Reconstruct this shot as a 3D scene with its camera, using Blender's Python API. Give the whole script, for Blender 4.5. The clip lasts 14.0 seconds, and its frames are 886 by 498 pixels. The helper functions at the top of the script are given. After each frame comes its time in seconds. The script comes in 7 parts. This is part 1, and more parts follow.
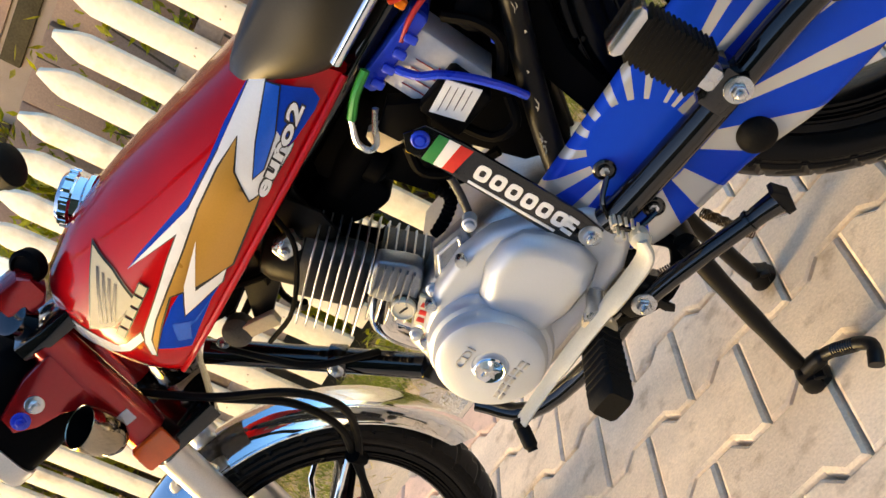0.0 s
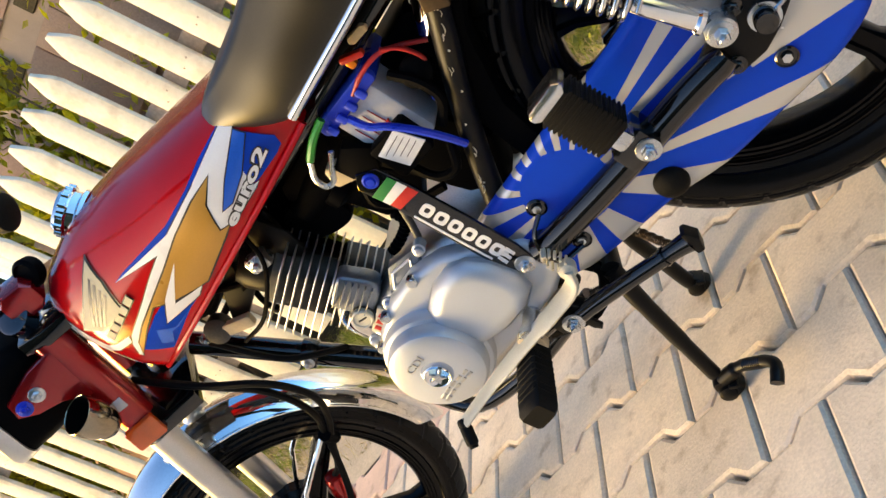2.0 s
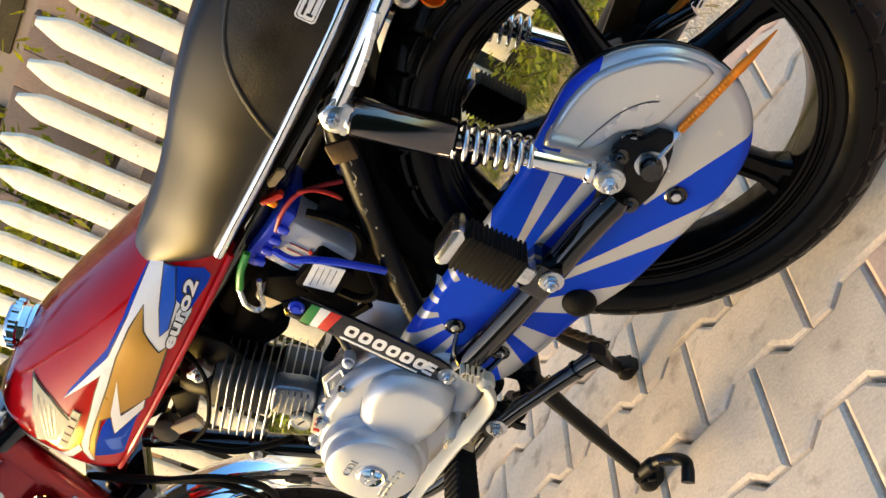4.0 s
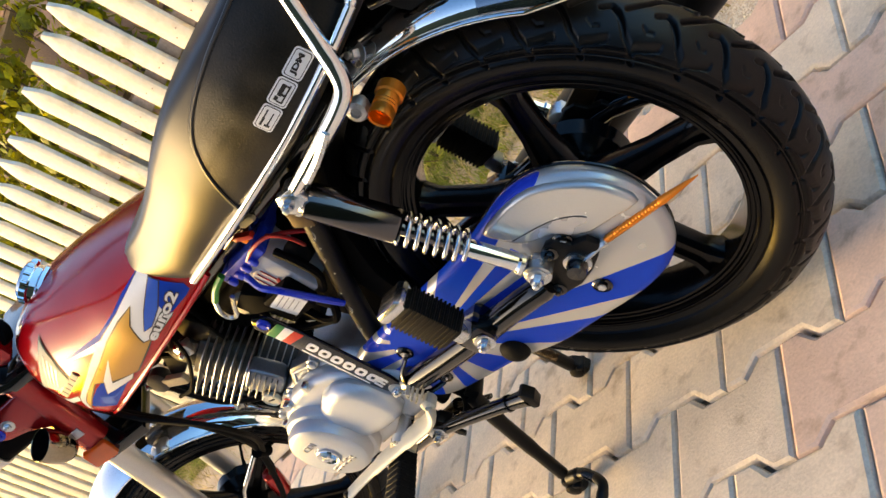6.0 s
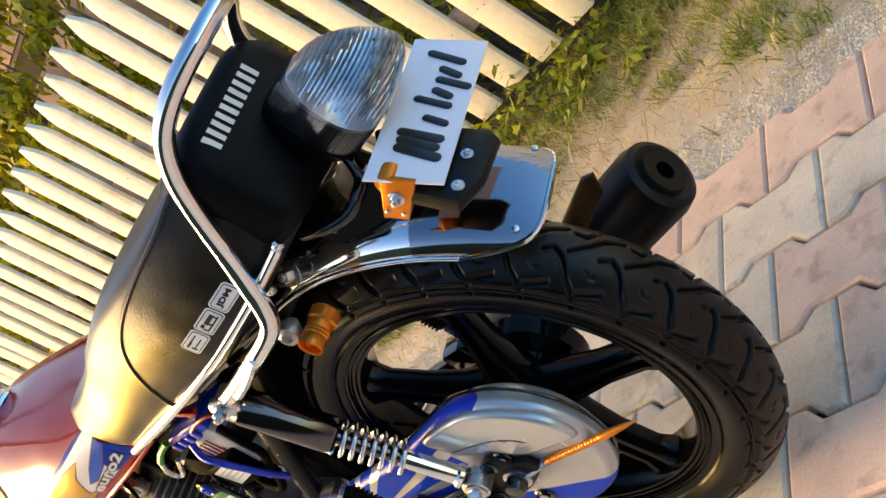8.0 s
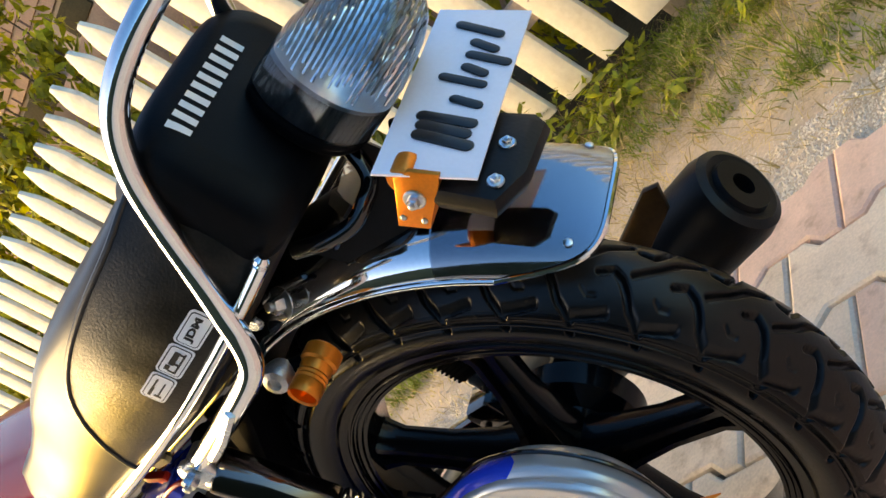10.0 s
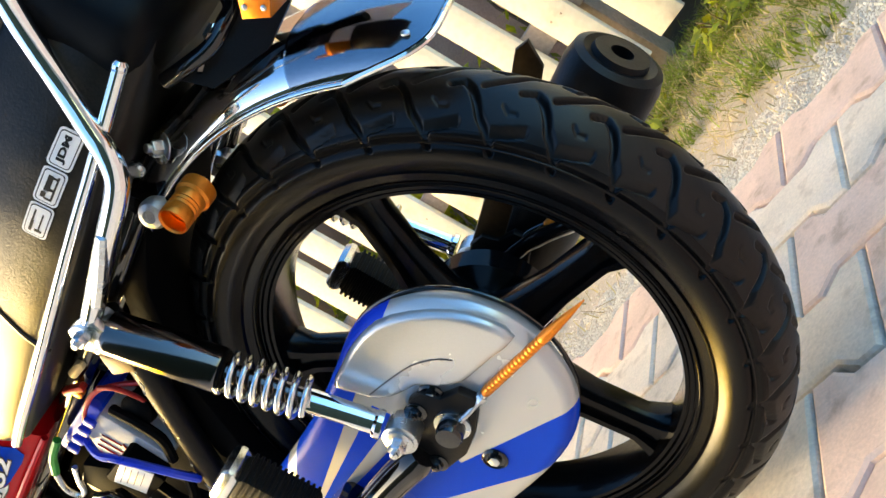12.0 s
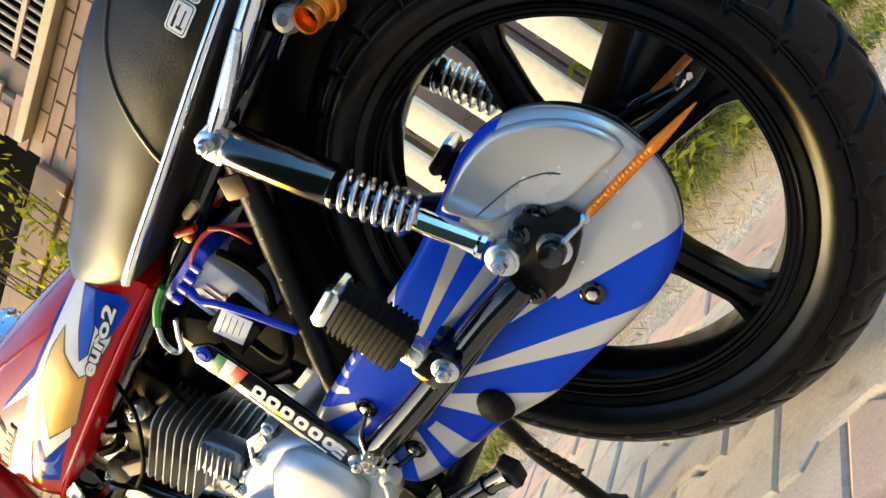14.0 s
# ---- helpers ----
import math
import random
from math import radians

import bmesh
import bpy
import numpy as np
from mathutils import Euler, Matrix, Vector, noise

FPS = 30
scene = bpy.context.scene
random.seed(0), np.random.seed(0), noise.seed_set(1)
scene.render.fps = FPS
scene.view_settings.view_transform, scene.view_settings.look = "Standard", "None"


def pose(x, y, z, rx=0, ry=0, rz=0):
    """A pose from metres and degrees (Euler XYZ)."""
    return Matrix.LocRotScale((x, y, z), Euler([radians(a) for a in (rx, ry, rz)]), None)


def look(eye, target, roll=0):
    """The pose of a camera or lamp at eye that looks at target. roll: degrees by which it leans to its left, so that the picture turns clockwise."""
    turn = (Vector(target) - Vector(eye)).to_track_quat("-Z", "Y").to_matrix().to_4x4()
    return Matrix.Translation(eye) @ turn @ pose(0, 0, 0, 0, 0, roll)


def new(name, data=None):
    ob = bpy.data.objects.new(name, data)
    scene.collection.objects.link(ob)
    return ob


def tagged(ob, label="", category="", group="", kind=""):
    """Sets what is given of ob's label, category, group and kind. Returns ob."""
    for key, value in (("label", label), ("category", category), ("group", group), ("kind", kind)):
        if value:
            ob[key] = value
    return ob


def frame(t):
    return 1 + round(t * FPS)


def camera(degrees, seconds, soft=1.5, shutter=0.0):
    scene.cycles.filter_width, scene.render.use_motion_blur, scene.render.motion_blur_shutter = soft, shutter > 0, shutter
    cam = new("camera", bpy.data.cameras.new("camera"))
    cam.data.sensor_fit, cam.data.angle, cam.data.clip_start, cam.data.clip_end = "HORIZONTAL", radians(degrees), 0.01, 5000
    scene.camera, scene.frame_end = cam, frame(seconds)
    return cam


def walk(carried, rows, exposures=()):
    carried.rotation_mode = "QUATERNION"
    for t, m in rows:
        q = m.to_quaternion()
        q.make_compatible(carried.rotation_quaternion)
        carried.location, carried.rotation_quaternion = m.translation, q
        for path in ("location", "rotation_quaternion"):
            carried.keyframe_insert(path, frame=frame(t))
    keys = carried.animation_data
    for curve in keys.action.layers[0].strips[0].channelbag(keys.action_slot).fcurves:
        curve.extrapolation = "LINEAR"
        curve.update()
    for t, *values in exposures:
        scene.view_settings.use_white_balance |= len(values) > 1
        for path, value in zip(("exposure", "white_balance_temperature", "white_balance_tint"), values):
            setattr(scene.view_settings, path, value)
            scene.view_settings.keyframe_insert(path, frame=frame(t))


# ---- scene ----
from mathutils.bvhtree import BVHTree

cam = camera(46.64, 14.0)
EXPOSURE = 2.20  # stops
PATH = [  # seconds, eye, target, roll
    (0.0, (0.1142, -1.0376, 0.7433), (-0.4087, -0.2198, 0.5027), -64.04),
    (0.5, (0.1908, -1.0501, 0.7515), (-0.3458, -0.2427, 0.5061), -63.46),
    (1.0, (0.2391, -1.0668, 0.7596), (-0.3208, -0.2753, 0.5145), -63.59),
    (1.5, (0.2747, -1.0739, 0.7567), (-0.3039, -0.2974, 0.5072), -63.84),
    (2.0, (0.3079, -1.0647, 0.7552), (-0.2764, -0.2948, 0.4989), -64.35),
    (2.5, (0.3387, -1.0450, 0.7514), (-0.2405, -0.2726, 0.4908), -65.04),
    (3.0, (0.3763, -1.0192, 0.7414), (-0.1932, -0.2399, 0.4798), -66.14),
    (3.5, (0.4099, -0.9998, 0.7388), (-0.1635, -0.2226, 0.4797), -66.58),
    (4.0, (0.4924, -1.0166, 0.7566), (-0.0945, -0.2504, 0.4947), -65.86),
    (4.2, (0.5271, -1.0279, 0.7669), (-0.0651, -0.2677, 0.4999), -65.53),
    (6.3, (0.8323, -0.8461, 0.7976), (0.0951, -0.2337, 0.5120), -63.51),
    (6.5, (0.8505, -0.8265, 0.8004), (0.1062, -0.2221, 0.5165), -63.69),
    (7.0, (0.8982, -0.7672, 0.8136), (0.1430, -0.1777, 0.5268), -62.60),
    (7.5, (0.9398, -0.7061, 0.8214), (0.1900, -0.1076, 0.5392), -61.36),
    (7.7, (0.9559, -0.6823, 0.8252), (0.2091, -0.0787, 0.5461), -61.19),
    (9.8, (0.7212, -0.4834, 0.7518), (0.0117, 0.1775, 0.5072), -60.19),
    (10.0, (0.7657, -0.5411, 0.7569), (0.0462, 0.1133, 0.5245), -59.85),
    (10.2, (0.7660, -0.5770, 0.7640), (0.0565, 0.0860, 0.5255), -59.80),
    (10.5, (0.7761, -0.6490, 0.7780), (0.0926, 0.0371, 0.5288), -60.04),
    (11.0, (0.7533, -0.6806, 0.7449), (0.0956, 0.0278, 0.4889), -59.05),
    (11.5, (0.7209, -0.6820, 0.6004), (0.0713, 0.0495, 0.3934), -59.65),
    (12.0, (0.6940, -0.7061, 0.4847), (0.0451, 0.0490, 0.3907), -60.42),
    (12.5, (0.6604, -0.7591, 0.4222), (0.0402, 0.0251, 0.4036), -59.92),
    (13.0, (0.6130, -0.8137, 0.4111), (0.0197, -0.0088, 0.4140), -58.74),
    (13.5, (0.5702, -0.8508, 0.4032), (-0.0304, -0.0512, 0.4095), -57.47),
    (14.0, (0.5476, -0.8706, 0.3955), (-0.0757, -0.0886, 0.4010), -56.44),
]
walk(cam, [(t, look(eye, target, roll)) for t, eye, target, roll in PATH], [(0.0, EXPOSURE - 0.33, 8350, 11), (4.5, EXPOSURE - 0.31, 8300, 9), (6.5, EXPOSURE - 0.38, 9100, 13), (8.0, EXPOSURE - 0.38, 9100, 13), (10.0, EXPOSURE - 0.39, 8700, 10), (10.5, EXPOSURE - 0.38, 8600, 10), (11.3, EXPOSURE - 0.08, 8250, 4), (12.1, EXPOSURE + 0.18, 7900, 4), (13.0, EXPOSURE - 0.02, 7600, 3), (14.0, EXPOSURE - 0.20, 7400, 3)])
# ---- end of path ----

# ---- light ----
world = bpy.data.worlds.new("sky")
scene.world = world
world.use_nodes = True
wn = world.node_tree.nodes
sky = wn.new("ShaderNodeTexSky")
sky.sky_type = "NISHITA"
sky.sun_disc = False
sky.ozone_density = 2.0
sky.dust_density = 2.2
SUN_FROM = Vector((-0.92, -0.33, 0.255)).normalized()  # towards the sun
sky.sun_elevation = math.asin(SUN_FROM.z)
sky.sun_rotation = math.atan2(SUN_FROM.x, SUN_FROM.y)
wn["Background"].inputs["Strength"].default_value = 0.15
deep = wn.new("ShaderNodeHueSaturation")  # a clear evening sky
deep.inputs["Saturation"].default_value = 1.35
deep.inputs["Hue"].default_value = 0.508
world.node_tree.links.new(sky.outputs[0], deep.inputs["Color"])
world.node_tree.links.new(deep.outputs[0], wn["Background"].inputs["Color"])
sun = new("sun", bpy.data.lights.new("sun", "SUN"))
sun.data.energy, sun.data.angle, sun.data.color = 0.66, radians(22), (1.0, 0.79, 0.53)
sun.matrix_world = look(SUN_FROM * 20, (0, 0, 0))


# ---- materials ----
def mat(name, color, rough=0.5, metal=0.0, vary=0.12, fine=180.0, coarse=14.0, bump=0.0, coat=0.0, rvar=0.12, other=None, mix=0.5, random_tint=0.0, spec=0.5, speck=0.0, speck_scale=70.0):
    m = bpy.data.materials.new(name)
    m.use_nodes = True
    n, l = m.node_tree.nodes, m.node_tree.links
    b = n["Principled BSDF"]
    b.inputs["Metallic"].default_value = metal
    b.inputs["Coat Weight"].default_value = coat
    b.inputs["Coat Roughness"].default_value = 0.04
    b.inputs["Specular IOR Level"].default_value = spec
    co = n.new("ShaderNodeTexCoord")
    n1, n2 = n.new("ShaderNodeTexNoise"), n.new("ShaderNodeTexNoise")
    for t, s in ((n1, fine), (n2, coarse)):
        t.inputs["Scale"].default_value = s
        t.inputs["Detail"].default_value = 4.0
        l.new(co.outputs["Object"], t.inputs["Vector"])
    if random_tint:
        info = n.new("ShaderNodeObjectInfo")
        add = n.new("ShaderNodeVectorMath")
        add.operation = "ADD"
        mul = n.new("ShaderNodeMath")
        mul.operation = "MULTIPLY"
        mul.inputs[1].default_value = 37.0
        l.new(info.outputs["Random"], mul.inputs[0])
        l.new(co.outputs["Object"], add.inputs[0])
        l.new(mul.outputs[0], add.inputs[1])
        for t in (n1, n2):
            l.new(add.outputs[0], t.inputs["Vector"])
    blend = n.new("ShaderNodeMix")
    blend.data_type = "FLOAT"
    blend.inputs[0].default_value = mix
    l.new(n1.outputs[0], blend.inputs[2])
    l.new(n2.outputs[0], blend.inputs[3])
    ramp = n.new("ShaderNodeValToRGB")
    ramp.color_ramp.elements[0].position, ramp.color_ramp.elements[1].position = 0.32, 0.68
    lo = [c * (1 - vary) for c in color]
    hi = [min(1.0, c * (1 + vary)) for c in (other or color)]
    ramp.color_ramp.elements[0].color, ramp.color_ramp.elements[1].color = (*lo, 1), (*hi, 1)
    l.new(blend.outputs[0], ramp.inputs[0])
    out = ramp.outputs[0]
    if random_tint:
        hsv = n.new("ShaderNodeHueSaturation")
        mr = n.new("ShaderNodeMapRange")
        mr.inputs[3].default_value, mr.inputs[4].default_value = 1 - random_tint, 1 + random_tint
        l.new(info.outputs["Random"], mr.inputs[0])
        l.new(mr.outputs[0], hsv.inputs["Value"])
        l.new(out, hsv.inputs["Color"])
        out = hsv.outputs[0]
    if speck:
        n3, r3, dk = n.new("ShaderNodeTexNoise"), n.new("ShaderNodeMapRange"), n.new("ShaderNodeMix")
        n3.inputs["Scale"].default_value, n3.inputs["Detail"].default_value = speck_scale, 6.0
        l.new(n1.inputs["Vector"].links[0].from_socket, n3.inputs["Vector"])
        r3.inputs[1].default_value, r3.inputs[2].default_value, r3.inputs[4].default_value = 0.57, 0.72, speck
        l.new(n3.outputs[0], r3.inputs[0])
        dk.data_type, dk.blend_type = "RGBA", "MULTIPLY"
        dk.inputs[7].default_value = (0.42, 0.33, 0.24, 1)
        l.new(r3.outputs[0], dk.inputs[0])
        l.new(out, dk.inputs[6])
        out = dk.outputs[2]
    l.new(out, b.inputs["Base Color"])
    rr = n.new("ShaderNodeMapRange")
    rr.inputs[3].default_value, rr.inputs[4].default_value = max(0.02, rough - rvar), min(1.0, rough + rvar)
    l.new(n2.outputs[0], rr.inputs[0])
    l.new(rr.outputs[0], b.inputs["Roughness"])
    if bump:
        bp = n.new("ShaderNodeBump")
        bp.inputs["Strength"].default_value = bump
        bp.inputs["Distance"].default_value = 0.002
        l.new(n1.outputs[0], bp.inputs["Height"])
        l.new(bp.outputs[0], b.inputs["Normal"])
    return m


RED = mat("red_paint", (0.46, 0.004, 0.008), 0.13, 0.0, 0.08, 900, 6, coat=0.0, rvar=0.03, spec=0.30)
DARKRED = mat("dark_red_paint", (0.36, 0.007, 0.011), 0.22, 0.55, 0.1, 700, 8, coat=0.8, rvar=0.05)
CHROME = mat("chrome", (0.86, 0.87, 0.88), 0.06, 1.0, 0.05, 300, 9, rvar=0.04)
SPRING = mat("bright_spring_steel", (0.74, 0.75, 0.76), 0.22, 1.0, 0.08, 300, 20, rvar=0.05)
STEEL = mat("zinc_steel", (0.62, 0.65, 0.68), 0.28, 1.0, 0.15, 400, 30, rvar=0.1)
ALLOY = mat("cast_aluminium", (0.50, 0.50, 0.50), 0.36, 0.9, 0.22, 500, 30, bump=0.25)
BACKDROP_PAINT = mat("dark_green_backdrop_paint", (0.045, 0.055, 0.035), 0.8, 0.0, 0.35, 30, 1.5, bump=0.4, spec=0.2)
ALLOY_DARK = mat("dark_aluminium", (0.07, 0.07, 0.072), 0.5, 0.6, 0.3, 400, 25, bump=0.25)
CASTING = mat("blue_grey_casting", (0.24, 0.27, 0.32), 0.34, 0.75, 0.2, 500, 30, bump=0.15)
SILVER = mat("silver_engine_paint", (0.54, 0.585, 0.65), 0.36, 0.35, 0.06, 900, 12, bump=0.05, coat=0.15)
DARK_CHROME = mat("smoked_chrome", (0.13, 0.118, 0.118), 0.11, 1.0, 0.08, 300, 9, rvar=0.03)
BARREL = mat("brassy_dark_chrome", (0.34, 0.29, 0.22), 0.12, 1.0, 0.1, 300, 9, rvar=0.04)
CASE_SILVER = mat("silver_paint", (0.53, 0.545, 0.56), 0.24, 0.5, 0.05, 900, 9, coat=0.7)
FORK = mat("brushed_fork_aluminium", (0.60, 0.61, 0.62), 0.32, 0.85, 0.1, 500, 15)
BLACK = mat("black_gloss_paint", (0.004, 0.004, 0.0045), 0.10, 0.0, 0.3, 300, 14, coat=0.6, rvar=0.05, spec=0.4)
WHEEL_BLACK = mat("black_wheel_paint", (0.0025, 0.0025, 0.003), 0.15, 0.0, 0.3, 300, 14, rvar=0.05, spec=0.15)
SILVERED = mat("silvered_reflector", (0.88, 0.89, 0.91), 0.22, 0.55, 0.08, 200, 60)
BLACK_SATIN = mat("black_satin_paint", (0.004, 0.004, 0.0045), 0.42, 0.0, 0.3, 300, 20, bump=0.1, spec=0.2)
PLASTIC = mat("black_plastic", (0.0024, 0.0024, 0.0028), 0.6, 0.0, 0.3, 500, 25, bump=0.12, spec=0.03)
RUBBER = mat("tyre_rubber", (0.003, 0.0033, 0.004), 0.24, 0.0, 0.35, 260, 20, bump=0.05, rvar=0.08, spec=0.17)
RUBBER_MATT = mat("peg_rubber", (0.004, 0.004, 0.004), 0.6, 0.0, 0.3, 300, 30, bump=0.2, spec=0.12)
# sky sheen of the tread put into a slightly paler, glossier rubber
TREAD = mat("tread_sheen_rubber", (0.0034, 0.0037, 0.0042), 0.33, 0.0, 0.35, 260, 20, bump=0.08, rvar=0.1, spec=0.28)
VINYL = mat("seat_vinyl", (0.010, 0.0098, 0.009), 0.35, 0.0, 0.25, 420, 9, bump=0.06, rvar=0.08, spec=0.25)
VINYL_PANEL = mat("seat_side_vinyl", (0.012, 0.0100, 0.0075), 0.36, 0.0, 0.6, 420, 22, bump=0.18, rvar=0.18, spec=0.26)
COWL = mat("black_cowl", (0.0022, 0.0024, 0.003), 0.45, 0.0, 0.3, 600, 20, bump=0.1, spec=0.1)
PIPING = mat("black_piping", (0.006, 0.006, 0.006), 0.35)
GOLD = mat("gold_sticker", (0.46, 0.24, 0.045), 0.3, 0.2, 0.08, 500, 10, coat=0.2)
WHITE = mat("white_sticker", (0.78, 0.79, 0.80), 0.3, 0.0, 0.04, 500, 20, coat=0.2)
BLUE = mat("blue_sticker", (0.0002, 0.045, 0.42), 0.16, 0.0, 0.12, 500, 10, coat=0.0, spec=0.08)
LIGHTBLUE = mat("light_blue_sticker", (0.001, 0.095, 0.56), 0.26, 0.0, 0.1, 500, 10, coat=0.2)
INK = mat("black_ink", (0.008, 0.008, 0.009), 0.35, 0.0, 0.2)
GREEN = mat("green_sticker", (0.01, 0.20, 0.05), 0.35)
REDINK = mat("red_sticker", (0.55, 0.02, 0.015), 0.35)
EMBLEM = mat("cream_emblem", (0.52, 0.48, 0.35), 0.50, 0.0, 0.08, spec=0.15)
ORANGE = mat("orange_anodised", (0.80, 0.23, 0.022), 0.32, 0.6, 0.1, 400, 30, rvar=0.08)
AMBER = mat("amber_reflector", (0.70, 0.10, 0.01), 0.15, 0.0, 0.1, 600, 60, coat=1.0)
PLATE = mat("white_plate", (0.94, 0.90, 0.97), 0.3, 0.0, 0.03, 300, 10)
BLUEPL = mat("blue_plastic", (0.0005, 0.035, 0.55), 0.28, 0.0, 0.1, 300, 20)
LABEL = mat("grey_label", (0.55, 0.56, 0.60), 0.45, 0.0, 0.08, 200, 20)
REDWIRE = mat("red_wire", (0.35, 0.01, 0.01), 0.35)
GREENWIRE = mat("green_wire", (0.01, 0.25, 0.03), 0.35)
BEIGE = mat("beige_plastic", (0.55, 0.45, 0.30), 0.45)
REDALU = mat("red_anodised", (0.55, 0.015, 0.015), 0.25, 0.4, 0.1, 300, 20, coat=0.5)
CASTWHITE = mat("pale_cast_lever", (0.60, 0.57, 0.47), 0.45, 0.1, 0.1, 500, 30)
BURNT = mat("burnt_brass", (0.05, 0.03, 0.014), 0.4, 0.6, 0.3)
PAINTED_WOOD = mat("cream_painted_wood", (0.80, 0.74, 0.62), 0.6, 0.0, 0.06, 60, 5, bump=0.5, other=(0.86, 0.81, 0.70), random_tint=0.05, speck=0.45, speck_scale=9)
RAIL_WOOD = mat("weathered_rail_wood", (0.42, 0.33, 0.26), 0.75, 0.0, 0.25, 90, 8, bump=0.6)
PAVER_CREAM = mat("cream_concrete", (0.74, 0.618, 0.485), 0.88, 0.0, 0.19, 230, 11, bump=0.3, spec=0.25, random_tint=0.09, mix=0.55, speck=0.5, speck_scale=26)
PAVER_PINK = mat("pink_concrete", (0.75, 0.535, 0.42), 0.88, 0.0, 0.17, 230, 11, bump=0.3, spec=0.25, random_tint=0.07, mix=0.6, speck=0.45, speck_scale=26)
SAND = mat("joint_sand", (0.26, 0.21, 0.16), 0.95, 0.0, 0.2, 400, 12, bump=0.8)
DIRT = mat("dry_dirt", (0.62, 0.50, 0.36), 0.95, 0.0, 0.28, 160, 5, bump=1.0, mix=0.55)
GRAVEL = mat("pale_grit", (0.78, 0.68, 0.55), 0.9, 0.0, 0.3, 300, 20, bump=0.8)
BRICK = mat("pink_brick", (0.43, 0.275, 0.21), 0.85, 0.0, 0.2, 120, 10, bump=0.6, random_tint=0.18)
MORTAR = mat("mortar", (0.36, 0.275, 0.22), 0.9, 0.0, 0.15, 200, 10, bump=0.6)
CONCRETE = mat("brown_block", (0.31, 0.21, 0.16), 0.85, 0.0, 0.2, 120, 6, bump=0.5)
LEDGE = mat("sandstone_ledge", (0.52, 0.42, 0.29), 0.8, 0.0, 0.15, 120, 8, bump=0.4)
DARK = mat("dark_interior", (0.0035, 0.0032, 0.003), 0.8, spec=0.02)
# soil of the garden bed; also colours the shade band on the house
SOIL_AND_SHADE = mat("soil_and_wall_shade", (0.07, 0.058, 0.035), 0.95, 0.0, 0.35, 90, 7, bump=1.0, spec=0.1)
BARK = mat("shrub_bark", (0.12, 0.08, 0.05), 0.9, 0.0, 0.3, 120, 12, bump=0.6)


def leaf_mat(name, a, b):
    m = mat(name, a, 0.5, 0.0, 0.15, 60, 9, other=b)
    n, l = m.node_tree.nodes, m.node_tree.links
    geo, hsv, mr = n.new("ShaderNodeNewGeometry"), n.new("ShaderNodeHueSaturation"), n.new("ShaderNodeMapRange")
    mr.inputs[3].default_value, mr.inputs[4].default_value = 0.55, 1.5
    l.new(geo.outputs["Random Per Island"], mr.inputs[0])
    l.new(mr.outputs[0], hsv.inputs["Value"])
    bs = n["Principled BSDF"]
    l.new(bs.inputs["Base Color"].links[0].from_socket, hsv.inputs["Color"])
    l.new(hsv.outputs[0], bs.inputs["Base Color"])
    tr, mx = n.new("ShaderNodeBsdfTranslucent"), n.new("ShaderNodeMixShader")
    mx.inputs[0].default_value = 0.4
    l.new(hsv.outputs[0], tr.inputs["Color"])
    l.new(bs.outputs[0], mx.inputs[1])
    l.new(tr.outputs[0], mx.inputs[2])
    l.new(mx.outputs[0], n["Material Output"].inputs["Surface"])
    return m


LEAF = leaf_mat("shrub_leaves", (0.16, 0.19, 0.010), (0.52, 0.46, 0.015))
GRASS = leaf_mat("green_grass", (0.13, 0.20, 0.02), (0.30, 0.34, 0.04))
DRYGRASS = leaf_mat("dry_grass", (0.44, 0.34, 0.15), (0.58, 0.46, 0.22))
WEED = leaf_mat("weed_leaves", (0.08, 0.17, 0.02), (0.42, 0.40, 0.02))


def glass_mat(name, color, rough=0.03):
    m = bpy.data.materials.new(name)
    m.use_nodes = True
    b = m.node_tree.nodes["Principled BSDF"]
    b.inputs["Base Color"].default_value = (*color, 1)
    b.inputs["Roughness"].default_value = rough
    b.inputs["Transmission Weight"].default_value = 1.0
    b.inputs["IOR"].default_value = 1.45
    return m


LENS = glass_mat("clear_lens", (0.93, 0.95, 0.97), 0.02)
SMOKE = glass_mat("smoked_film", (0.33, 0.34, 0.38), 0.02)


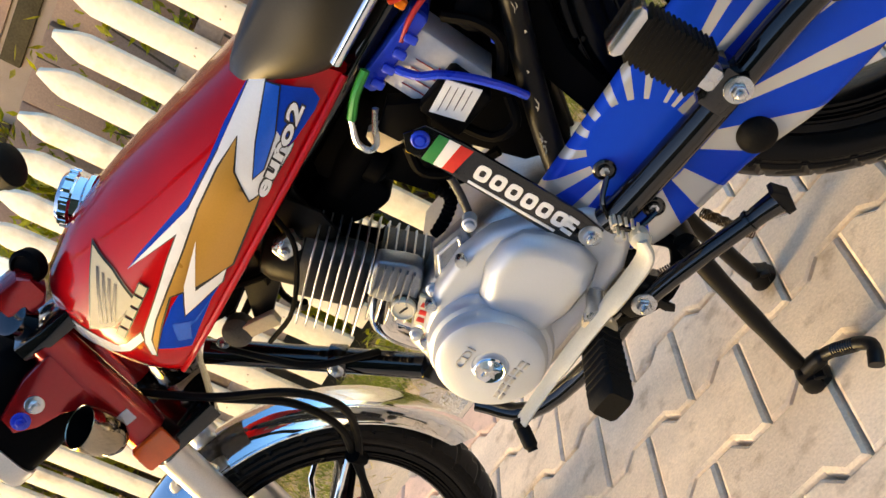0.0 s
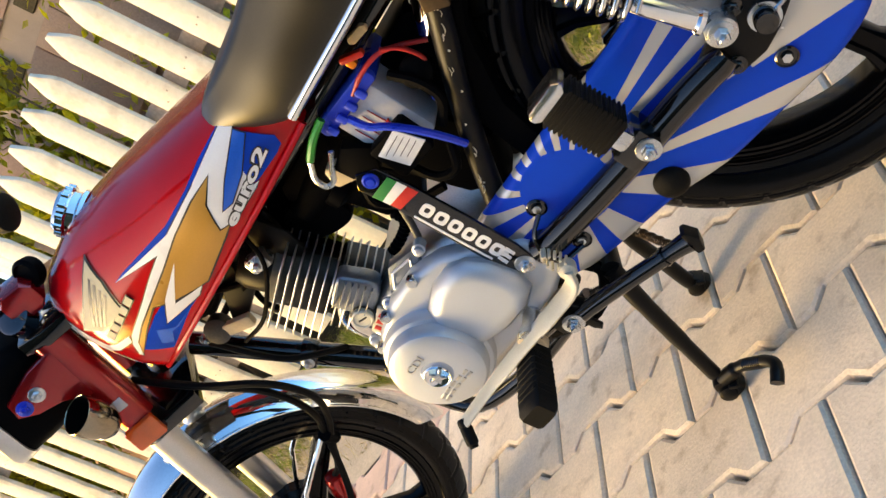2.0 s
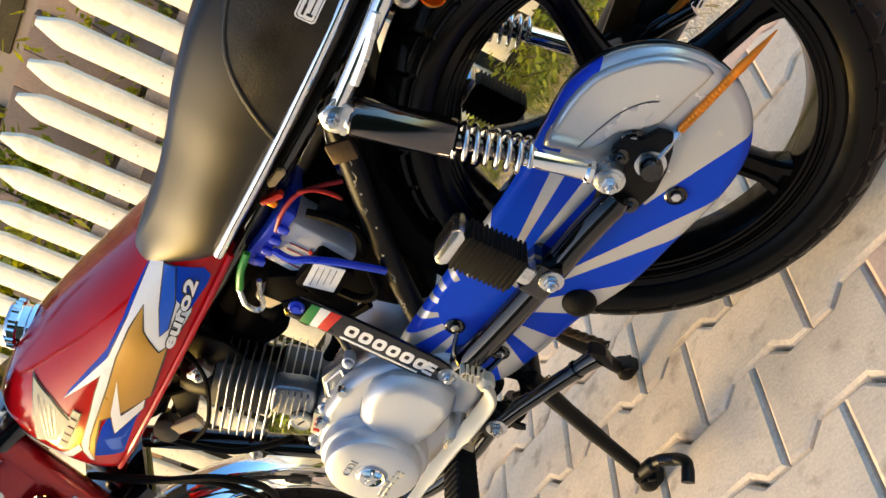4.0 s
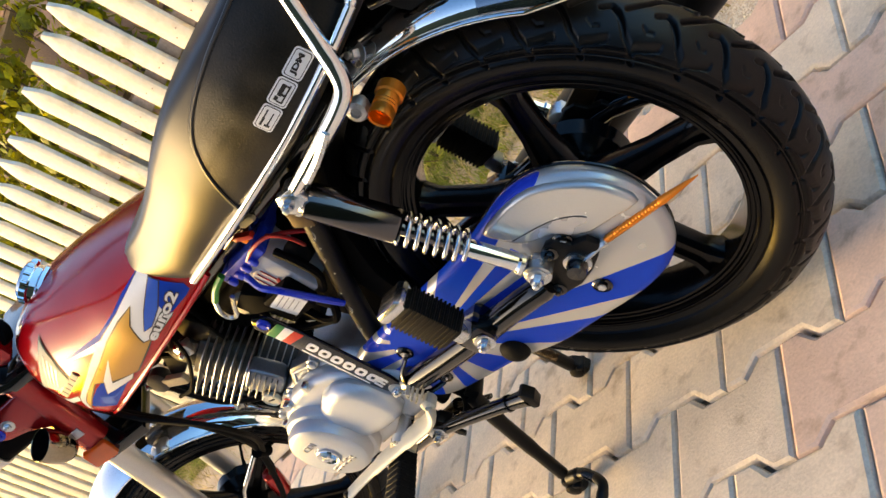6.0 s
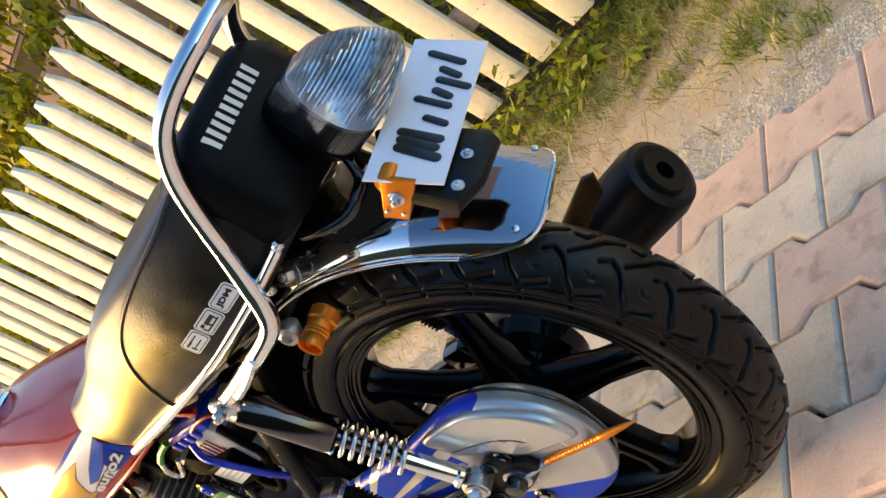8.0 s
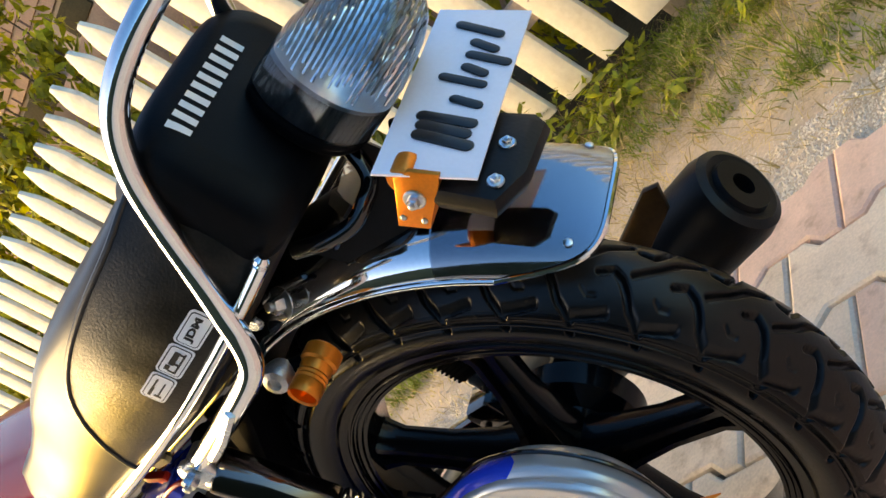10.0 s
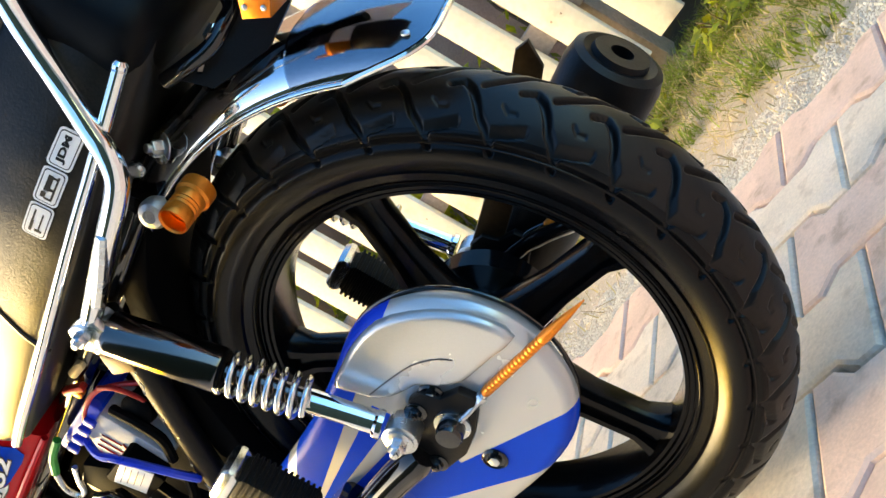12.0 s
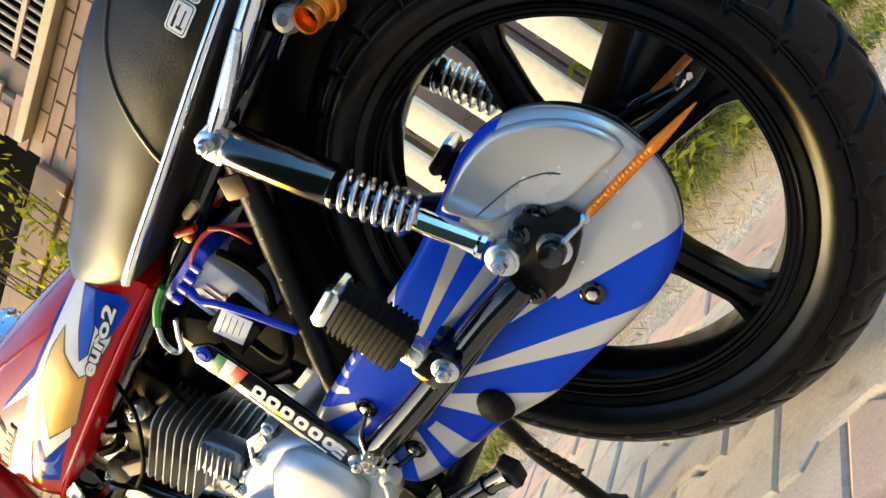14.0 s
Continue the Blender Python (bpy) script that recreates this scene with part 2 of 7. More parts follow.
def sunburst(name, cx, cz, silver, disc):
    """Silver rays (from-to degrees) on blue that spread from one point of the case, with a blue disc there."""
    m = bpy.data.materials.new(name)
    m.use_nodes = True
    n, l = m.node_tree.nodes, m.node_tree.links
    b = n["Principled BSDF"]
    co, sep = n.new("ShaderNodeTexCoord"), n.new("ShaderNodeSeparateXYZ")
    l.new(co.outputs["Object"], sep.inputs[0])

    def op(kind, a, c):
        k = n.new("ShaderNodeMath")
        k.operation = kind
        for i, v in enumerate((a, c)):
            if isinstance(v, (int, float)):
                k.inputs[i].default_value = v
            else:
                l.new(v, k.inputs[i])
        return k.outputs[0]

    dx, dz = op("SUBTRACT", sep.outputs[0], cx), op("SUBTRACT", sep.outputs[2], cz)
    turn = op("ADD", op("DIVIDE", op("ARCTAN2", dz, dx), 2 * math.pi), 0.5)
    ramp = n.new("ShaderNodeValToRGB")
    cr = ramp.color_ramp
    cr.interpolation = "CONSTANT"
    cr.elements[0].position, cr.elements[0].color = 0.0, (0, 0, 0, 1)
    cr.elements[1].position, cr.elements[1].color = 0.9999, (0, 0, 0, 1)
    for a, c in silver:
        e = cr.elements.new((a + 180) / 360)
        e.color = (1, 1, 1, 1)
        e = cr.elements.new((c + 180) / 360)
        e.color = (0, 0, 0, 1)
    l.new(turn, ramp.inputs[0])
    out = op("GREATER_THAN", op("ADD", op("MULTIPLY", dx, dx), op("MULTIPLY", dz, dz)), disc * disc)
    far = op("GREATER_THAN", op("ADD", op("MULTIPLY", dx, dx), op("MULTIPLY", dz, dz)), 0.242 ** 2)
    crown = op("MULTIPLY", op("GREATER_THAN", turn, 162 / 360), op("LESS_THAN", turn, 189.5 / 360))
    ray = op("MAXIMUM", op("MULTIPLY", ramp.outputs[0], out), op("MULTIPLY", far, crown))
    mx = n.new("ShaderNodeMix")
    mx.data_type = "RGBA"
    mx.inputs[6].default_value, mx.inputs[7].default_value = (0.0001, 0.045, 0.52, 1), (0.53, 0.545, 0.56, 1)
    l.new(ray, mx.inputs[0])
    l.new(mx.outputs[2], b.inputs["Base Color"])
    l.new(op("MULTIPLY", ray, 0.50), b.inputs["Metallic"])
    nz = n.new("ShaderNodeTexNoise")
    nz.inputs["Scale"].default_value = 25.0
    l.new(co.outputs["Object"], nz.inputs["Vector"])
    l.new(op("ADD", op("MULTIPLY", nz.outputs[0], 0.16), 0.16), b.inputs["Roughness"])
    b.inputs["Coat Weight"].default_value = 0.10
    b.inputs["Specular IOR Level"].default_value = 0.06
    b.inputs["Coat Roughness"].default_value = 0.06
    return m


# ---- mesh helpers ----
def finish(bm, angle=38):
    bmesh.ops.remove_doubles(bm, verts=bm.verts, dist=1e-6)
    bmesh.ops.recalc_face_normals(bm, faces=bm.faces)
    me = bpy.data.meshes.new("mesh")
    bm.to_mesh(me)
    bm.free()
    me.polygons.foreach_set("use_smooth", [True] * len(me.polygons))
    me.set_sharp_from_angle(angle=radians(angle))
    return me


def part(name, bm, material, parent=None, label="", angle=38):
    me = bm if isinstance(bm, bpy.types.Mesh) else finish(bm, angle)
    me.name = name
    if material and not me.materials:
        me.materials.append(material)
    ob = new(name, me)
    if parent:
        ob.parent = parent
    return tagged(ob, label)


def thing(name, label, category, group="", kind="", at=(0, 0, 0)):
    ob = new(name)
    ob.empty_display_size = 0.1
    ob.location = at
    return tagged(ob, label, category, group, kind)


def spline(pts, k=6):
    """A smooth line through the points."""
    p = [Vector(q) for q in pts]
    p = [2 * p[0] - p[1]] + p + [2 * p[-1] - p[-2]]
    out = []
    for i in range(1, len(p) - 2):
        for j in range(k):
            t = j / k
            a, b, c, d = p[i - 1], p[i], p[i + 1], p[i + 2]
            out.append(0.5 * ((2 * b) + (c - a) * t + (2 * a - 5 * b + 4 * c - d) * t * t + (3 * b - a - 3 * c + d) * t ** 3))
    return out + [p[-2]]


def loft(rings, caps=True, bm=None, closed=False):
    bm = bm or bmesh.new()
    vs = [[bm.verts.new(q) for q in r] for r in rings]
    n = len(vs[0])
    pairs = list(zip(vs, vs[1:])) + ([(vs[-1], vs[0])] if closed else [])
    for a, b in pairs:
        for i in range(n):
            bm.faces.new((a[i], a[(i + 1) % n], b[(i + 1) % n], b[i]))
    if caps and not closed:
        bm.faces.new(vs[0][::-1])
        bm.faces.new(vs[-1])
    return bm


def tube(pts, r, n=12, bm=None, flat=1.0, caps=True, closed=False):
    """A round bar along the points; r may be a list; flat squeezes it."""
    p = [Vector(q) for q in pts]
    rs = r if isinstance(r, (list, tuple)) else [r] * len(p)
    rings, side = [], None
    for i, q in enumerate(p):
        d = (p[(i + 1) % len(p)] - p[i - 1]) if closed else (p[min(i + 1, len(p) - 1)] - p[max(i - 1, 0)])
        d.normalize()
        if side is None:
            side = d.cross(Vector((0, 0, 1)) if abs(d.z) < 0.9 else Vector((0, 1, 0)))
        side = (side - d * side.dot(d)).normalized()
        up = side.cross(d)
        rings.append([q + rs[i] * (math.cos(a) * side + flat * math.sin(a) * up) for a in (2 * math.pi * k / n for k in range(n))])
    return loft(rings, caps, bm, closed)


def frame_of(origin, axis):
    z = Vector(axis).normalized()
    x = z.cross(Vector((0, 0, 1)) if abs(z.z) < 0.9 else Vector((1, 0, 0))).normalized()
    y = z.cross(x)
    return Matrix((x, y, z)).transposed().to_4x4(), Vector(origin)


def lathe(profile, origin, axis, n=32, bm=None, caps=True, closed=False):
    """profile: (radius, distance along the axis)."""
    m, o = frame_of(origin, axis)
    rings = [[o + m @ Vector((max(r, 1e-4) * math.cos(a), max(r, 1e-4) * math.sin(a), h)) for a in (2 * math.pi * k / n for k in range(n))] for r, h in profile]
    return loft(rings, caps, bm, closed)


def grow(poly, d):
    """The outline moved outwards by d (polygon given in 2D)."""
    n = len(poly)
    area = sum(poly[i][0] * poly[(i + 1) % n][1] - poly[(i + 1) % n][0] * poly[i][1] for i in range(n))
    s = 1 if area > 0 else -1
    out = []
    for i in range(n):
        a, b, c = Vector(poly[i - 1]), Vector(poly[i]), Vector(poly[(i + 1) % n])
        e1, e2 = (b - a).normalized(), (c - b).normalized()
        n1, n2 = Vector((e1.y, -e1.x)) * s, Vector((e2.y, -e2.x)) * s
        m = n1 + n2
        k = m.dot(n1)
        out.append(tuple(b + m * (d / max(k, 0.35))))
    return out


def rounded(poly, k=4):
    """A closed outline (2D) smoothed through its points."""
    p = [Vector(q) for q in poly]
    n, out = len(p), []
    for i in range(n):
        a, b, c, d = p[i - 1], p[i], p[(i + 1) % n], p[(i + 2) % n]
        for j in range(k):
            t = j / k
            out.append(tuple(0.5 * ((2 * b) + (c - a) * t + (2 * a - 5 * b + 4 * c - d) * t * t + (3 * b - a - 3 * c + d) * t ** 3)))
    return out


def slab(poly, y0, y1, edge=0.003, bm=None, to3=None, steps=2):
    """A plate with rounded edges: outline in (x, z), from y0 (far) to y1 (near)."""
    to3 = to3 or (lambda x, z, y: (x, y, z))
    s = 1 if y1 > y0 else -1
    rings = []
    for j in range(steps + 1):
        a = math.pi / 2 * j / steps
        q = grow(poly, -edge * (1 - math.sin(a)))
        rings.append([to3(x, z, y0 + s * edge * (1 - math.cos(a))) for x, z in q])
    for j in range(steps + 1):
        a = math.pi / 2 * j / steps
        q = grow(poly, -edge * (1 - math.cos(a)))
        rings.append([to3(x, z, y1 - s * edge * (1 - math.sin(a))) for x, z in q])
    return loft(rings, True, bm)


def box(center, size, edge=0.003, m=None, bm=None):
    sx, sy, sz = (v / 2 for v in size)
    e = min(edge, 0.45 * min(size))
    c = Vector(center)
    m = m or Matrix()
    poly = [(-sx, -sz), (sx, -sz), (sx, sz), (-sx, sz)]
    poly = [(-sx + e, -sz), (sx - e, -sz), (sx, -sz + e), (sx, sz - e), (sx - e, sz), (-sx + e, sz), (-sx, sz - e), (-sx, -sz + e)]
    return slab(poly, sy, -sy, e * 0.8, bm, lambda x, z, y: tuple(c + m.to_3x3() @ Vector((x, y, z))))


def bolt(origin, axis, r=0.006, h=0.005, washer=True, bm=None):
    bm = bm or bmesh.new()
    if washer:
        lathe([(r * 1.7, 0), (r * 1.7, 0.0012), (r * 1.55, 0.0018)], origin, axis, 20, bm)
    o = Vector(origin) + Vector(axis).normalized() * 0.0016
    lathe([(r, 0), (r, h * 0.8), (r * 0.85, h)], o, axis, 6, bm)
    o2 = o + Vector(axis).normalized() * h * 0.95
    lathe([(r * 0.5, 0), (r * 0.5, h * 0.5), (r * 0.35, h * 0.6)], o2, axis, 10, bm)
    return bm


def bvh_of(ob):
    dep = bpy.context.evaluated_depsgraph_get()
    return BVHTree.FromObject(ob, dep)


def decal(name, poly, bvh, material, parent, lift=0.0006, way=(0, 1, 0), origin=None, label="", cell=0.012, to3=None, mesh=None):
    """A thin sticker laid on a surface: an outline in (x, z) thrown onto it along way."""
    bm = bmesh.new()
    if mesh is None:
        bm.faces.new([bm.verts.new((x, 0, z)) for x, z in poly])
    else:
        bm.from_mesh(mesh)
    bmesh.ops.triangulate(bm, faces=bm.faces)
    for _ in range(6):
        long = [e for e in bm.edges if e.calc_length() > cell]
        if not long:
            break
        bmesh.ops.subdivide_edges(bm, edges=long, cuts=1)
        bmesh.ops.triangulate(bm, faces=bm.faces)
    w = Vector(way).normalized()
    for v in bm.verts:
        q = to3(v.co.x, v.co.z) if to3 else Vector((v.co.x, -1.0, v.co.z))
        hit, nor, _, _ = bvh.ray_cast(q, w)
        if hit is None:
            hit, nor, _, _ = bvh.find_nearest(Vector((v.co.x, -0.1, v.co.z)) if not to3 else q)
        if nor.dot(w) > 0:
            nor = -nor
        v.co = hit + nor * lift
    return part(name, bm, material, parent, label, angle=80)


def text_mesh(body, size, bold=0.0):
    cu = bpy.data.curves.new("letters", "FONT")
    cu.body, cu.size, cu.align_x = body, size, "LEFT"
    cu.resolution_u = 3
    cu.offset = bold
    ob = bpy.data.objects.new("letters", cu)
    scene.collection.objects.link(ob)
    me = bpy.data.meshes.new_from_object(ob.evaluated_get(bpy.context.evaluated_depsgraph_get()))
    bpy.data.objects.remove(ob)
    return me


def lettering(body, a, b, height, slant=0.0, bold=0.0):
    """Flat letters from a to b (x, z), as a mesh in the xz plane."""
    me = text_mesh(body, 1.0, bold)
    xs = [v.co.x for v in me.vertices]
    ys = [v.co.y for v in me.vertices]
    wid, hei = max(xs) - min(xs), max(ys) - min(ys)
    a, b = Vector(a), Vector(b)
    d = b - a
    up = Vector((-d.y, d.x)).normalized() * height
    x0, y0 = min(xs), min(ys)
    for v in me.vertices:
        u, w = (v.co.x - x0) / wid, (v.co.y - y0) / hei
        q = a + d * (u + slant * w) + up * w
        v.co = (q.x, 0, q.y)
    return me


# ---- motorcycle ----
bike = thing("motorcycle", "red and chrome motorcycle with blue sunburst chain case on centre stand", "motorcycle")
AXLE = Vector((0, 0, 0.3154))


def mirror_y(pts):
    return [(x, -y, z) for x, y, z in pts]


# -- wheels --
def tyre_mesh(R, bead, half, centre, m, fine=126, seg=1856):
    """A tyre as a dense ring; the tread grooves are sunk into it."""
    prof = []
    for i in range(fine + 1):
        v = -1 + 2 * i / fine
        a = abs(v)
        if a < 0.62:  # tread
            y = half * 0.90 * (a / 0.62)
            r = R - 0.0290 * (a / 0.62) ** 2.2
        elif a < 0.9:  # sidewall
            t = (a - 0.62) / 0.28
            y = half * (0.90 + 0.10 * math.sin(t * math.pi) - 0.10 * t * t - 0.055 * math.sin(math.pi * min(1.0, t / 0.36)) ** 2)
            r = R - 0.0290 - (R - 0.0290 - bead - 0.004) * t
        else:
            t = (a - 0.9) / 0.1
            y = half * (0.80 - 0.06 * t)
            r = bead + 0.004 * (1 - t) - 0.006 * t
        prof.append((math.copysign(y, v), r, a))
    pitch = 2 * math.pi * R / 32
    hook = [(0.1018, 0.0128), (0.0912, 0.0100), (0.0843, 0.0160), (0.0790, 0.0244), (0.0743, 0.0337), (0.0654, 0.0415), (0.0600, 0.0465)]
    twig = [(0.0640, 0.0420), (0.0480, 0.0405), (0.0330, 0.0380)]
    lines = [([(0.1330, -0.0110), (0.1126, 0.0001), (0.0997, 0.0105), (0.0806, 0.0176)], 0.0036)]
    for sg, off in ((-1, 0.0), (1, -0.030)):
        lines.append(([(a + off, sg * b) for a, b in hook], 0.0034))
        lines.append(([(a + off, sg * b) for a, b in twig], 0.0028))
        lines.append(([(0.0560 + off, sg * 0.0255), (0.0510 + off, sg * 0.0300), (0.0440 + off, sg * 0.0297)], 0.0015))

    def depth(s, lat):
        best = 0.0
        for line, wid in lines:
            for (a0, b0), (a1, b1) in zip(line, line[1:]):
                ln = math.hypot(a1 - a0, b1 - b0)
                for k in range(-1, 4):
                    px, py = s + k * pitch - a0, lat - b0
                    t = max(0, min(1, (px * (a1 - a0) + py * (b1 - b0)) / ln ** 2))
                    d = math.hypot(px - t * (a1 - a0), py - t * (b1 - b0))
                    q = min(1, max(0, (wid + 0.0003 - d) / 0.0022))
                    best = max(best, q * q * (3 - 2 * q) * (1.0 if wid > 0.002 else 0.4))
        return best

    cache = {}
    per = seg // 32
    seg = per * 32
    rings = []
    for j in range(seg):
        ang = 2 * math.pi * j / seg
        ring = []
        for i, (y, r, a) in enumerate(prof):
            dr = 0.0
            if a < 0.70:
                key = (j % per, i)
                if key not in cache:
                    cache[key] = depth((j % per) / per * pitch, y)
                dr = (0.0065 if R > 0.295 else 0.0030) * cache[key]
            ring.append(m @ Vector(((r - dr) * math.cos(ang), y, (r - dr) * math.sin(ang))) + centre)
        rings.append(ring)
    bm = bmesh.new()
    vs = [[bm.verts.new(q) for q in r] for r in rings]
    for a, b in zip(vs, vs[1:] + vs[:1]):
        for i in range(len(prof) - 1):
            bm.faces.new((a[i], a[i + 1], b[i + 1], b[i]))
    me = bpy.data.meshes.new("tyre")
    bm.to_mesh(me)
    bm.free()
    me.polygons.foreach_set("use_smooth", [True] * len(me.polygons))
    me.materials.append(RUBBER)
    me.materials.append(TREAD)
    strip = [1 if max(prof[i][2], prof[i + 1][2]) < 0.60 else 0 for i in range(len(prof) - 1)]
    me.polygons.foreach_set("material_index", strip * len(rings))
    return me


def wheel(name, centre, axis, R, bead, half, hole, spokes, a0, label, fine=126, seg=1856):
    """Rim with tyre, spokes and hub; axis points to the wheel's right side."""
    ax = Vector(axis).normalized()
    up = (Vector((0, 0, 1)) - ax * ax.z).normalized()
    fx = up.cross(ax) * -1
    m = Matrix((fx, ax, up)).transposed()
    c = Vector(centre)

    def w3(x, y, z):
        return c + m @ Vector((x, y, z))

    steps = []
    for k in range(4):  # turned steps in the rim's flank
        r0, y0, d = hole + 0.003 + 0.0054 * k, -half * (0.60 + 0.035 * k), 0.0054
        steps += [(r0, y0), (r0 + 0.62 * d, y0 - 0.0004), (r0 + 0.72 * d, y0 + 0.0022), (r0 + 0.92 * d, y0 + 0.0022)]
    prof = [(hole, -0.016)] + steps + [(bead + 0.004, -half * 0.84), (bead + 0.006, -half * 0.78), (bead, -half * 0.7),
            (bead - 0.010, -half * 0.4), (bead - 0.012, half * 0.4), (bead, half * 0.7), (bead + 0.006, half * 0.78), (bead + 0.004, half * 0.84), (bead - 0.006, half * 0.72), (hole + 0.010, half * 0.70), (hole + 0.003, half * 0.62), (hole, 0.016)]
    rim = part(name, lathe(prof, c, ax, 96, closed=True), WHEEL_BLACK, bike, label)
    part("tyre", tyre_mesh(R, bead, half, c, m, fine, seg), RUBBER, rim, "black rubber tyre with zigzag tread grooves")
    for r, y, q in ((bead - 0.010, half * 0.735, 0.0014), (bead + 0.009, half * 0.83, 0.0012), (bead + 0.016, half * 0.865, 0.0010), (R - 0.036, half * 0.955, 0.0009)):
        for sg in (-1, 1):
            pts = [c + m @ Vector((r * math.cos(a), sg * y, r * math.sin(a))) for a in (2 * math.pi * k / 96 for k in range(96))]
            part("bead_line", tube(pts, q, 6, closed=True), RUBBER if r > bead else WHEEL_BLACK, rim)
    # hub
    part("hub", lathe([(0.02, -0.075), (0.055, -0.072), (0.060, -0.05), (0.048, -0.03), (0.048, 0.03), (0.066, 0.045), (0.066, 0.07), (0.02, 0.075)], c, ax, 48), WHEEL_BLACK, rim)
    proto = None
    for k in range(spokes):
        a = radians(a0 + 360 / spokes * k)
        d, s = Vector((math.cos(a), math.sin(a))), Vector((-math.sin(a), math.cos(a)))
        rings = []
        for t, wd, th in ((0.040, 0.030, 0.026), (0.075, 0.022, 0.020), (hole * 0.62, 0.0165, 0.016), (hole - 0.022, 0.0160, 0.016), (hole - 0.006, 0.022, 0.019), (hole + 0.006, 0.030, 0.021)):
            ring = []
            for u, v in ((-1, -0.55), (-0.8, -1), (-0.42, -1), (-0.3, -0.62), (0.3, -0.62), (0.42, -1), (0.8, -1), (1, -0.55), (1, 0.55), (0.8, 1), (0.42, 1), (0.3, 0.62), (-0.3, 0.62), (-0.42, 1), (-0.8, 1), (-1, 0.55)):
                q = d * t + s * (u * wd)
                ring.append(w3(q.x, v * th, q.y))
            rings.append(ring)
        part("spoke", loft(rings), WHEEL_BLACK, rim)
    return rim


rear = wheel("rear_wheel", AXLE, (0, 1, 0), 0.297, 0.224, 0.050, 0.197, 5, -83, "gloss black five-spoke alloy wheel")
tag_valve = lathe([(0.003, 0), (0.003, 0.03), (0.0035, 0.03), (0.0035, 0.036)], AXLE + Vector((-0.17, -0.02, 0.09)), (0.88, -0.2, -0.47), 10)
part("valve_stem", tag_valve, PLASTIC, rear)

# -- chain case --
CASE = [(-0.375, 0.418), (-0.30, 0.421), (-0.214, 0.422), (-0.10, 0.421), (-0.02, 0.429), (0.035, 0.436), (0.072, 0.430), (0.105, 0.412), (0.130, 0.382), (0.142, 0.350), (0.143, 0.318), (0.133, 0.282), (0.108, 0.248), (0.068, 0.224), (0.015, 0.216),
        (-0.06, 0.220), (-0.14, 0.226), (-0.215, 0.246), (-0.29, 0.256), (-0.352, 0.268), (-0.378, 0.290), (-0.386, 0.34), (-0.385, 0.40)]
BURST = sunburst("sunburst_paint", -0.264, 0.360, ((-140, -122), (-108, -88), (-62, -45), (-33.5, -27), (-18, -9), (-4.5, -1), (5, 9.5), (24, 30), (40, 47), (57, 66), (80, 89), (102, 111), (124, 133), (146, 155), (168, 176)), 0.054)
case = part("chain_case", slab(rounded(CASE), -0.055, -0.108, 0.014, steps=4), BURST, bike, "blue and silver sunburst painted chain case", 50)
for v in case.data.vertices:  # the inner half narrows towards the wheel
    k = min(1.0, max(0.0, (v.co.y + 0.088) / 0.028))
    dx, dz = v.co.x - 0.0, v.co.z - 0.325
    if v.co.x < 0:
        v.co.z -= math.copysign(0.024 * k, dz)
    else:
        r = math.hypot(dx, dz)
        v.co.x -= dx / r * 0.024 * k
        v.co.z -= dz / r * 0.024 * k
part("case_seam", tube(spline([(x, -0.083, z) for x, z in grow(CASE, -0.0030)[3:16]], 3), 0.0022, 8), BLACK, case)
# raised crown over the sprocket
dome = [(-0.016, 0.402), (-0.010, 0.386), (0.003, 0.374), (0.020, 0.367), (0.033, 0.362), (0.045, 0.346), (0.062, 0.333), (0.082, 0.329), (0.105, 0.326), (0.136, 0.322), (0.137, 0.348), (0.126, 0.377), (0.103, 0.404), (0.073, 0.423), (0.036, 0.429), (0.005, 0.427), (-0.022, 0.423)]
part("raised_panel", slab(rounded(dome, 2), -0.092, -0.1140, 0.0065, steps=6), CASE_SILVER, case, "", 60)
part("panel_crease", tube(spline([(-0.004, -0.1143, 0.392), (0.028, -0.1143, 0.385), (0.055, -0.1143, 0.377), (0.075, -0.1143, 0.364), (0.084, -0.1143, 0.352)], 5), 0.0007, 6), ALLOY_DARK, case)
for x, z in ((0.033, 0.348), (-0.006, 0.264), (-0.305, 0.375), (-0.316, 0.305)):
    sc = part("screw", lathe([(0.0125, 0), (0.0125, 0.002), (0.0105, 0.0035), (0.0105, 0.002), (0.0065, 0.002), (0.0065, 0.0045), (0.0045, 0.005), (0.0035, 0.002)], (x, -0.1075 - (0.005 if z > 0.34 and x > 0 else 0), z), (0, -1, 0), 24), BLACK, case)
    part("cap_screw", lathe([(0.0055, 0), (0.0055, 0.003), (0.003, 0.0035)], (x, -0.110 - (0.005 if z > 0.34 and x > 0 else 0), z), (0, -1, 0), 6), STEEL, sc)
part("rubber_plug", lathe([(0.021, -0.002), (0.021, 0.001), (0.018, 0.006), (0.010, 0.010), (0.001, 0.0115)], (-0.193, -0.1085, 0.267), (0, -1, 0), 28), RUBBER_MATT, case)

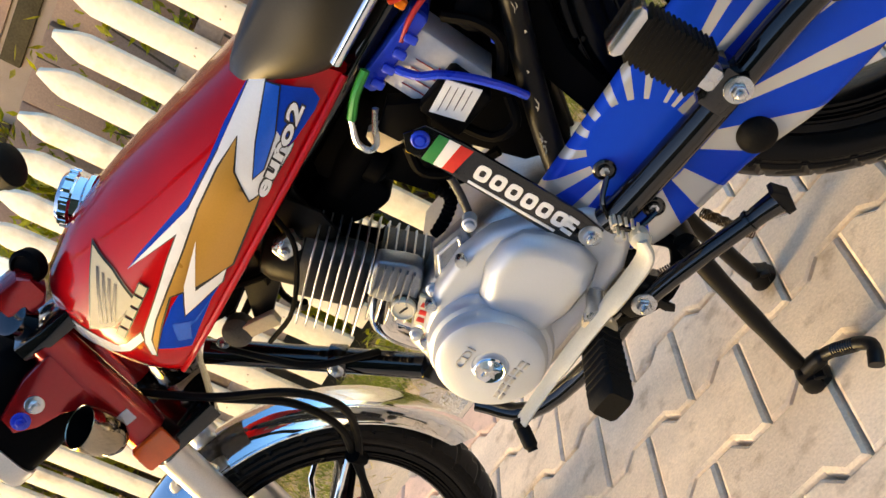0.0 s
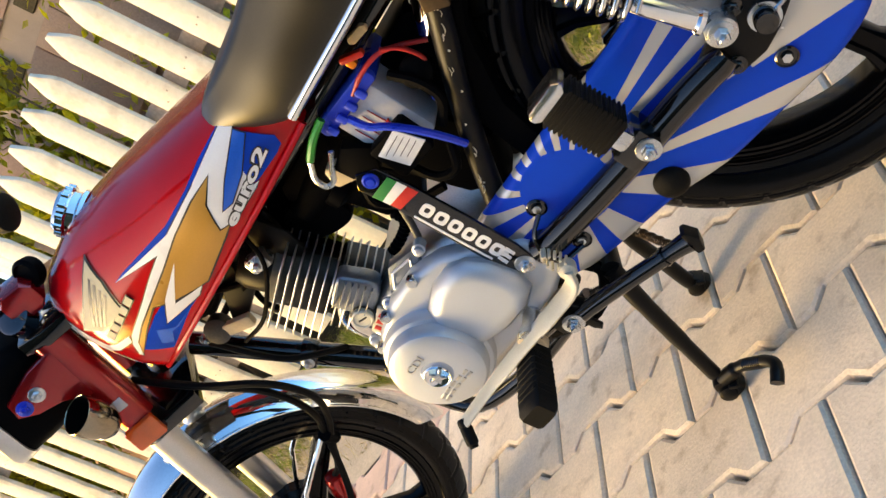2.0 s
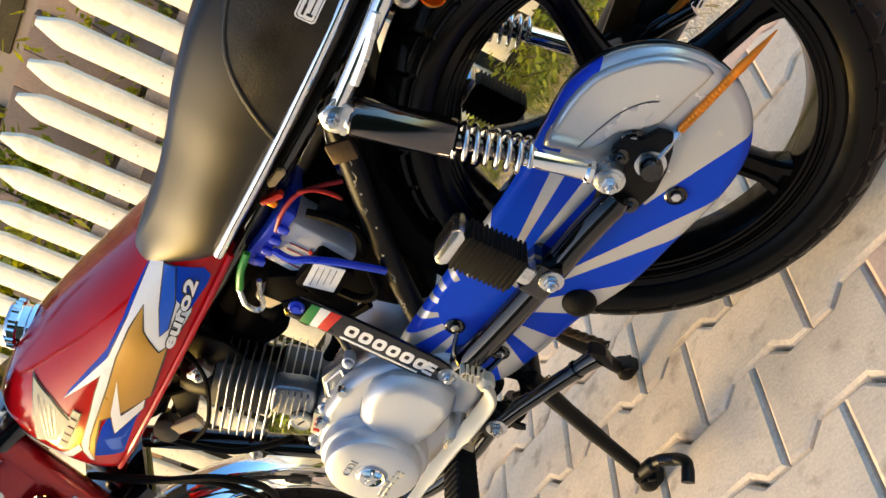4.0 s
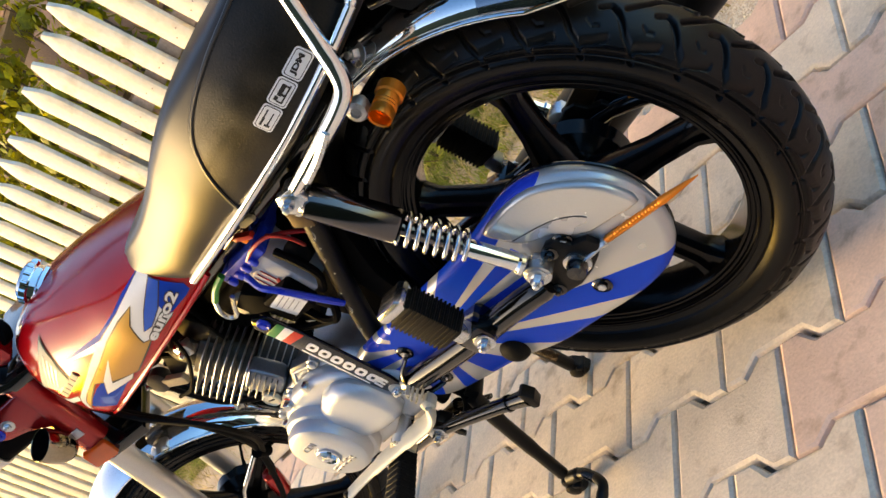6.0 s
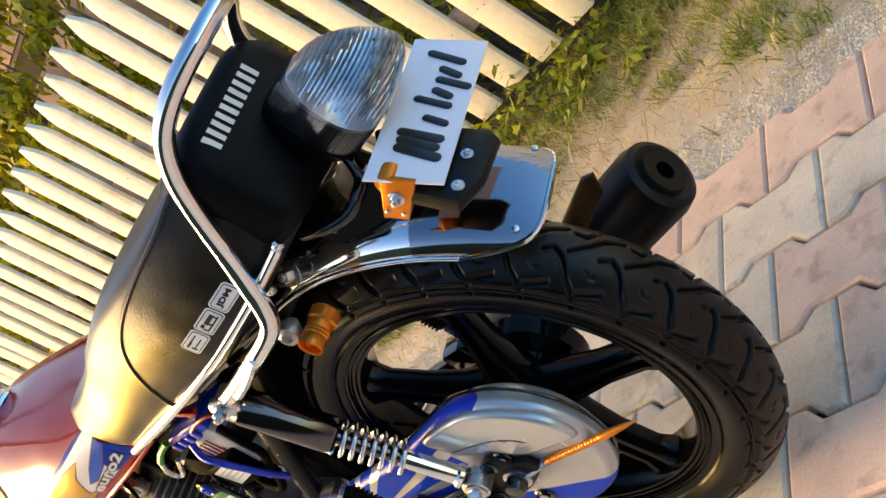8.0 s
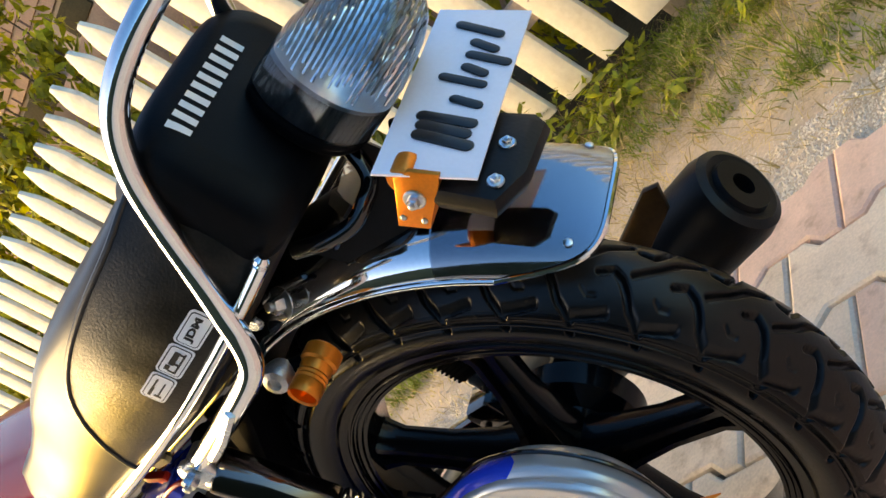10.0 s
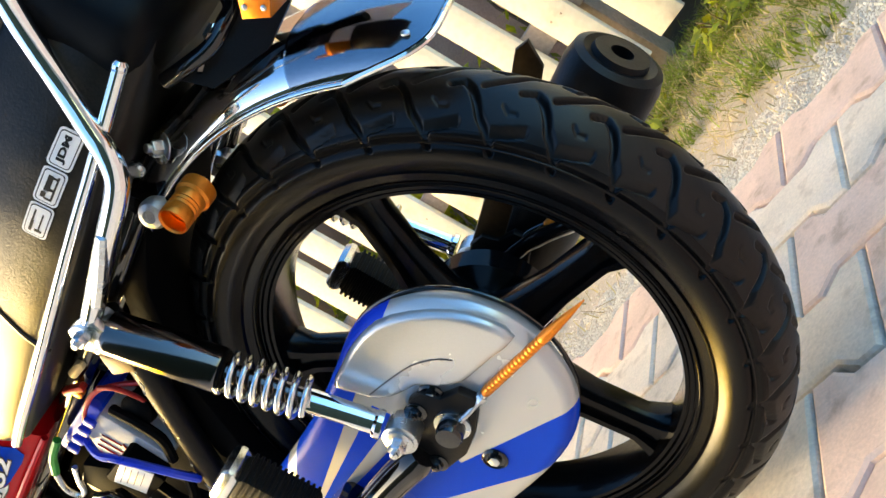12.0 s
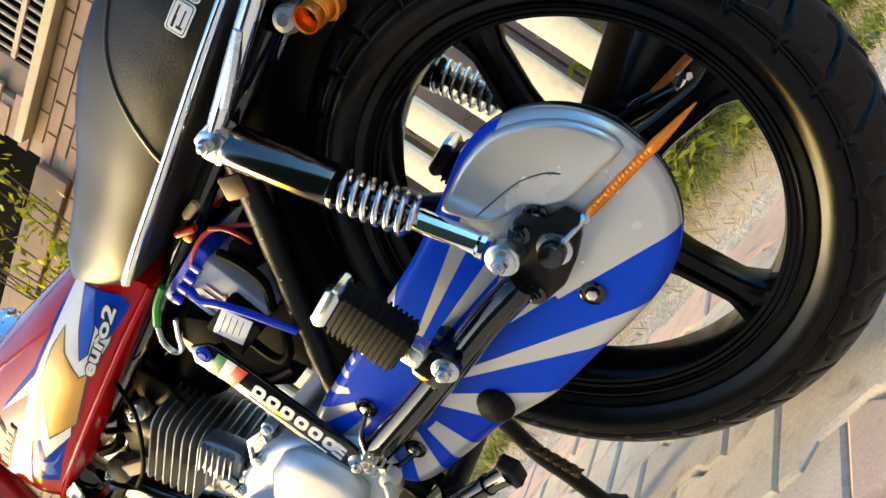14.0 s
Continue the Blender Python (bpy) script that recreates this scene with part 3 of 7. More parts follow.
# -- swing arm, axle, adjusters --
for s in (-1, 1):
    arm = part("swing_arm", tube(spline([(-0.352, s * 0.116, 0.341), (-0.32, s * 0.120, 0.337), (-0.20, s * 0.124, 0.331), (-0.09, s * 0.124, 0.328), (-0.03, s * 0.122, 0.322)], 5), [0.0175] * 20 + [0.014], 14), BLACK, bike, "gloss black tubular swing arm")
    lug = [(-0.060, 0.338), (-0.02, 0.350), (0.018, 0.362), (0.034, 0.358), (0.040, 0.341), (0.058, 0.333), (0.061, 0.317), (0.045, 0.306), (0.02, 0.296), (-0.008, 0.290), (-0.035, 0.294), (-0.058, 0.312)]
    part("axle_lug", slab(lug, s * 0.109, s * 0.120, 0.003), BLACK_SATIN, arm)
    for bx, bz in ((0.012, 0.351), (-0.035, 0.306)):
        part("lug_bolt", bolt((bx, s * 0.120, bz), (0, s, 0), 0.0062, 0.005), BLACK, arm)
    part("axle_nut", lathe([(0.0150, 0), (0.0150, 0.002), (0.0125, 0.0025), (0.0125, 0.016), (0.0110, 0.019), (0.001, 0.0195)], (0.021, s * 0.119, 0.318), (0, s, 0), 28), BLACK, arm)
    part("axle_washer", lathe([(0.0168, 0), (0.0168, 0.0045), (0.012, 0.005)], (0.021, s * 0.1185, 0.318), (0, s, 0), 28), STEEL, arm)
    part("adjuster_rod", tube([(0.028, s * 0.124, 0.3165), (0.046, s * 0.119, 0.3135), (0.070, s * 0.112, 0.3115)], 0.0028, 10), STEEL, arm)
    part("adjuster_nut", lathe([(0.0055, 0), (0.0055, 0.005), (0.0048, 0.006)], (0.058, s * 0.1135, 0.3125), (1, -s * 0.03, -0.09), 6), STEEL, arm)
    b0 = Vector((0.066, s * 0.112, 0.3122))
    tip = Vector((0.202, s * 0.104, 0.297))
    prof, ln = [], (tip - b0).length
    prof = [(0.0040, 0.0), (0.0048, 0.003)]
    for k in range(16):
        u = 0.006 + k * 0.0048
        prof += [(0.0045, u), (0.0049, u + 0.0010), (0.0049, u + 0.0026), (0.0045, u + 0.0036)]
    prof += [(0.0050, 0.083), (0.0053, 0.088), (0.0044, 0.100), (0.0030, 0.118), (0.0007, ln)]
    part("adjuster_spike", lathe(prof, b0, tip - b0, 14), ORANGE, arm, "orange anodised spike end")
# folding passenger pegs
for s in (-1, 1):
    peg = part("passenger_peg", box((-0.148, s * 0.158, 0.416), (0.048, 0.033, 0.078), 0.005), RUBBER_MATT, bike, "ribbed black rubber passenger footrest folded up")
    for k in range(12):
        part("rib", box((-0.148, s * 0.158, 0.3835 + k * 0.0060), (0.0510, 0.0350, 0.0034), 0.0010), RUBBER_MATT, peg)
    part("end_cap", box((-0.148, s * 0.158, 0.4630), (0.0530, 0.0370, 0.018), 0.006), SPRING, peg, "bright end cap")
    part("peg_hinge", box((-0.152, s * 0.150, 0.368), (0.024, 0.022, 0.022), 0.004), STEEL, peg)
    part("peg_clamp", box((-0.160, s * 0.128, 0.342), (0.046, 0.044, 0.040), 0.006, pose(0, 0, 0, 0, 4, 0)), BLACK, peg)
    part("peg_bolt", bolt((-0.150, s * 0.151, 0.334), (0, s, 0), 0.0085, 0.009), STEEL, peg)
# cable guide arch by the front screws
part("case_bracket", tube(spline([(-0.305, -0.117, 0.372), (-0.330, -0.126, 0.362), (-0.345, -0.130, 0.338), (-0.340, -0.127, 0.314), (-0.316, -0.116, 0.303)], 5), 0.005, 8, flat=0.6), BLACK, bike)

# -- rear shock absorbers --
def shock(s):
    top, bot = Vector((-0.076, s * 0.138, 0.632)), Vector((-0.008, s * 0.130, 0.351))
    d = (bot - top).normalized()
    ln = (bot - top).length
    body = part("rear_shock", lathe([(0.004, 0.010), (0.017, 0.011), (0.0205, 0.014), (0.0212, 0.018), (0.0212, 0.117), (0.0206, 0.1195), (0.0185, 0.120), (0.0185, 0.112)], top, d, 40), DARK_CHROME, bike, "rear shock absorber with smoked chrome upper cover and chrome spring")
    part("cover_collar", lathe([(0.0165, 0.116), (0.0195, 0.1165), (0.0195, 0.122), (0.0165, 0.1225)], top, d, 32), PLASTIC, body)
    part("top_eye", lathe([(0.013, -0.016), (0.0165, -0.014), (0.0165, 0.014), (0.013, 0.016)], top, (0, 1, 0), 24), STEEL, body)
    part("neck", lathe([(0.014, 0.004), (0.017, 0.009), (0.0175, 0.014)], top, d, 24), STEEL, body)
    m, o = frame_of(top, d)
    pts = []
    turns = 7.0
    for i in range(int(turns * 22) + 1):
        a = 2 * math.pi * i / 22
        h = 0.121 + 0.080 * i / (turns * 22)
        pts.append(o + m @ Vector((0.0188 * math.cos(a), 0.0188 * math.sin(a), h)))
    part("spring", tube(pts, 0.0029, 10), SPRING, body, "chrome coil spring")
    part("inner_tube", lathe([(0.0105, 0.196), (0.0112, 0.205), (0.0112, 0.262), (0.014, 0.265), (0.014, 0.270)], top, d, 28), CHROME, body, "chrome damper rod")
    part("bump_sleeve", lathe([(0.0095, 0.118), (0.0095, 0.196), (0.007, 0.198)], top, d, 24), DARK_CHROME, body)
    part("bottom_eye", lathe([(0.012, -0.013), (0.0165, -0.011), (0.0165, 0.011), (0.012, 0.013)], bot, (0, 1, 0), 24), STEEL, body)
    part("bottom_bolt", bolt(bot + Vector((0, s * 0.013, 0)), (0, s, 0), 0.008, 0.010), STEEL, body)
    part("top_bolt", bolt(top + Vector((0, s * 0.014, 0.004)), (0, s, 0), 0.0075, 0.009), STEEL, body)


for s in (-1, 1):
    shock(s)

# -- frame --
for s in (-1, 1):
    part("frame_tube", tube(spline([(-0.70, s * 0.03, 0.665), (-0.55, s * 0.05, 0.655), (-0.35, s * 0.06, 0.650), (-0.10, s * 0.072, 0.648), (0.02, s * 0.071, 0.650)], 5), 0.0135, 12), BLACK, bike)
    part("frame_tube", tube(spline([(-0.10, s * 0.10, 0.638), (-0.16, s * 0.09, 0.585), (-0.25, s * 0.082, 0.505), (-0.33, s * 0.08, 0.42), (-0.385, s * 0.08, 0.345), (-0.40, s * 0.08, 0.26)], 5), 0.0145, 14), BLACK_SATIN, bike)
part("frame_tube", tube(spline([(-0.862, 0, 0.63), (-0.79, 0, 0.487), (-0.726, 0, 0.357), (-0.70, 0, 0.30)], 5), 0.0175, 16), BLACK, bike, "gloss black front down tube")
part("tube_clamp", lathe([(0.021, -0.012), (0.022, -0.010), (0.022, 0.010), (0.021, 0.012)], (-0.782, 0, 0.470), (0.44, 0, -0.9), 20), BLACK, bike)
part("clamp_bolt", bolt((-0.782, -0.021, 0.470), (0, -1, 0), 0.006, 0.006), STEEL, bike)
wear = random.Random(3)
for k in range(22):  # worn paint on the frame tube
    t = wear.uniform(0.02, 0.98)
    q = Vector((-0.128, -0.112, 0.612)).lerp(Vector((-0.345, -0.096, 0.415)), t) + Vector((wear.uniform(-0.004, 0.004), 0.0006, wear.uniform(-0.004, 0.004)))
    d = Vector((-0.74 + wear.uniform(-0.2, 0.2), 0.03, -0.67 + wear.uniform(-0.2, 0.2))) * wear.choice((0.0015, 0.002, 0.003, 0.006))
    part("worn_patch", tube([q - d, q + d * 0.3 + Vector((0.0012, 0, -0.001)), q + d], [0.0005, wear.uniform(0.0007, 0.0014), 0.0004], 6, flat=0.5), CASTWHITE, bike)
part("engine_mount", box((-0.700, 0, 0.345), (0.05, 0.07, 0.06), 0.006), BLACK, bike)
part("bottom_rail", tube(spline([(-0.70, -0.06, 0.30), (-0.66, -0.08, 0.245), (-0.55, -0.085, 0.225), (-0.40, -0.085, 0.235)], 4), 0.012, 12), BLACK, bike)
part("bottom_rail", tube(spline([(-0.70, 0.06, 0.30), (-0.66, 0.08, 0.245), (-0.55, 0.085, 0.225), (-0.40, 0.085, 0.235)], 4), 0.012, 12), BLACK, bike)
part("head_stock", lathe([(0.03, -0.10), (0.034, -0.09), (0.028, -0.06), (0.028, 0.07), (0.034, 0.09), (0.03, 0.10)], (-0.865, 0, 0.735), (0.462, 0, 0.887), 28), BLACK, bike)
part("frame_tube", tube([(-0.86, 0, 0.72), (-0.70, 0, 0.69), (-0.45, 0, 0.665), (-0.30, 0, 0.645)], 0.02, 14), BLACK, bike)
part("seat_tab", box((-0.132, -0.118, 0.606), (0.030, 0.006, 0.026), 0.002, pose(0, 0, 0, 0, 40, 0)), BURNT, bike)
part("inner_mudguard", slab([(-0.285, 0.36), (-0.255, 0.36), (-0.225, 0.47), (-0.17, 0.55), (-0.08, 0.615), (0.02, 0.645), (0.02, 0.665), (-0.09, 0.645), (-0.20, 0.575), (-0.262, 0.48)], 0.07, -0.07, 0.004), PLASTIC, bike)
part("air_box", box((-0.255, 0.03, 0.55), (0.13, 0.13, 0.13), 0.015), PLASTIC, bike)

# -- tank --
TX = [-0.868, -0.862, -0.848, -0.825, -0.78, -0.68, -0.53, -0.40, -0.352]
TW = [0.012, 0.045, 0.078, 0.107, 0.132, 0.140, 0.136, 0.115, 0.104]
TZX = [-0.868, -0.855, -0.83, -0.80, -0.74, -0.65, -0.54, -0.43, -0.352]
TZ = [0.800, 0.829, 0.849, 0.857, 0.856, 0.838, 0.806, 0.772, 0.750]


def curve(x, xs, ys):
    """A smooth line through the knots (Hermite)."""
    i = min(max(int(np.searchsorted(xs, x)) - 1, 0), len(xs) - 2)

    def slope(k):
        if k in (0, len(xs) - 1):
            a, b = max(k - 1, 0), min(k + 1, len(xs) - 1)
            return (ys[b] - ys[a]) / (xs[b] - xs[a])
        s0, s1 = (ys[k] - ys[k - 1]) / (xs[k] - xs[k - 1]), (ys[k + 1] - ys[k]) / (xs[k + 1] - xs[k])
        return 0.0 if s0 * s1 <= 0 else 2 * s0 * s1 / (s0 + s1)

    h = xs[i + 1] - xs[i]
    t = (x - xs[i]) / h
    return ys[i] * (1 + 2 * t) * (1 - t) ** 2 + ys[i + 1] * t * t * (3 - 2 * t) + h * slope(i) * t * (1 - t) ** 2 - h * slope(i + 1) * t * t * (1 - t)


def tank_ring(x):
    w, zt = curve(x, TX, TW), curve(x, TZX, TZ)
    zb = 0.655 + max(0.0, (-0.80 - x) / 0.068) ** 1.3 * 0.125
    zm = max(0.70, zb + 0.01)
    zt = max(zt, zm + 0.004)
    pts = []
    for i in range(49):
        a = math.pi * i / 48
        c, s = math.cos(a), math.sin(a)
        pts.append((x, -math.copysign(abs(c) ** 0.8, c) * w, zm + (zt - zm) * abs(s) ** 0.8))
    lo = []
    for u in (0.2, 0.4, 0.6, 0.8, 0.92, 1.0):
        z = zm + (zb - zm) * u
        lo.append((x, w * (1 - 0.11 * u * u) - (0.004 if u == 1.0 else 0), z))
    far = [(x, y, z) for x, y, z in lo]
    near = [(x, -y, z) for x, y, z in lo[::-1]]
    return pts + far + [(x, 0.03, zb + 0.004), (x, -0.03, zb + 0.004)] + near


stations = [-0.868, -0.866, -0.862, -0.855, -0.845, -0.832, -0.815, *np.linspace(-0.80, -0.37, 34), -0.362, -0.355, -0.352]
tank = part("fuel_tank", loft([tank_ring(x) for x in stations]), RED, bike, "glossy red fuel tank with blue, white and gold graphics", 50)
part("tank_lip", tube(spline([(-0.353, -0.094, 0.655), (-0.45, -0.113, 0.6545), (-0.60, -0.124, 0.6545), (-0.74, -0.122, 0.6545), (-0.80, -0.111, 0.655)], 4), 0.0042, 8), RED, tank)
tb = bvh_of(tank)
G = dict(
    band=[(-0.4000, 0.7390), (-0.3970, 0.7360), (-0.4780, 0.7340), (-0.5600, 0.7350), (-0.6710, 0.7650), (-0.6470, 0.7620), (-0.5480, 0.7410), (-0.4920, 0.7390), (-0.4510, 0.7410)],
    gold=[(-0.4570, 0.7230), (-0.4920, 0.7110), (-0.5310, 0.6890), (-0.5050, 0.6760), (-0.5250, 0.6740), (-0.6030, 0.6670), (-0.6460, 0.6900), (-0.5890, 0.7130), (-0.6340, 0.7110), (-0.6760, 0.7110), (-0.7210, 0.7050), (-0.7700, 0.6940), (-0.7500, 0.7050), (-0.7180, 0.7110), (-0.6670, 0.7150), (-0.6100, 0.7190), (-0.5520, 0.7250), (-0.4970, 0.7260)],
    blue=[(-0.3910, 0.7220), (-0.3760, 0.6780), (-0.3840, 0.6670), (-0.3970, 0.6660), (-0.4330, 0.6700), (-0.4590, 0.6800), (-0.4900, 0.6910), (-0.4530, 0.7040), (-0.4150, 0.7130)],
    light=[(-0.3920, 0.7210), (-0.3880, 0.7080), (-0.4350, 0.6910), (-0.4750, 0.6850), (-0.4890, 0.6900), (-0.4510, 0.7040)],
    zig=[(-0.5890, 0.7130), (-0.6530, 0.6890), (-0.6110, 0.6710), (-0.6300, 0.6680), (-0.6920, 0.6860), (-0.6530, 0.7020)],
    low=[(-0.6550, 0.7020), (-0.6940, 0.6860), (-0.6330, 0.6670), (-0.6570, 0.6690), (-0.7440, 0.6620), (-0.7620, 0.6950), (-0.7290, 0.7010), (-0.6890, 0.7040)],
    chev=[(-0.7380, 0.6790), (-0.7140, 0.6940), (-0.6960, 0.6710), (-0.6530, 0.6690), (-0.7080, 0.6750), (-0.7300, 0.6660)],
    front=[(-0.800, 0.798), (-0.822, 0.776), (-0.806, 0.750), (-0.777, 0.730), (-0.749, 0.721), (-0.758, 0.714), (-0.786, 0.722), (-0.818, 0.742), (-0.836, 0.774), (-0.822, 0.797)],
    wing=[(-0.6800, 0.8100), (-0.6840, 0.7800), (-0.7070, 0.7580), (-0.7170, 0.7520), (-0.7050, 0.7430), (-0.7400, 0.7490), (-0.7600, 0.7530), (-0.7820, 0.7740), (-0.7370, 0.7890)],
    arm=[(-0.5560, 0.7345), (-0.6710, 0.7650), (-0.5930, 0.7340)],
    strip=[(-0.4780, 0.7340), (-0.5600, 0.7350), (-0.5930, 0.7340), (-0.6290, 0.7310), (-0.6680, 0.7260), (-0.7040, 0.7220), (-0.7440, 0.7180), (-0.7610, 0.7110), (-0.7750, 0.6980), (-0.7740, 0.6930), (-0.7470, 0.7060), (-0.7180, 0.7120), (-0.6670, 0.7160), (-0.6100, 0.7200), (-0.5520, 0.7250), (-0.4970, 0.7270), (-0.4550, 0.7240)],
    zed=[(-0.3980, 0.7370), (-0.3880, 0.7240), (-0.4150, 0.7140), (-0.4530, 0.7040), (-0.4910, 0.6910), (-0.4610, 0.6800), (-0.4370, 0.6700), (-0.4470, 0.6690), (-0.4970, 0.6720), (-0.5290, 0.6890), (-0.4920, 0.7110), (-0.4550, 0.7240), (-0.4780, 0.7345)],
)
LAY = (("band", BLUE, 0.0004), ("low", BLUE, 0.0004), ("chev", LIGHTBLUE, 0.0007), ("front", WHITE, 0.0005), ("arm", WHITE, 0.0009), ("strip", WHITE, 0.0009), ("blue", BLUE, 0.0009), ("zed", WHITE, 0.0010), ("gold", GOLD, 0.0014), ("light", LIGHTBLUE, 0.0013), ("zig", WHITE, 0.0019))
for key, ma, lift in LAY:
    if key in ("gold", "zig", "strip", "zed", "arm", "front", "light"):
        decal("sticker_outline", grow(G[key], 0.0022 if key in ("gold", "zig") else 0.0015), tb, INK, tank, 0.0015 if key == "zig" else lift * 1.3 - 0.00022, cell=0.007)
    decal("sticker", G[key], tb, ma, tank, lift * 1.3, cell=0.007)
decal("letters", None, tb, INK, tank, 0.0022, mesh=lettering("euro2", (-0.5091, 0.6673), (-0.3954, 0.6748), 0.0178, 0.05, 0.095), label="black edge of the lettering", cell=0.006)
decal("letters", None, tb, WHITE, tank, 0.0027, mesh=lettering("euro2", (-0.5075, 0.6690), (-0.3970, 0.6765), 0.0146, 0.05, 0.035), label="bold white slanted lettering", cell=0.006)
decal("emblem_edge", grow(G["wing"], 0.003), tb, INK, tank, 0.0014)
wing = decal("wing_emblem", G["wing"], tb, EMBLEM, tank, 0.0026, label="raised cream wing emblem")
for k in range(4):
    a = Vector((-0.6945 - 0.0008 * k, 0.795 - 0.0085 * k))
    b = Vector((-0.765 + 0.005 * k, 0.7645 - 0.0038 * k))
    nrm = Vector((b.y - a.y, a.x - b.x)).normalized() * 0.0019
    decal("feather_line", [tuple(a + nrm), tuple(b + nrm), tuple(b - nrm), tuple(a - nrm)], tb, INK, wing, 0.0031)
for k in range(5):
    a = Vector((-0.768, 0.7350)).lerp(Vector((-0.674, 0.7365)), k / 5)
    d = Vector((0.094 / 5 * 0.76, 0.0003))
    u = Vector((0.0004, 0.0100))
    decal("badge_edge", grow([tuple(a), tuple(a + d), tuple(a + d + u), tuple(a + u)], 0.0016), tb, INK, tank, 0.0016)
    decal("badge_bar", [tuple(a), tuple(a + d), tuple(a + d + u), tuple(a + u)], tb, EMBLEM, tank, 0.0028)
cap = part("filler_cap", lathe([(0.036, 0.0), (0.036, 0.006), (0.030, 0.010), (0.030, 0.020), (0.034, 0.022), (0.034, 0.032), (0.029, 0.038), (0.012, 0.041), (0.001, 0.041)], (-0.712, 0, 0.838), (-0.24, 0, 0.97), 40), CHROME, tank, "chrome filler cap")
for k in range(14):
    a = 2 * math.pi * k / 14
    mfr, o = frame_of((-0.712, 0, 0.838), (-0.24, 0, 0.97))
    part("grip", lathe([(0.004, 0.024), (0.004, 0.034)], o + mfr @ Vector((0.0335 * math.cos(a), 0.0335 * math.sin(a), -0.002)), (-0.24, 0, 0.97), 8), CHROME, cap)

# -- seat --
SX = [-0.445, -0.43, -0.40, -0.36, -0.30, -0.22, -0.15, -0.06, 0.0, 0.05, 0.10, 0.14, 0.18, 0.215]
STOP = [0.742, 0.757, 0.768, 0.772, 0.775, 0.786, 0.800, 0.809, 0.807, 0.805, 0.805, 0.806, 0.804, 0.796]
SW = [0.072, 0.086, 0.102, 0.116, 0.126, 0.131, 0.136, 0.141, 0.140, 0.131, 0.114, 0.094, 0.075, 0.058]
SS = [0.055, 0.070, 0.088, 0.102, 0.113, 0.120, 0.128, 0.133, 0.130, 0.121, 0.105, 0.086, 0.067, 0.050]
SBX, SB = [-0.445, -0.40, -0.375, -0.35, -0.32, 0.0, 0.215], [0.738, 0.716, 0.696, 0.676, 0.664, 0.664, 0.684]


def seat_ring(x):
    zt, w, ws, zb = (float(curve(x, *q)) for q in ((SX, STOP), (SX, SW), (SX, SS), (SBX, SB)))
    zs = zb + (zt - zb) * 0.84
    pts = []
    for v in (0.0, 0.06, 0.2, 0.4, 0.6, 0.8, 0.93, 1.0):
        t = v ** 1.15
        pts.append((w + (ws - w) * t + 0.009 * math.sin(math.pi * v) - 0.006 * (1 - min(1, v / 0.1)), zb + (zs - zb) * v))
    for a in (15, 30, 45, 60, 75, 90):
        r = radians(a)
        pts.append((ws * math.cos(r) ** 0.75, zs + (zt - zs) * math.sin(r) ** 0.8))
    return pts, zb


rings = []
for x in np.linspace(-0.445, 0.186, 48):
    p, zb = seat_ring(x)
    rings.append([(x, -y, z) for y, z in p] + [(x, y, z) for y, z in p[-2::-1]] + [(x, 0.03, zb + 0.004), (x, -0.03, zb + 0.004)])
seat = part("seat", loft(rings), VINYL, bike, "long black vinyl seat with padded top", 60)
sb = bvh_of(seat)
panel = [(-0.148, 0.667), (-0.137, 0.680), (-0.115, 0.710), (-0.093, 0.736), (-0.064, 0.759), (-0.022, 0.774), (0.04, 0.784), (0.10, 0.789), (0.15, 0.796), (0.205, 0.792), (0.205, 0.69), (0.10, 0.676), (0.0, 0.667)]
decal("side_panel", panel, sb, VINYL_PANEL, seat, 0.0012, label="black grained vinyl side panel", cell=0.02)
edge = [Vector((x, 0, z)) for x, z in panel[:10]]
pipe = []
for q in spline(edge, 4):
    h, nn, _, _ = sb.ray_cast(Vector((q.x, -1, q.z)), Vector((0, 1, 0)))
    if h:
        pipe.append(h + nn * 0.001)
part("piping", tube(pipe, 0.0028, 8), PIPING, seat)
for i in range(24, len(pipe) - 1):
    for t in (0.25, 0.75):
        q = pipe[i].lerp(pipe[i + 1], t) + Vector((0, -0.0012, -0.0055))
        d = (pipe[i + 1] - pipe[i]).normalized() * 0.0018
        part("stitch", tube([q - d, q + d], 0.0005, 5), LABEL, seat)
# tail of the seat
rings = []
for x, w, zc, h in ((0.120, 0.094, 0.745, 0.066), (0.165, 0.098, 0.747, 0.069), (0.190, 0.096, 0.748, 0.068), (0.201, 0.088, 0.749, 0.062), (0.206, 0.070, 0.749, 0.052)):
    ring = []
    for i in range(56):
        a = 2 * math.pi * i / 56
        c, s = math.cos(a), math.sin(a)
        ring.append((x + 0.25 * (0.752 - (zc + s * h)) * 0.3, 0.006 + math.copysign(abs(c) ** 0.36, c) * w * (1 - 0.10 * s), zc + math.copysign(abs(s) ** 0.40, s) * h))
    rings.append(ring)
cowl = part("tail_cowl", loft(rings), COWL, bike, "black tail panel behind the seat", 50)
cb = bvh_of(cowl)
for k in range(5):  # badge drawn as plain upright bars
    a = -0.060 + k * 0.0222
    for u0, u1 in ((0.0, 0.0062), (0.0110, 0.0172)):
        decal("badge_bar", [(a + u0, 0.7770), (a + u1, 0.7770), (a + u1, 0.7955), (a + u0, 0.7955)], cb, WHITE, cowl, 0.0008, way=(-1, 0, 0), to3=lambda y, z: Vector((0.6, y, z)))
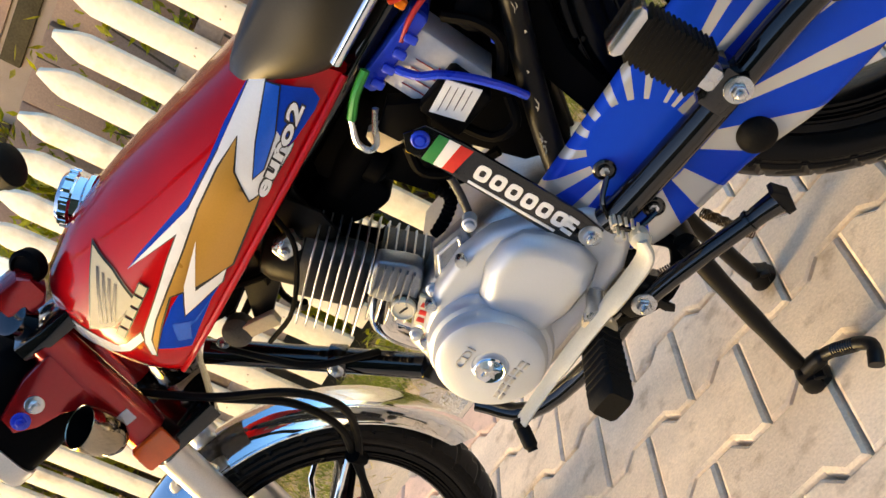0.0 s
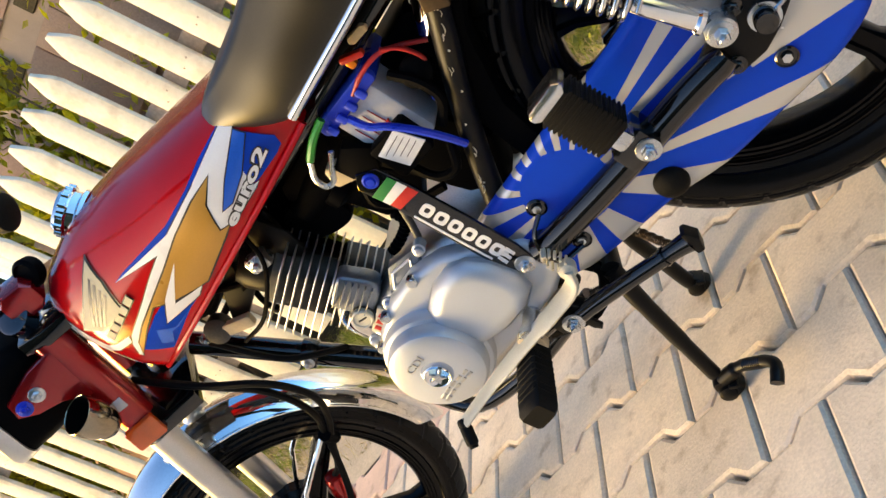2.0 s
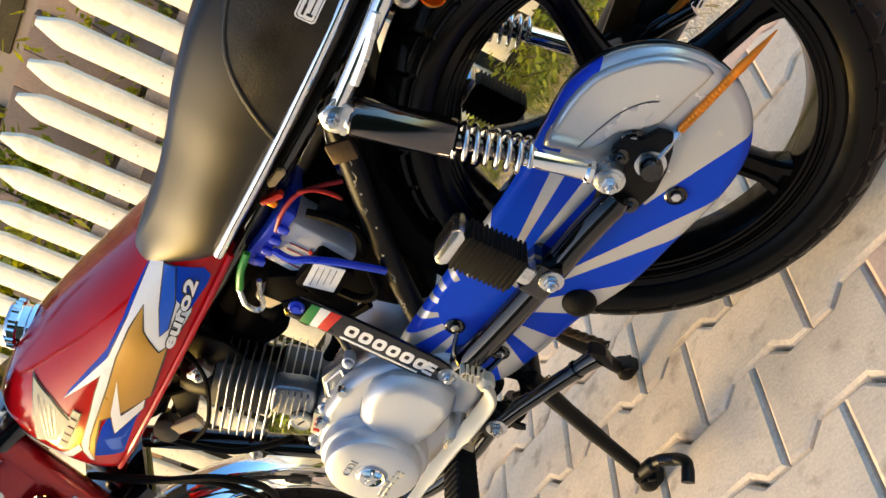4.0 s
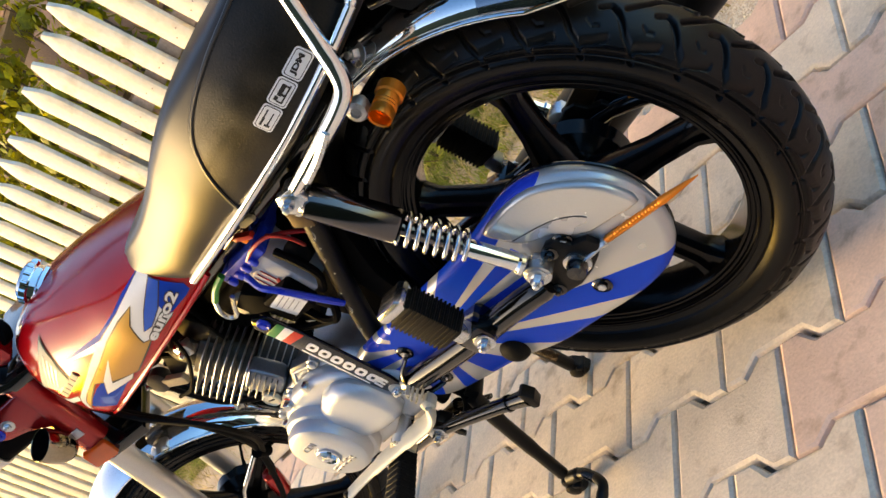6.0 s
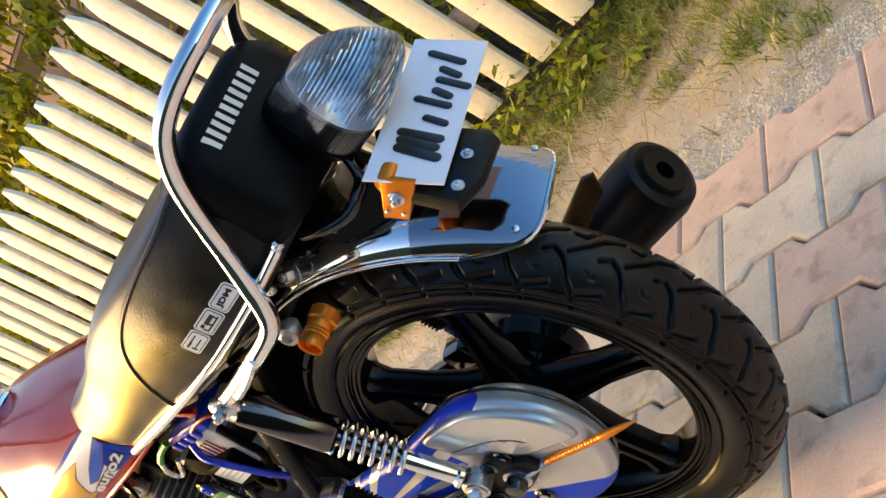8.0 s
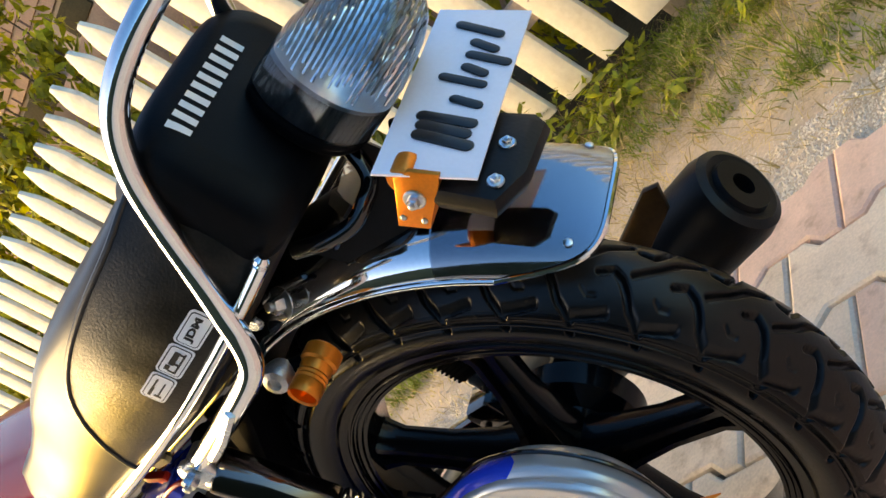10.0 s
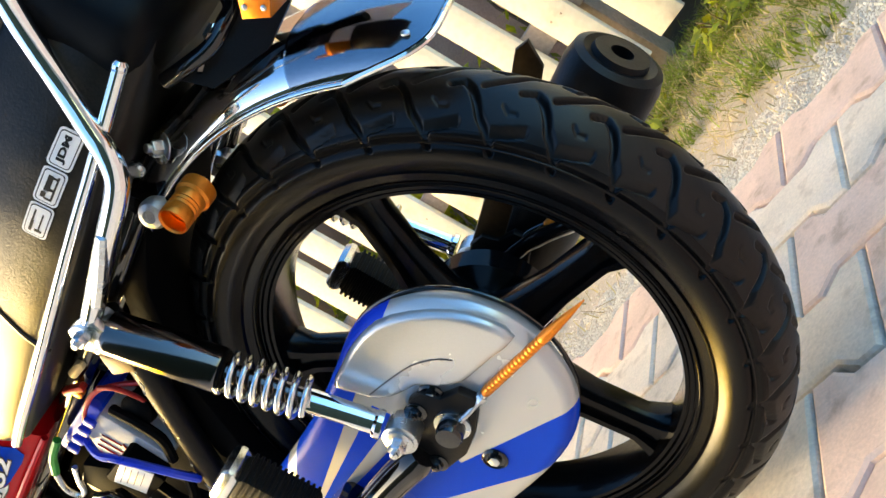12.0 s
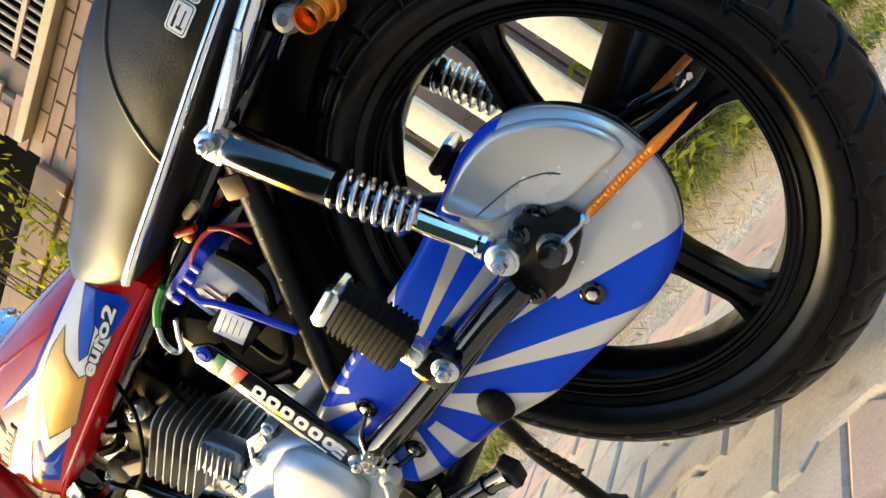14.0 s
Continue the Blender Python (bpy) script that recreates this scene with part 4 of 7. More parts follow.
# chrome strip along the seat
for s in (-1, 1):
    part("seat_trim", tube(spline([(-0.330, s * 0.127, 0.6715), (-0.27, s * 0.133, 0.672), (-0.15, s * 0.138, 0.672), (0.0, s * 0.137, 0.676), (0.10, s * 0.121, 0.682), (0.170, s * 0.102, 0.690)], 4), 0.0062, 12), CHROME, bike, "thin chrome trim strip along the seat")
    part("trim_end", lathe([(0.0050, 0), (0.0065, 0.004), (0.0065, 0.012), (0.004, 0.015)], (0.162, s * 0.1015, 0.690), (0.8, -s * 0.2, 0.12), 14), CHROME, bike)
# stickers on the side panel
def rsq(cx, cz, hx, hz, r, ang=0.0):
    pts = []
    for k, (sx, sz) in enumerate(((1, 1), (-1, 1), (-1, -1), (1, -1))):
        for j in range(5):
            a = math.pi / 2 * (k + j / 4)
            pts.append(((hx - r) * sx + r * math.cos(a), (hz - r) * sz + r * math.sin(a)))
    c, s = math.cos(ang), math.sin(ang)
    return [(cx + x * c - z * s, cz + x * s + z * c) for x, z in pts]


for k in range(3):
    cx, cz = 0.021 + k * 0.0342, 0.7040 + k * 0.0004
    st = decal("sticker", rsq(cx, cz, 0.0164, 0.0106, 0.0040, 0.01), sb, WHITE, seat, 0.0018, label="small white rounded sticker")
    decal("sticker_line", rsq(cx, cz, 0.0147, 0.0089, 0.0032, 0.01), sb, INK, st, 0.0021)
    decal("sticker_field", rsq(cx, cz, 0.0139, 0.0081, 0.0028, 0.01), sb, WHITE, st, 0.0024)
    if k == 2:
        decal("letters", None, sb, INK, st, 0.0028, mesh=lettering("JDM", (cx - 0.0118, cz - 0.0040), (cx + 0.0116, cz - 0.0036), 0.0080, 0.0, 0.05), label="black lettering")
    elif k == 1:
        for x0, x1, z0, z1 in ((-0.0115, 0.0115, -0.0052, -0.0034), (-0.0115, -0.0095, -0.0052, 0.0015), (-0.0040, 0.0105, -0.0005, 0.0042), (-0.0105, -0.0050, 0.0012, 0.0052), (-0.0030, -0.0005, -0.0034, -0.0005), (0.0080, 0.0100, -0.0034, -0.0005)):
            decal("pictogram", [(cx + x0, cz + z0), (cx + x1, cz + z0), (cx + x1, cz + z1), (cx + x0, cz + z1)], sb, INK, st, 0.0028)
    else:
        for x0, x1, z0, z1 in ((-0.0085, 0.0085, -0.0036, -0.0022), (-0.0100, -0.0075, -0.0060, 0.0002), (-0.0110, 0.0000, 0.0026, 0.0052), (0.0000, 0.0105, 0.0034, 0.0050)):
            decal("pictogram", [(cx + x0, cz + z0), (cx + x1, cz + z0), (cx + x1, cz + z1), (cx + x0, cz + z1)], sb, INK, st, 0.0028)
# grab rail
railp = [(-0.080, -0.142, 0.636), (-0.02, -0.143, 0.6405), (0.040, -0.143, 0.6460), (0.082, -0.139, 0.6505), (0.101, -0.134, 0.6570), (0.112, -0.128, 0.6720), (0.120, -0.121, 0.692), (0.136, -0.108, 0.730), (0.160, -0.097, 0.775), (0.183, -0.090, 0.804), (0.215, -0.082, 0.826), (0.255, -0.067, 0.836), (0.290, -0.038, 0.838), (0.302, 0.004, 0.838)]
full = spline(railp + mirror_y(railp[-2::-1]), 5)
rail = part("grab_rail", tube(full, 0.0102, 16), CHROME, bike, "chrome grab rail looping behind the seat")
for s in (-1, 1):
    part("rail_foot", box((-0.072, s * 0.146, 0.630), (0.034, 0.012, 0.036), 0.003, pose(0, 0, 0, 0, 14, 0)), STEEL, rail)
    part("rail_weld", tube(spline([(-0.03, s * 0.150, 0.634), (0.01, s * 0.152, 0.639), (0.05, s * 0.150, 0.648)], 3), 0.0055, 7), STEEL, rail)
    # indicator holders
    hold = part("indicator_bracket", lathe([(0.004, -0.012), (0.011, -0.010), (0.0135, -0.004), (0.0135, 0.004), (0.011, 0.009), (0.006, 0.011), (0.005, 0.008)], (0.058, s * 0.106, 0.626), (0.2, s, 0.1), 20), ALLOY, bike, "bare metal indicator lug")
    part("lug_arm", tube([(0.060, s * 0.098, 0.622), (0.072, s * 0.090, 0.612), (0.080, s * 0.084, 0.606)], 0.008, 12), PLASTIC, hold)
    d = Vector((-0.14, s * 0.98, 0.03)).normalized()
    prof = [(0.0150, 0.034), (0.0165, 0.036), (0.0175, 0.034), (0.0175, 0.024), (0.0160, 0.022), (0.0175, 0.020), (0.0160, 0.018), (0.0175, 0.016), (0.0160, 0.014), (0.0175, 0.011), (0.0175, 0.006), (0.0205, 0.004), (0.0205, -0.008), (0.0175, -0.010), (0.001, -0.010), (0.001, -0.004), (0.0145, -0.004)]
    part("indicator_barrel", lathe([(r * 0.77, h) for r, h in prof], (0.0830, s * 0.090, 0.6050), d, 32, caps=False), ORANGE, hold, "hollow orange anodised indicator barrel")
# -- rear mudguard --
def guard_point(u, v, lift=0.0):
    """u across (-1 to 1), v from the rounded tip (0) forwards to 1."""
    a0 = 31.0 + 13.0 * abs(u) ** 4
    a = radians(a0 + (128 - a0) * v)
    f = radians(85 * u)
    rr = 0.357 + lift - 0.0420 * (1 - math.cos(f) ** 0.74)
    return (rr * math.cos(a), 0.011 + (0.0685 + 0.5 * lift) * math.copysign(abs(math.sin(f)) ** 0.78, u), AXLE.z + rr * math.sin(a))


rings = []
for i in range(48):
    v = (i / 47) ** 1.4
    us = [-1 + 2 * j / 24 for j in range(25)]
    rings.append([guard_point(u, v, 0.001) for u in us] + [guard_point(u, v, -0.001) for u in us[::-1]])
guard = part("rear_mudguard", loft(rings), CHROME, bike, "mirror chrome rear mudguard", 60)
for s in (-1, 1):
    part("rolled_edge", tube([guard_point(s, i / 29) for i in range(30)], 0.0034, 10), CHROME, guard)
part("rolled_edge", tube([guard_point(-1 + j / 16, 0.0) for j in range(33)], 0.003, 8), CHROME, guard)
bm = bmesh.new()
rings = []
for i in range(9):
    rings.append([])
    for j in range(25):
        u = -0.985 + 1.97 * j / 24
        a0 = 31.0 + 13.0 * abs(u) ** 4
        v = 0.004 + ((52.0 - a0) / (128 - a0) - 0.004) * i / 8
        rings[-1].append(bm.verts.new(guard_point(u, v, 0.0028)))
for a, b in zip(rings, rings[1:]):
    for j in range(24):
        bm.faces.new((a[j], a[j + 1], b[j + 1], b[j]))
part("tinted_film", bm, SMOKE, guard, "dark tinted film on the mudguard tip", 80)
for u in (-0.52, 0.52):
    q = Vector(guard_point(u, 0.03, 0.003))
    part("film_screw", lathe([(0.0035, 0), (0.0035, 0.0015), (0.002, 0.0022)], q, q - AXLE, 12), STEEL, guard)

# black liner between the guard and the tail
rings = []
for i in range(14):
    v = 0.37 + 0.34 * i / 13
    w = 0.58 * math.sin(math.pi / 2 * min(1.0, (i + 1.5) / 5)) ** 0.5
    us = [-w + 2 * w * j / 16 for j in range(17)]
    rings.append([guard_point(u, v, 0.0040) for u in us] + [guard_point(u, v, 0.0012) for u in us[::-1]])
liner = part("guard_liner", loft(rings), BLACK_SATIN, bike, "black liner on the mudguard under the tail", 50)
part("liner_arm", tube(spline([(0.204, 0.012, 0.690), (0.214, 0.000, 0.670), (0.211, -0.012, 0.650), (0.205, -0.032, 0.6455), (0.192, -0.045, 0.6450), (0.170, -0.053, 0.655), (0.143, -0.053, 0.668)], 5), 0.0072, 12), BLACK, liner)
part("liner_web", loft([[(0.222, 0.006, 0.676), (0.214, -0.012, 0.648), (0.194, -0.047, 0.644), (0.150, -0.055, 0.664), (0.160, -0.052, 0.630), (0.205, -0.030, 0.606), (0.240, 0.0, 0.610)], [(0.218, 0.012, 0.676), (0.210, -0.006, 0.648), (0.190, -0.041, 0.644), (0.146, -0.049, 0.664), (0.156, -0.046, 0.630), (0.201, -0.024, 0.606), (0.236, 0.006, 0.610)]]), BLACK_SATIN, liner)
# bright bracket plate on the guard, under the tail
flat = [(0.222, -0.004, 0.652), (0.203, -0.040, 0.652), (0.120, 0.043, 0.654), (0.100, 0.090, 0.654), (0.150, 0.090, 0.654)]
tail_plate = part("tail_plate", loft([flat, [(x, y, z - 0.003) for x, y, z in flat]]), CHROME, bike, "bright metal plate under the tail", 20)
part("plate_fold", loft([[(0.206, -0.040, 0.6545), (0.112, 0.048, 0.6565), (0.104, 0.040, 0.6565), (0.198, -0.048, 0.6545)], [(0.206, -0.040, 0.652), (0.112, 0.048, 0.654), (0.104, 0.040, 0.654), (0.198, -0.048, 0.652)]]), BLACK_SATIN, tail_plate)
part("plate_skirt", loft([[(0.202, -0.048, 0.651), (0.108, 0.040, 0.653), (0.080, 0.018, 0.657), (0.170, -0.056, 0.646)], [(0.202, -0.045, 0.648), (0.108, 0.043, 0.650), (0.080, 0.021, 0.654), (0.170, -0.053, 0.643)]]), DARK_CHROME, tail_plate)
part("liner_lip", tube([guard_point(-0.56, 0.41 + 0.30 * i / 11, 0.006) for i in range(12)], 0.0040, 8), BLACK, liner)

# -- tail light and plate --
LY, LZ = 0.024, 0.711
LAMP = [(-0.026, -0.054), (0.026, -0.054), (0.056, -0.050), (0.071, -0.040), (0.077, -0.020), (0.072, 0.004), (0.056, 0.034), (0.036, 0.053), (0.020, 0.060), (-0.020, 0.060), (-0.036, 0.053), (-0.056, 0.034), (-0.072, 0.004), (-0.077, -0.020), (-0.071, -0.040), (-0.056, -0.050)]
LAMP_LINE = [Vector((q.x * 0.73, q.y * 0.84)) for q in spline([(y, z, 0) for y, z in LAMP + LAMP[:1]], 10)[:-1]]


def lamp_ring(x, k, ridge=0.0, pitch=0.005, slope=0.35):
    """The lamp's outline scaled by k at depth x, with level ridges."""
    out = []
    for q in LAMP_LINE:
        y, z = q.x * k, q.y * k
        out.append((x + 0.006 - slope * z + ridge * (1 - min(1.0, k / 0.85) ** 6) * math.cos(2 * math.pi * z / pitch), LY + y, LZ + z))
    return out


SHELL = ((0.222, 1.0), (0.236, 1.0), (0.256, 0.985), (0.270, 0.955), (0.284, 0.90), (0.298, 0.81), (0.310, 0.69), (0.319, 0.55), (0.326, 0.38), (0.330, 0.20), (0.3312, 0.03))


def finer(profile, n):
    """The (x, k) profile cut into n even steps."""
    k = np.linspace(0, len(profile) - 1, n)
    return [(float(np.interp(q, range(len(profile)), [p[0] for p in profile])), float(np.interp(q, range(len(profile)), [p[1] for p in profile]))) for q in k]


outer = [lamp_ring(x, k) for x, k in SHELL]
inner = [lamp_ring(x - 0.0024, k * 0.965, 0.0) for x, k in finer(SHELL, 80)]
light = part("tail_light", loft(outer, False), LENS, bike, "clear ribbed tail light lens", 70)
loft_in = part("lens_inner", loft(inner[::-1], False), LENS, light, "", 70)
light.visible_shadow = loft_in.visible_shadow = False
DISH = ((0.264, 0.87), (0.255, 0.80), (0.248, 0.68), (0.245, 0.58), (0.243, 0.46), (0.241, 0.28), (0.240, 0.03))
part("reflector", loft([lamp_ring(x, k, 0.0, 0.0062, 0.33) for x, k in DISH] + [lamp_ring(x - 0.004, k) for x, k in DISH[::-1]], False), SILVERED, light, "ribbed silvered reflector behind the lens", 50)
OUTLINE = sorted((math.atan2(q.y, q.x), q.length) for q in LAMP_LINE)


def lens_depth(y, z):
    """How far back the lens stands at (y, z), or None outside it."""
    k = math.hypot(y, z) / float(np.interp(math.atan2(z, y), [a for a, _ in OUTLINE], [d for _, d in OUTLINE]))
    if k > 0.93:
        return None
    return float(np.interp(k, [p[1] for p in SHELL[::-1]], [p[0] for p in SHELL[::-1]])) + 0.006 - 0.35 * z


for n in range(25):  # level bright ribs close behind the lens
    z = -0.043 + 0.0038 * n
    run = [(lens_depth(y, z), y) for y in np.linspace(-0.056, 0.056, 29)]
    run = [(x - 0.0072, LY + float(y), LZ + z) for x, y in run if x is not None]
    if len(run) > 4:
        part("lens_rib", tube(run, [0.0009 + 0.0003 * ((k + n) % 4) for k in range(len(run))], 7), CHROME, light)
band = []
for x in (0.228, 0.240, 0.262):  # ribbed band round the side
    ring = []
    for n, (px, py, pz) in enumerate(lamp_ring(x, 0.945)):
        g = 1.0 + (0.010 if n % 2 else -0.010)
        ring.append((px, LY + (py - LY) * g, LZ + (pz - LZ) * g))
    band.append(ring)
part("side_band", loft(band, False), ALLOY_DARK, light, "ribbed band round the lens", 20)
part("lamp_base", loft([lamp_ring(x, k) for x, k in ((0.206, 0.80), (0.210, 0.92), (0.218, 0.995), (0.228, 1.005), (0.230, 0.985), (0.2295, 0.93), (0.232, 0.90))]), PLASTIC, light, "black lamp base", 50)
# plate: a tilted frame
pa, pb = Vector((0.278, -0.072, 0.664)), Vector((0.321, -0.068, 0.606))
pc = Vector((0.280, 0.118, 0.664))
ey, ez = (pc - pa).normalized(), (pa - pb).normalized()
en = ey.cross(ez) * 1.0
if en.x < 0:
    en = -en
pw, ph = (pc - pa).length, (pa - pb).length


def on_plate(u, v, h=0.0):
    return pb + ey * u + ez * v + en * h


plate = part("number_plate", slab([(0, 0), (pw, 0), (pw, ph), (0, ph)], -0.0025, 0.0, 0.0008, to3=lambda x, z, y: tuple(on_plate(x, z, y))), PLATE, bike, "white plate with unreadable black brush strokes")
strokes = [(0.030, 0.014, 0.040, 0.050, 0.0052), (0.042, 0.018, 0.050, 0.050, 0.0050), (0.053, 0.016, 0.060, 0.052, 0.0048), (0.073, 0.016, 0.079, 0.034, 0.0040), (0.096, 0.018, 0.104, 0.048, 0.0040), (0.109, 0.020, 0.116, 0.034, 0.0042), (0.123, 0.006, 0.131, 0.034, 0.0042), (0.138, 0.018, 0.146, 0.034, 0.0042), (0.157, 0.018, 0.168, 0.050, 0.0042)]
for x0, z0, x1, z1, r in strokes:
    a, b = Vector((x0, z0)), Vector((x1, z1))
    d = (b - a).normalized()
    n2 = Vector((-d.y, d.x))
    out = [b + d * (r * math.cos(q)) + n2 * (r * math.sin(q)) for q in np.linspace(-math.pi / 2, math.pi / 2, 7)] + [a - d * (r * math.cos(q)) - n2 * (r * math.sin(q)) for q in np.linspace(-math.pi / 2, math.pi / 2, 7)]
    part("black_bar", slab([tuple(q) for q in out], 0.0004, 0.0018, 0.0004, to3=lambda x, z, y: tuple(on_plate(x, z, y))), INK, plate)


def plate_slab(poly, h0, h1, edge=0.0015):
    return slab(poly, h0, h1, edge, to3=lambda x, z, y: tuple(on_plate(x, z, y)))


br = part("plate_hinge", slab([(0.245, 0.625), (0.259, 0.606), (0.298, 0.622), (0.308, 0.627), (0.296, 0.645), (0.283, 0.650), (0.270, 0.641)], -0.066, -0.0705, 0.0015), ORANGE, bike, "orange anodised plate hinge")
part("hinge_side", slab([(0.256, 0.610), (0.259, 0.606), (0.300, 0.623), (0.298, 0.628)], -0.034, -0.067, 0.001), ORANGE, br)
part("hinge_eye", lathe([(0.0105, -0.016), (0.0112, -0.012), (0.0112, 0.002), (0.0100, 0.0035), (0.001, 0.0035)], (0.2835, -0.066, 0.6430), (0, -1, 0), 24), ORANGE, br)
part("hinge_bolt", bolt((0.277, -0.0705, 0.629), (0, -1, 0), 0.0048, 0.005), STEEL, br)
for x, z in ((0.256, 0.6265), (0.264, 0.6135)):
    part("rivet", lathe([(0.0024, 0), (0.0024, 0.0012), (0.001, 0.002)], (x, -0.0703, z), (0, -1, 0), 10), STEEL, br)
bb = part("plate_bracket", plate_slab([(-0.012, -0.014), (0.020, -0.030), (0.072, -0.034), (0.082, -0.024), (0.084, 0.03), (-0.004, 0.03)], -0.030, -0.008, 0.010), BLACK_SATIN, bike, "black bracket behind the plate")
for u in (0.006, 0.044):
    part("bracket_bolt", bolt(on_plate(u, -0.010, -0.008), en, 0.0036, 0.003), STEEL, bb)
part("bracket_arm", tube([(0.240, 0.01, 0.650), (0.262, 0.02, 0.632), (0.285, 0.03, 0.60)], 0.014, 10), PLASTIC, bb)
part("tail_frame", box((0.12, 0.0, 0.690), (0.08, 0.10, 0.020), 0.008), PLASTIC, bike)
part("frame_bolt", lathe([(0.008, 0), (0.008, 0.003), (0.006, 0.005)], (0.056, -0.070, 0.662), (0, -1, 0), 16), STEEL, bike)
part("guard_bolt", bolt((0.080, -0.058, 0.652), (0.1, -0.8, 0.6), 0.0085, 0.009), STEEL, bike)

# -- silencer on the far side --
m0, m1 = Vector((-0.40, 0.150, 0.255)), Vector((0.252, 0.178, 0.338))
d = (m1 - m0).normalized()
ln = (m1 - m0).length
sil = part("silencer", lathe([(0.024, 0), (0.028, 0.05), (0.046, 0.16), (0.050, 0.20), (0.050, ln - 0.115), (0.0515, ln - 0.11), (0.0515, ln - 0.10), (0.050, ln - 0.095), (0.050, ln - 0.02), (0.046, ln - 0.004), (0.038, ln), (0.030, ln - 0.002), (0.028, ln + 0.004), (0.012, ln + 0.004), (0.0115, ln - 0.03), (0.001, ln - 0.03)], m0, d, 48), BLACK_SATIN, bike, "matt black cylindrical silencer")
part("header_pipe", tube(spline([(-0.66, 0.03, 0.47), (-0.74, 0.06, 0.42), (-0.74, 0.10, 0.30), (-0.66, 0.13, 0.235), (-0.50, 0.148, 0.245), (-0.39, 0.150, 0.256)], 6), 0.019, 16), CHROME, sil)
part("silencer_bracket", slab([(0.02, 0.33), (0.16, 0.37), (0.235, 0.40), (0.25, 0.425), (0.235, 0.43), (0.14, 0.395), (0.01, 0.36)], 0.115, 0.123, 0.003), BURNT, sil, "browned steel silencer strap")
part("far_brake_rod", tube([(0.02, 0.118, 0.325), (0.09, 0.125, 0.305), (0.12, 0.125, 0.30)], 0.003, 8), STEEL, bike)
arm = part("brake_arm", tube(spline([(0.02, 0.105, 0.325), (0.065, 0.112, 0.312), (0.108, 0.112, 0.292)], 4), [0.010] * 4 + [0.012] * 5, 10), BLACK, bike)
part("wing_nut", lathe([(0.005, -0.006), (0.010, -0.004), (0.010, 0.006), (0.005, 0.012)], (0.118, 0.108, 0.295), (1, 0, 0.2), 12), CHROME, arm)

# -- engine --
LEAN = radians(14)
CYL = Vector((-0.572, 0.0, 0.437))
CU, CF = Vector((-math.sin(LEAN), 0, math.cos(LEAN))), Vector((-math.cos(LEAN), 0, -math.sin(LEAN)))


def cyl(f, y, u):
    """A point by the cylinder: forwards, across, up along it."""
    return CYL + CF * f + CU * u + Vector((0, y, 0))


engine = part("engine_case", slab([(-0.66, 0.30), (-0.60, 0.262), (-0.45, 0.252), (-0.36, 0.28), (-0.34, 0.33), (-0.36, 0.385), (-0.40, 0.43), (-0.48, 0.455), (-0.56, 0.462), (-0.64, 0.43), (-0.665, 0.37)], 0.10, -0.09, 0.02, steps=3), ALLOY, bike, "single-cylinder air-cooled engine in silver and bare aluminium")
cover = part("left_cover", slab([(-0.634, 0.345), (-0.622, 0.315), (-0.59, 0.292), (-0.53, 0.285), (-0.46, 0.284), (-0.395, 0.287), (-0.352, 0.305), (-0.342, 0.335), (-0.352, 0.365), (-0.385, 0.400), (-0.43, 0.437), (-0.475, 0.452), (-0.53, 0.452), (-0.59, 0.435), (-0.625, 0.40)], -0.085, -0.118, 0.012, steps=4), SILVER, engine, "silver painted engine cover")
domep = [(-0.522, 0.345), (-0.505, 0.322), (-0.47, 0.312), (-0.425, 0.312), (-0.398, 0.322), (-0.388, 0.350), (-0.392, 0.385), (-0.405, 0.412), (-0.43, 0.425), (-0.465, 0.425), (-0.50, 0.412), (-0.52, 0.385)]
part("cover_bulge", slab(domep, -0.105, -0.142, 0.022, steps=5), SILVER, cover, "", 60)
SC = (-0.562, -0.11, 0.360)
stator = part("stator_cover", lathe([(0.074, 0.0), (0.074, 0.018), (0.071, 0.024), (0.066, 0.026), (0.066, 0.038), (0.062, 0.0455), (0.055, 0.049), (0.022, 0.050), (0.020, 0.048), (0.001, 0.048)], SC, (0, -1, 0), 64), SILVER, cover, "round silver generator cover", 30)
part("star_badge", lathe([(0.0185, 0), (0.0185, 0.003), (0.017, 0.0045), (0.0150, 0.003), (0.001, 0.003)], (-0.566, -0.1585, 0.358), (0, -1, 0), 32), CHROME, stator, "small chrome badge with a star")
star = []
for k in range(10):
    r = 0.0125 if k % 2 == 0 else 0.0052
    star.append((-0.566 + r * math.sin(2 * math.pi * k / 10), 0.358 + r * math.cos(2 * math.pi * k / 10)))
part("star", slab(star, -0.1612, -0.1645, 0.0006), STEEL, stator)
def raise_up(me, y0, y1):
    """Flat letters made into a relief from y0 to y1."""
    bm = bmesh.new()
    bm.from_mesh(me)
    for v in bm.verts:
        v.co.y = y0
    out = bmesh.ops.extrude_face_region(bm, geom=bm.faces[:])
    for v in out["geom"]:
        if isinstance(v, bmesh.types.BMVert):
            v.co.y = y1
    return bm


part("letters", raise_up(lettering("CDI", (-0.581, 0.386), (-0.549, 0.386), 0.0105), -0.1580, -0.1612), ALLOY, stator, "raised lettering", 20)
for k in range(5):
    x0, z0 = -0.598 + 0.0134 * k, 0.3245 + 0.0016 * math.cos(k - 2)
    for a0, a1, c0, c1 in ((0, 0.9, 0, 0.36), (0, 0.9, 0.62, 1)):
        part("raised_bar", slab([(x0 + 0.0105 * a0, z0 + 0.011 * c0), (x0 + 0.0105 * a1, z0 + 0.011 * c0), (x0 + 0.0105 * a1, z0 + 0.011 * c1), (x0 + 0.0105 * a0, z0 + 0.011 * c1)], -0.157, -0.1612, 0.0004), ALLOY, stator)
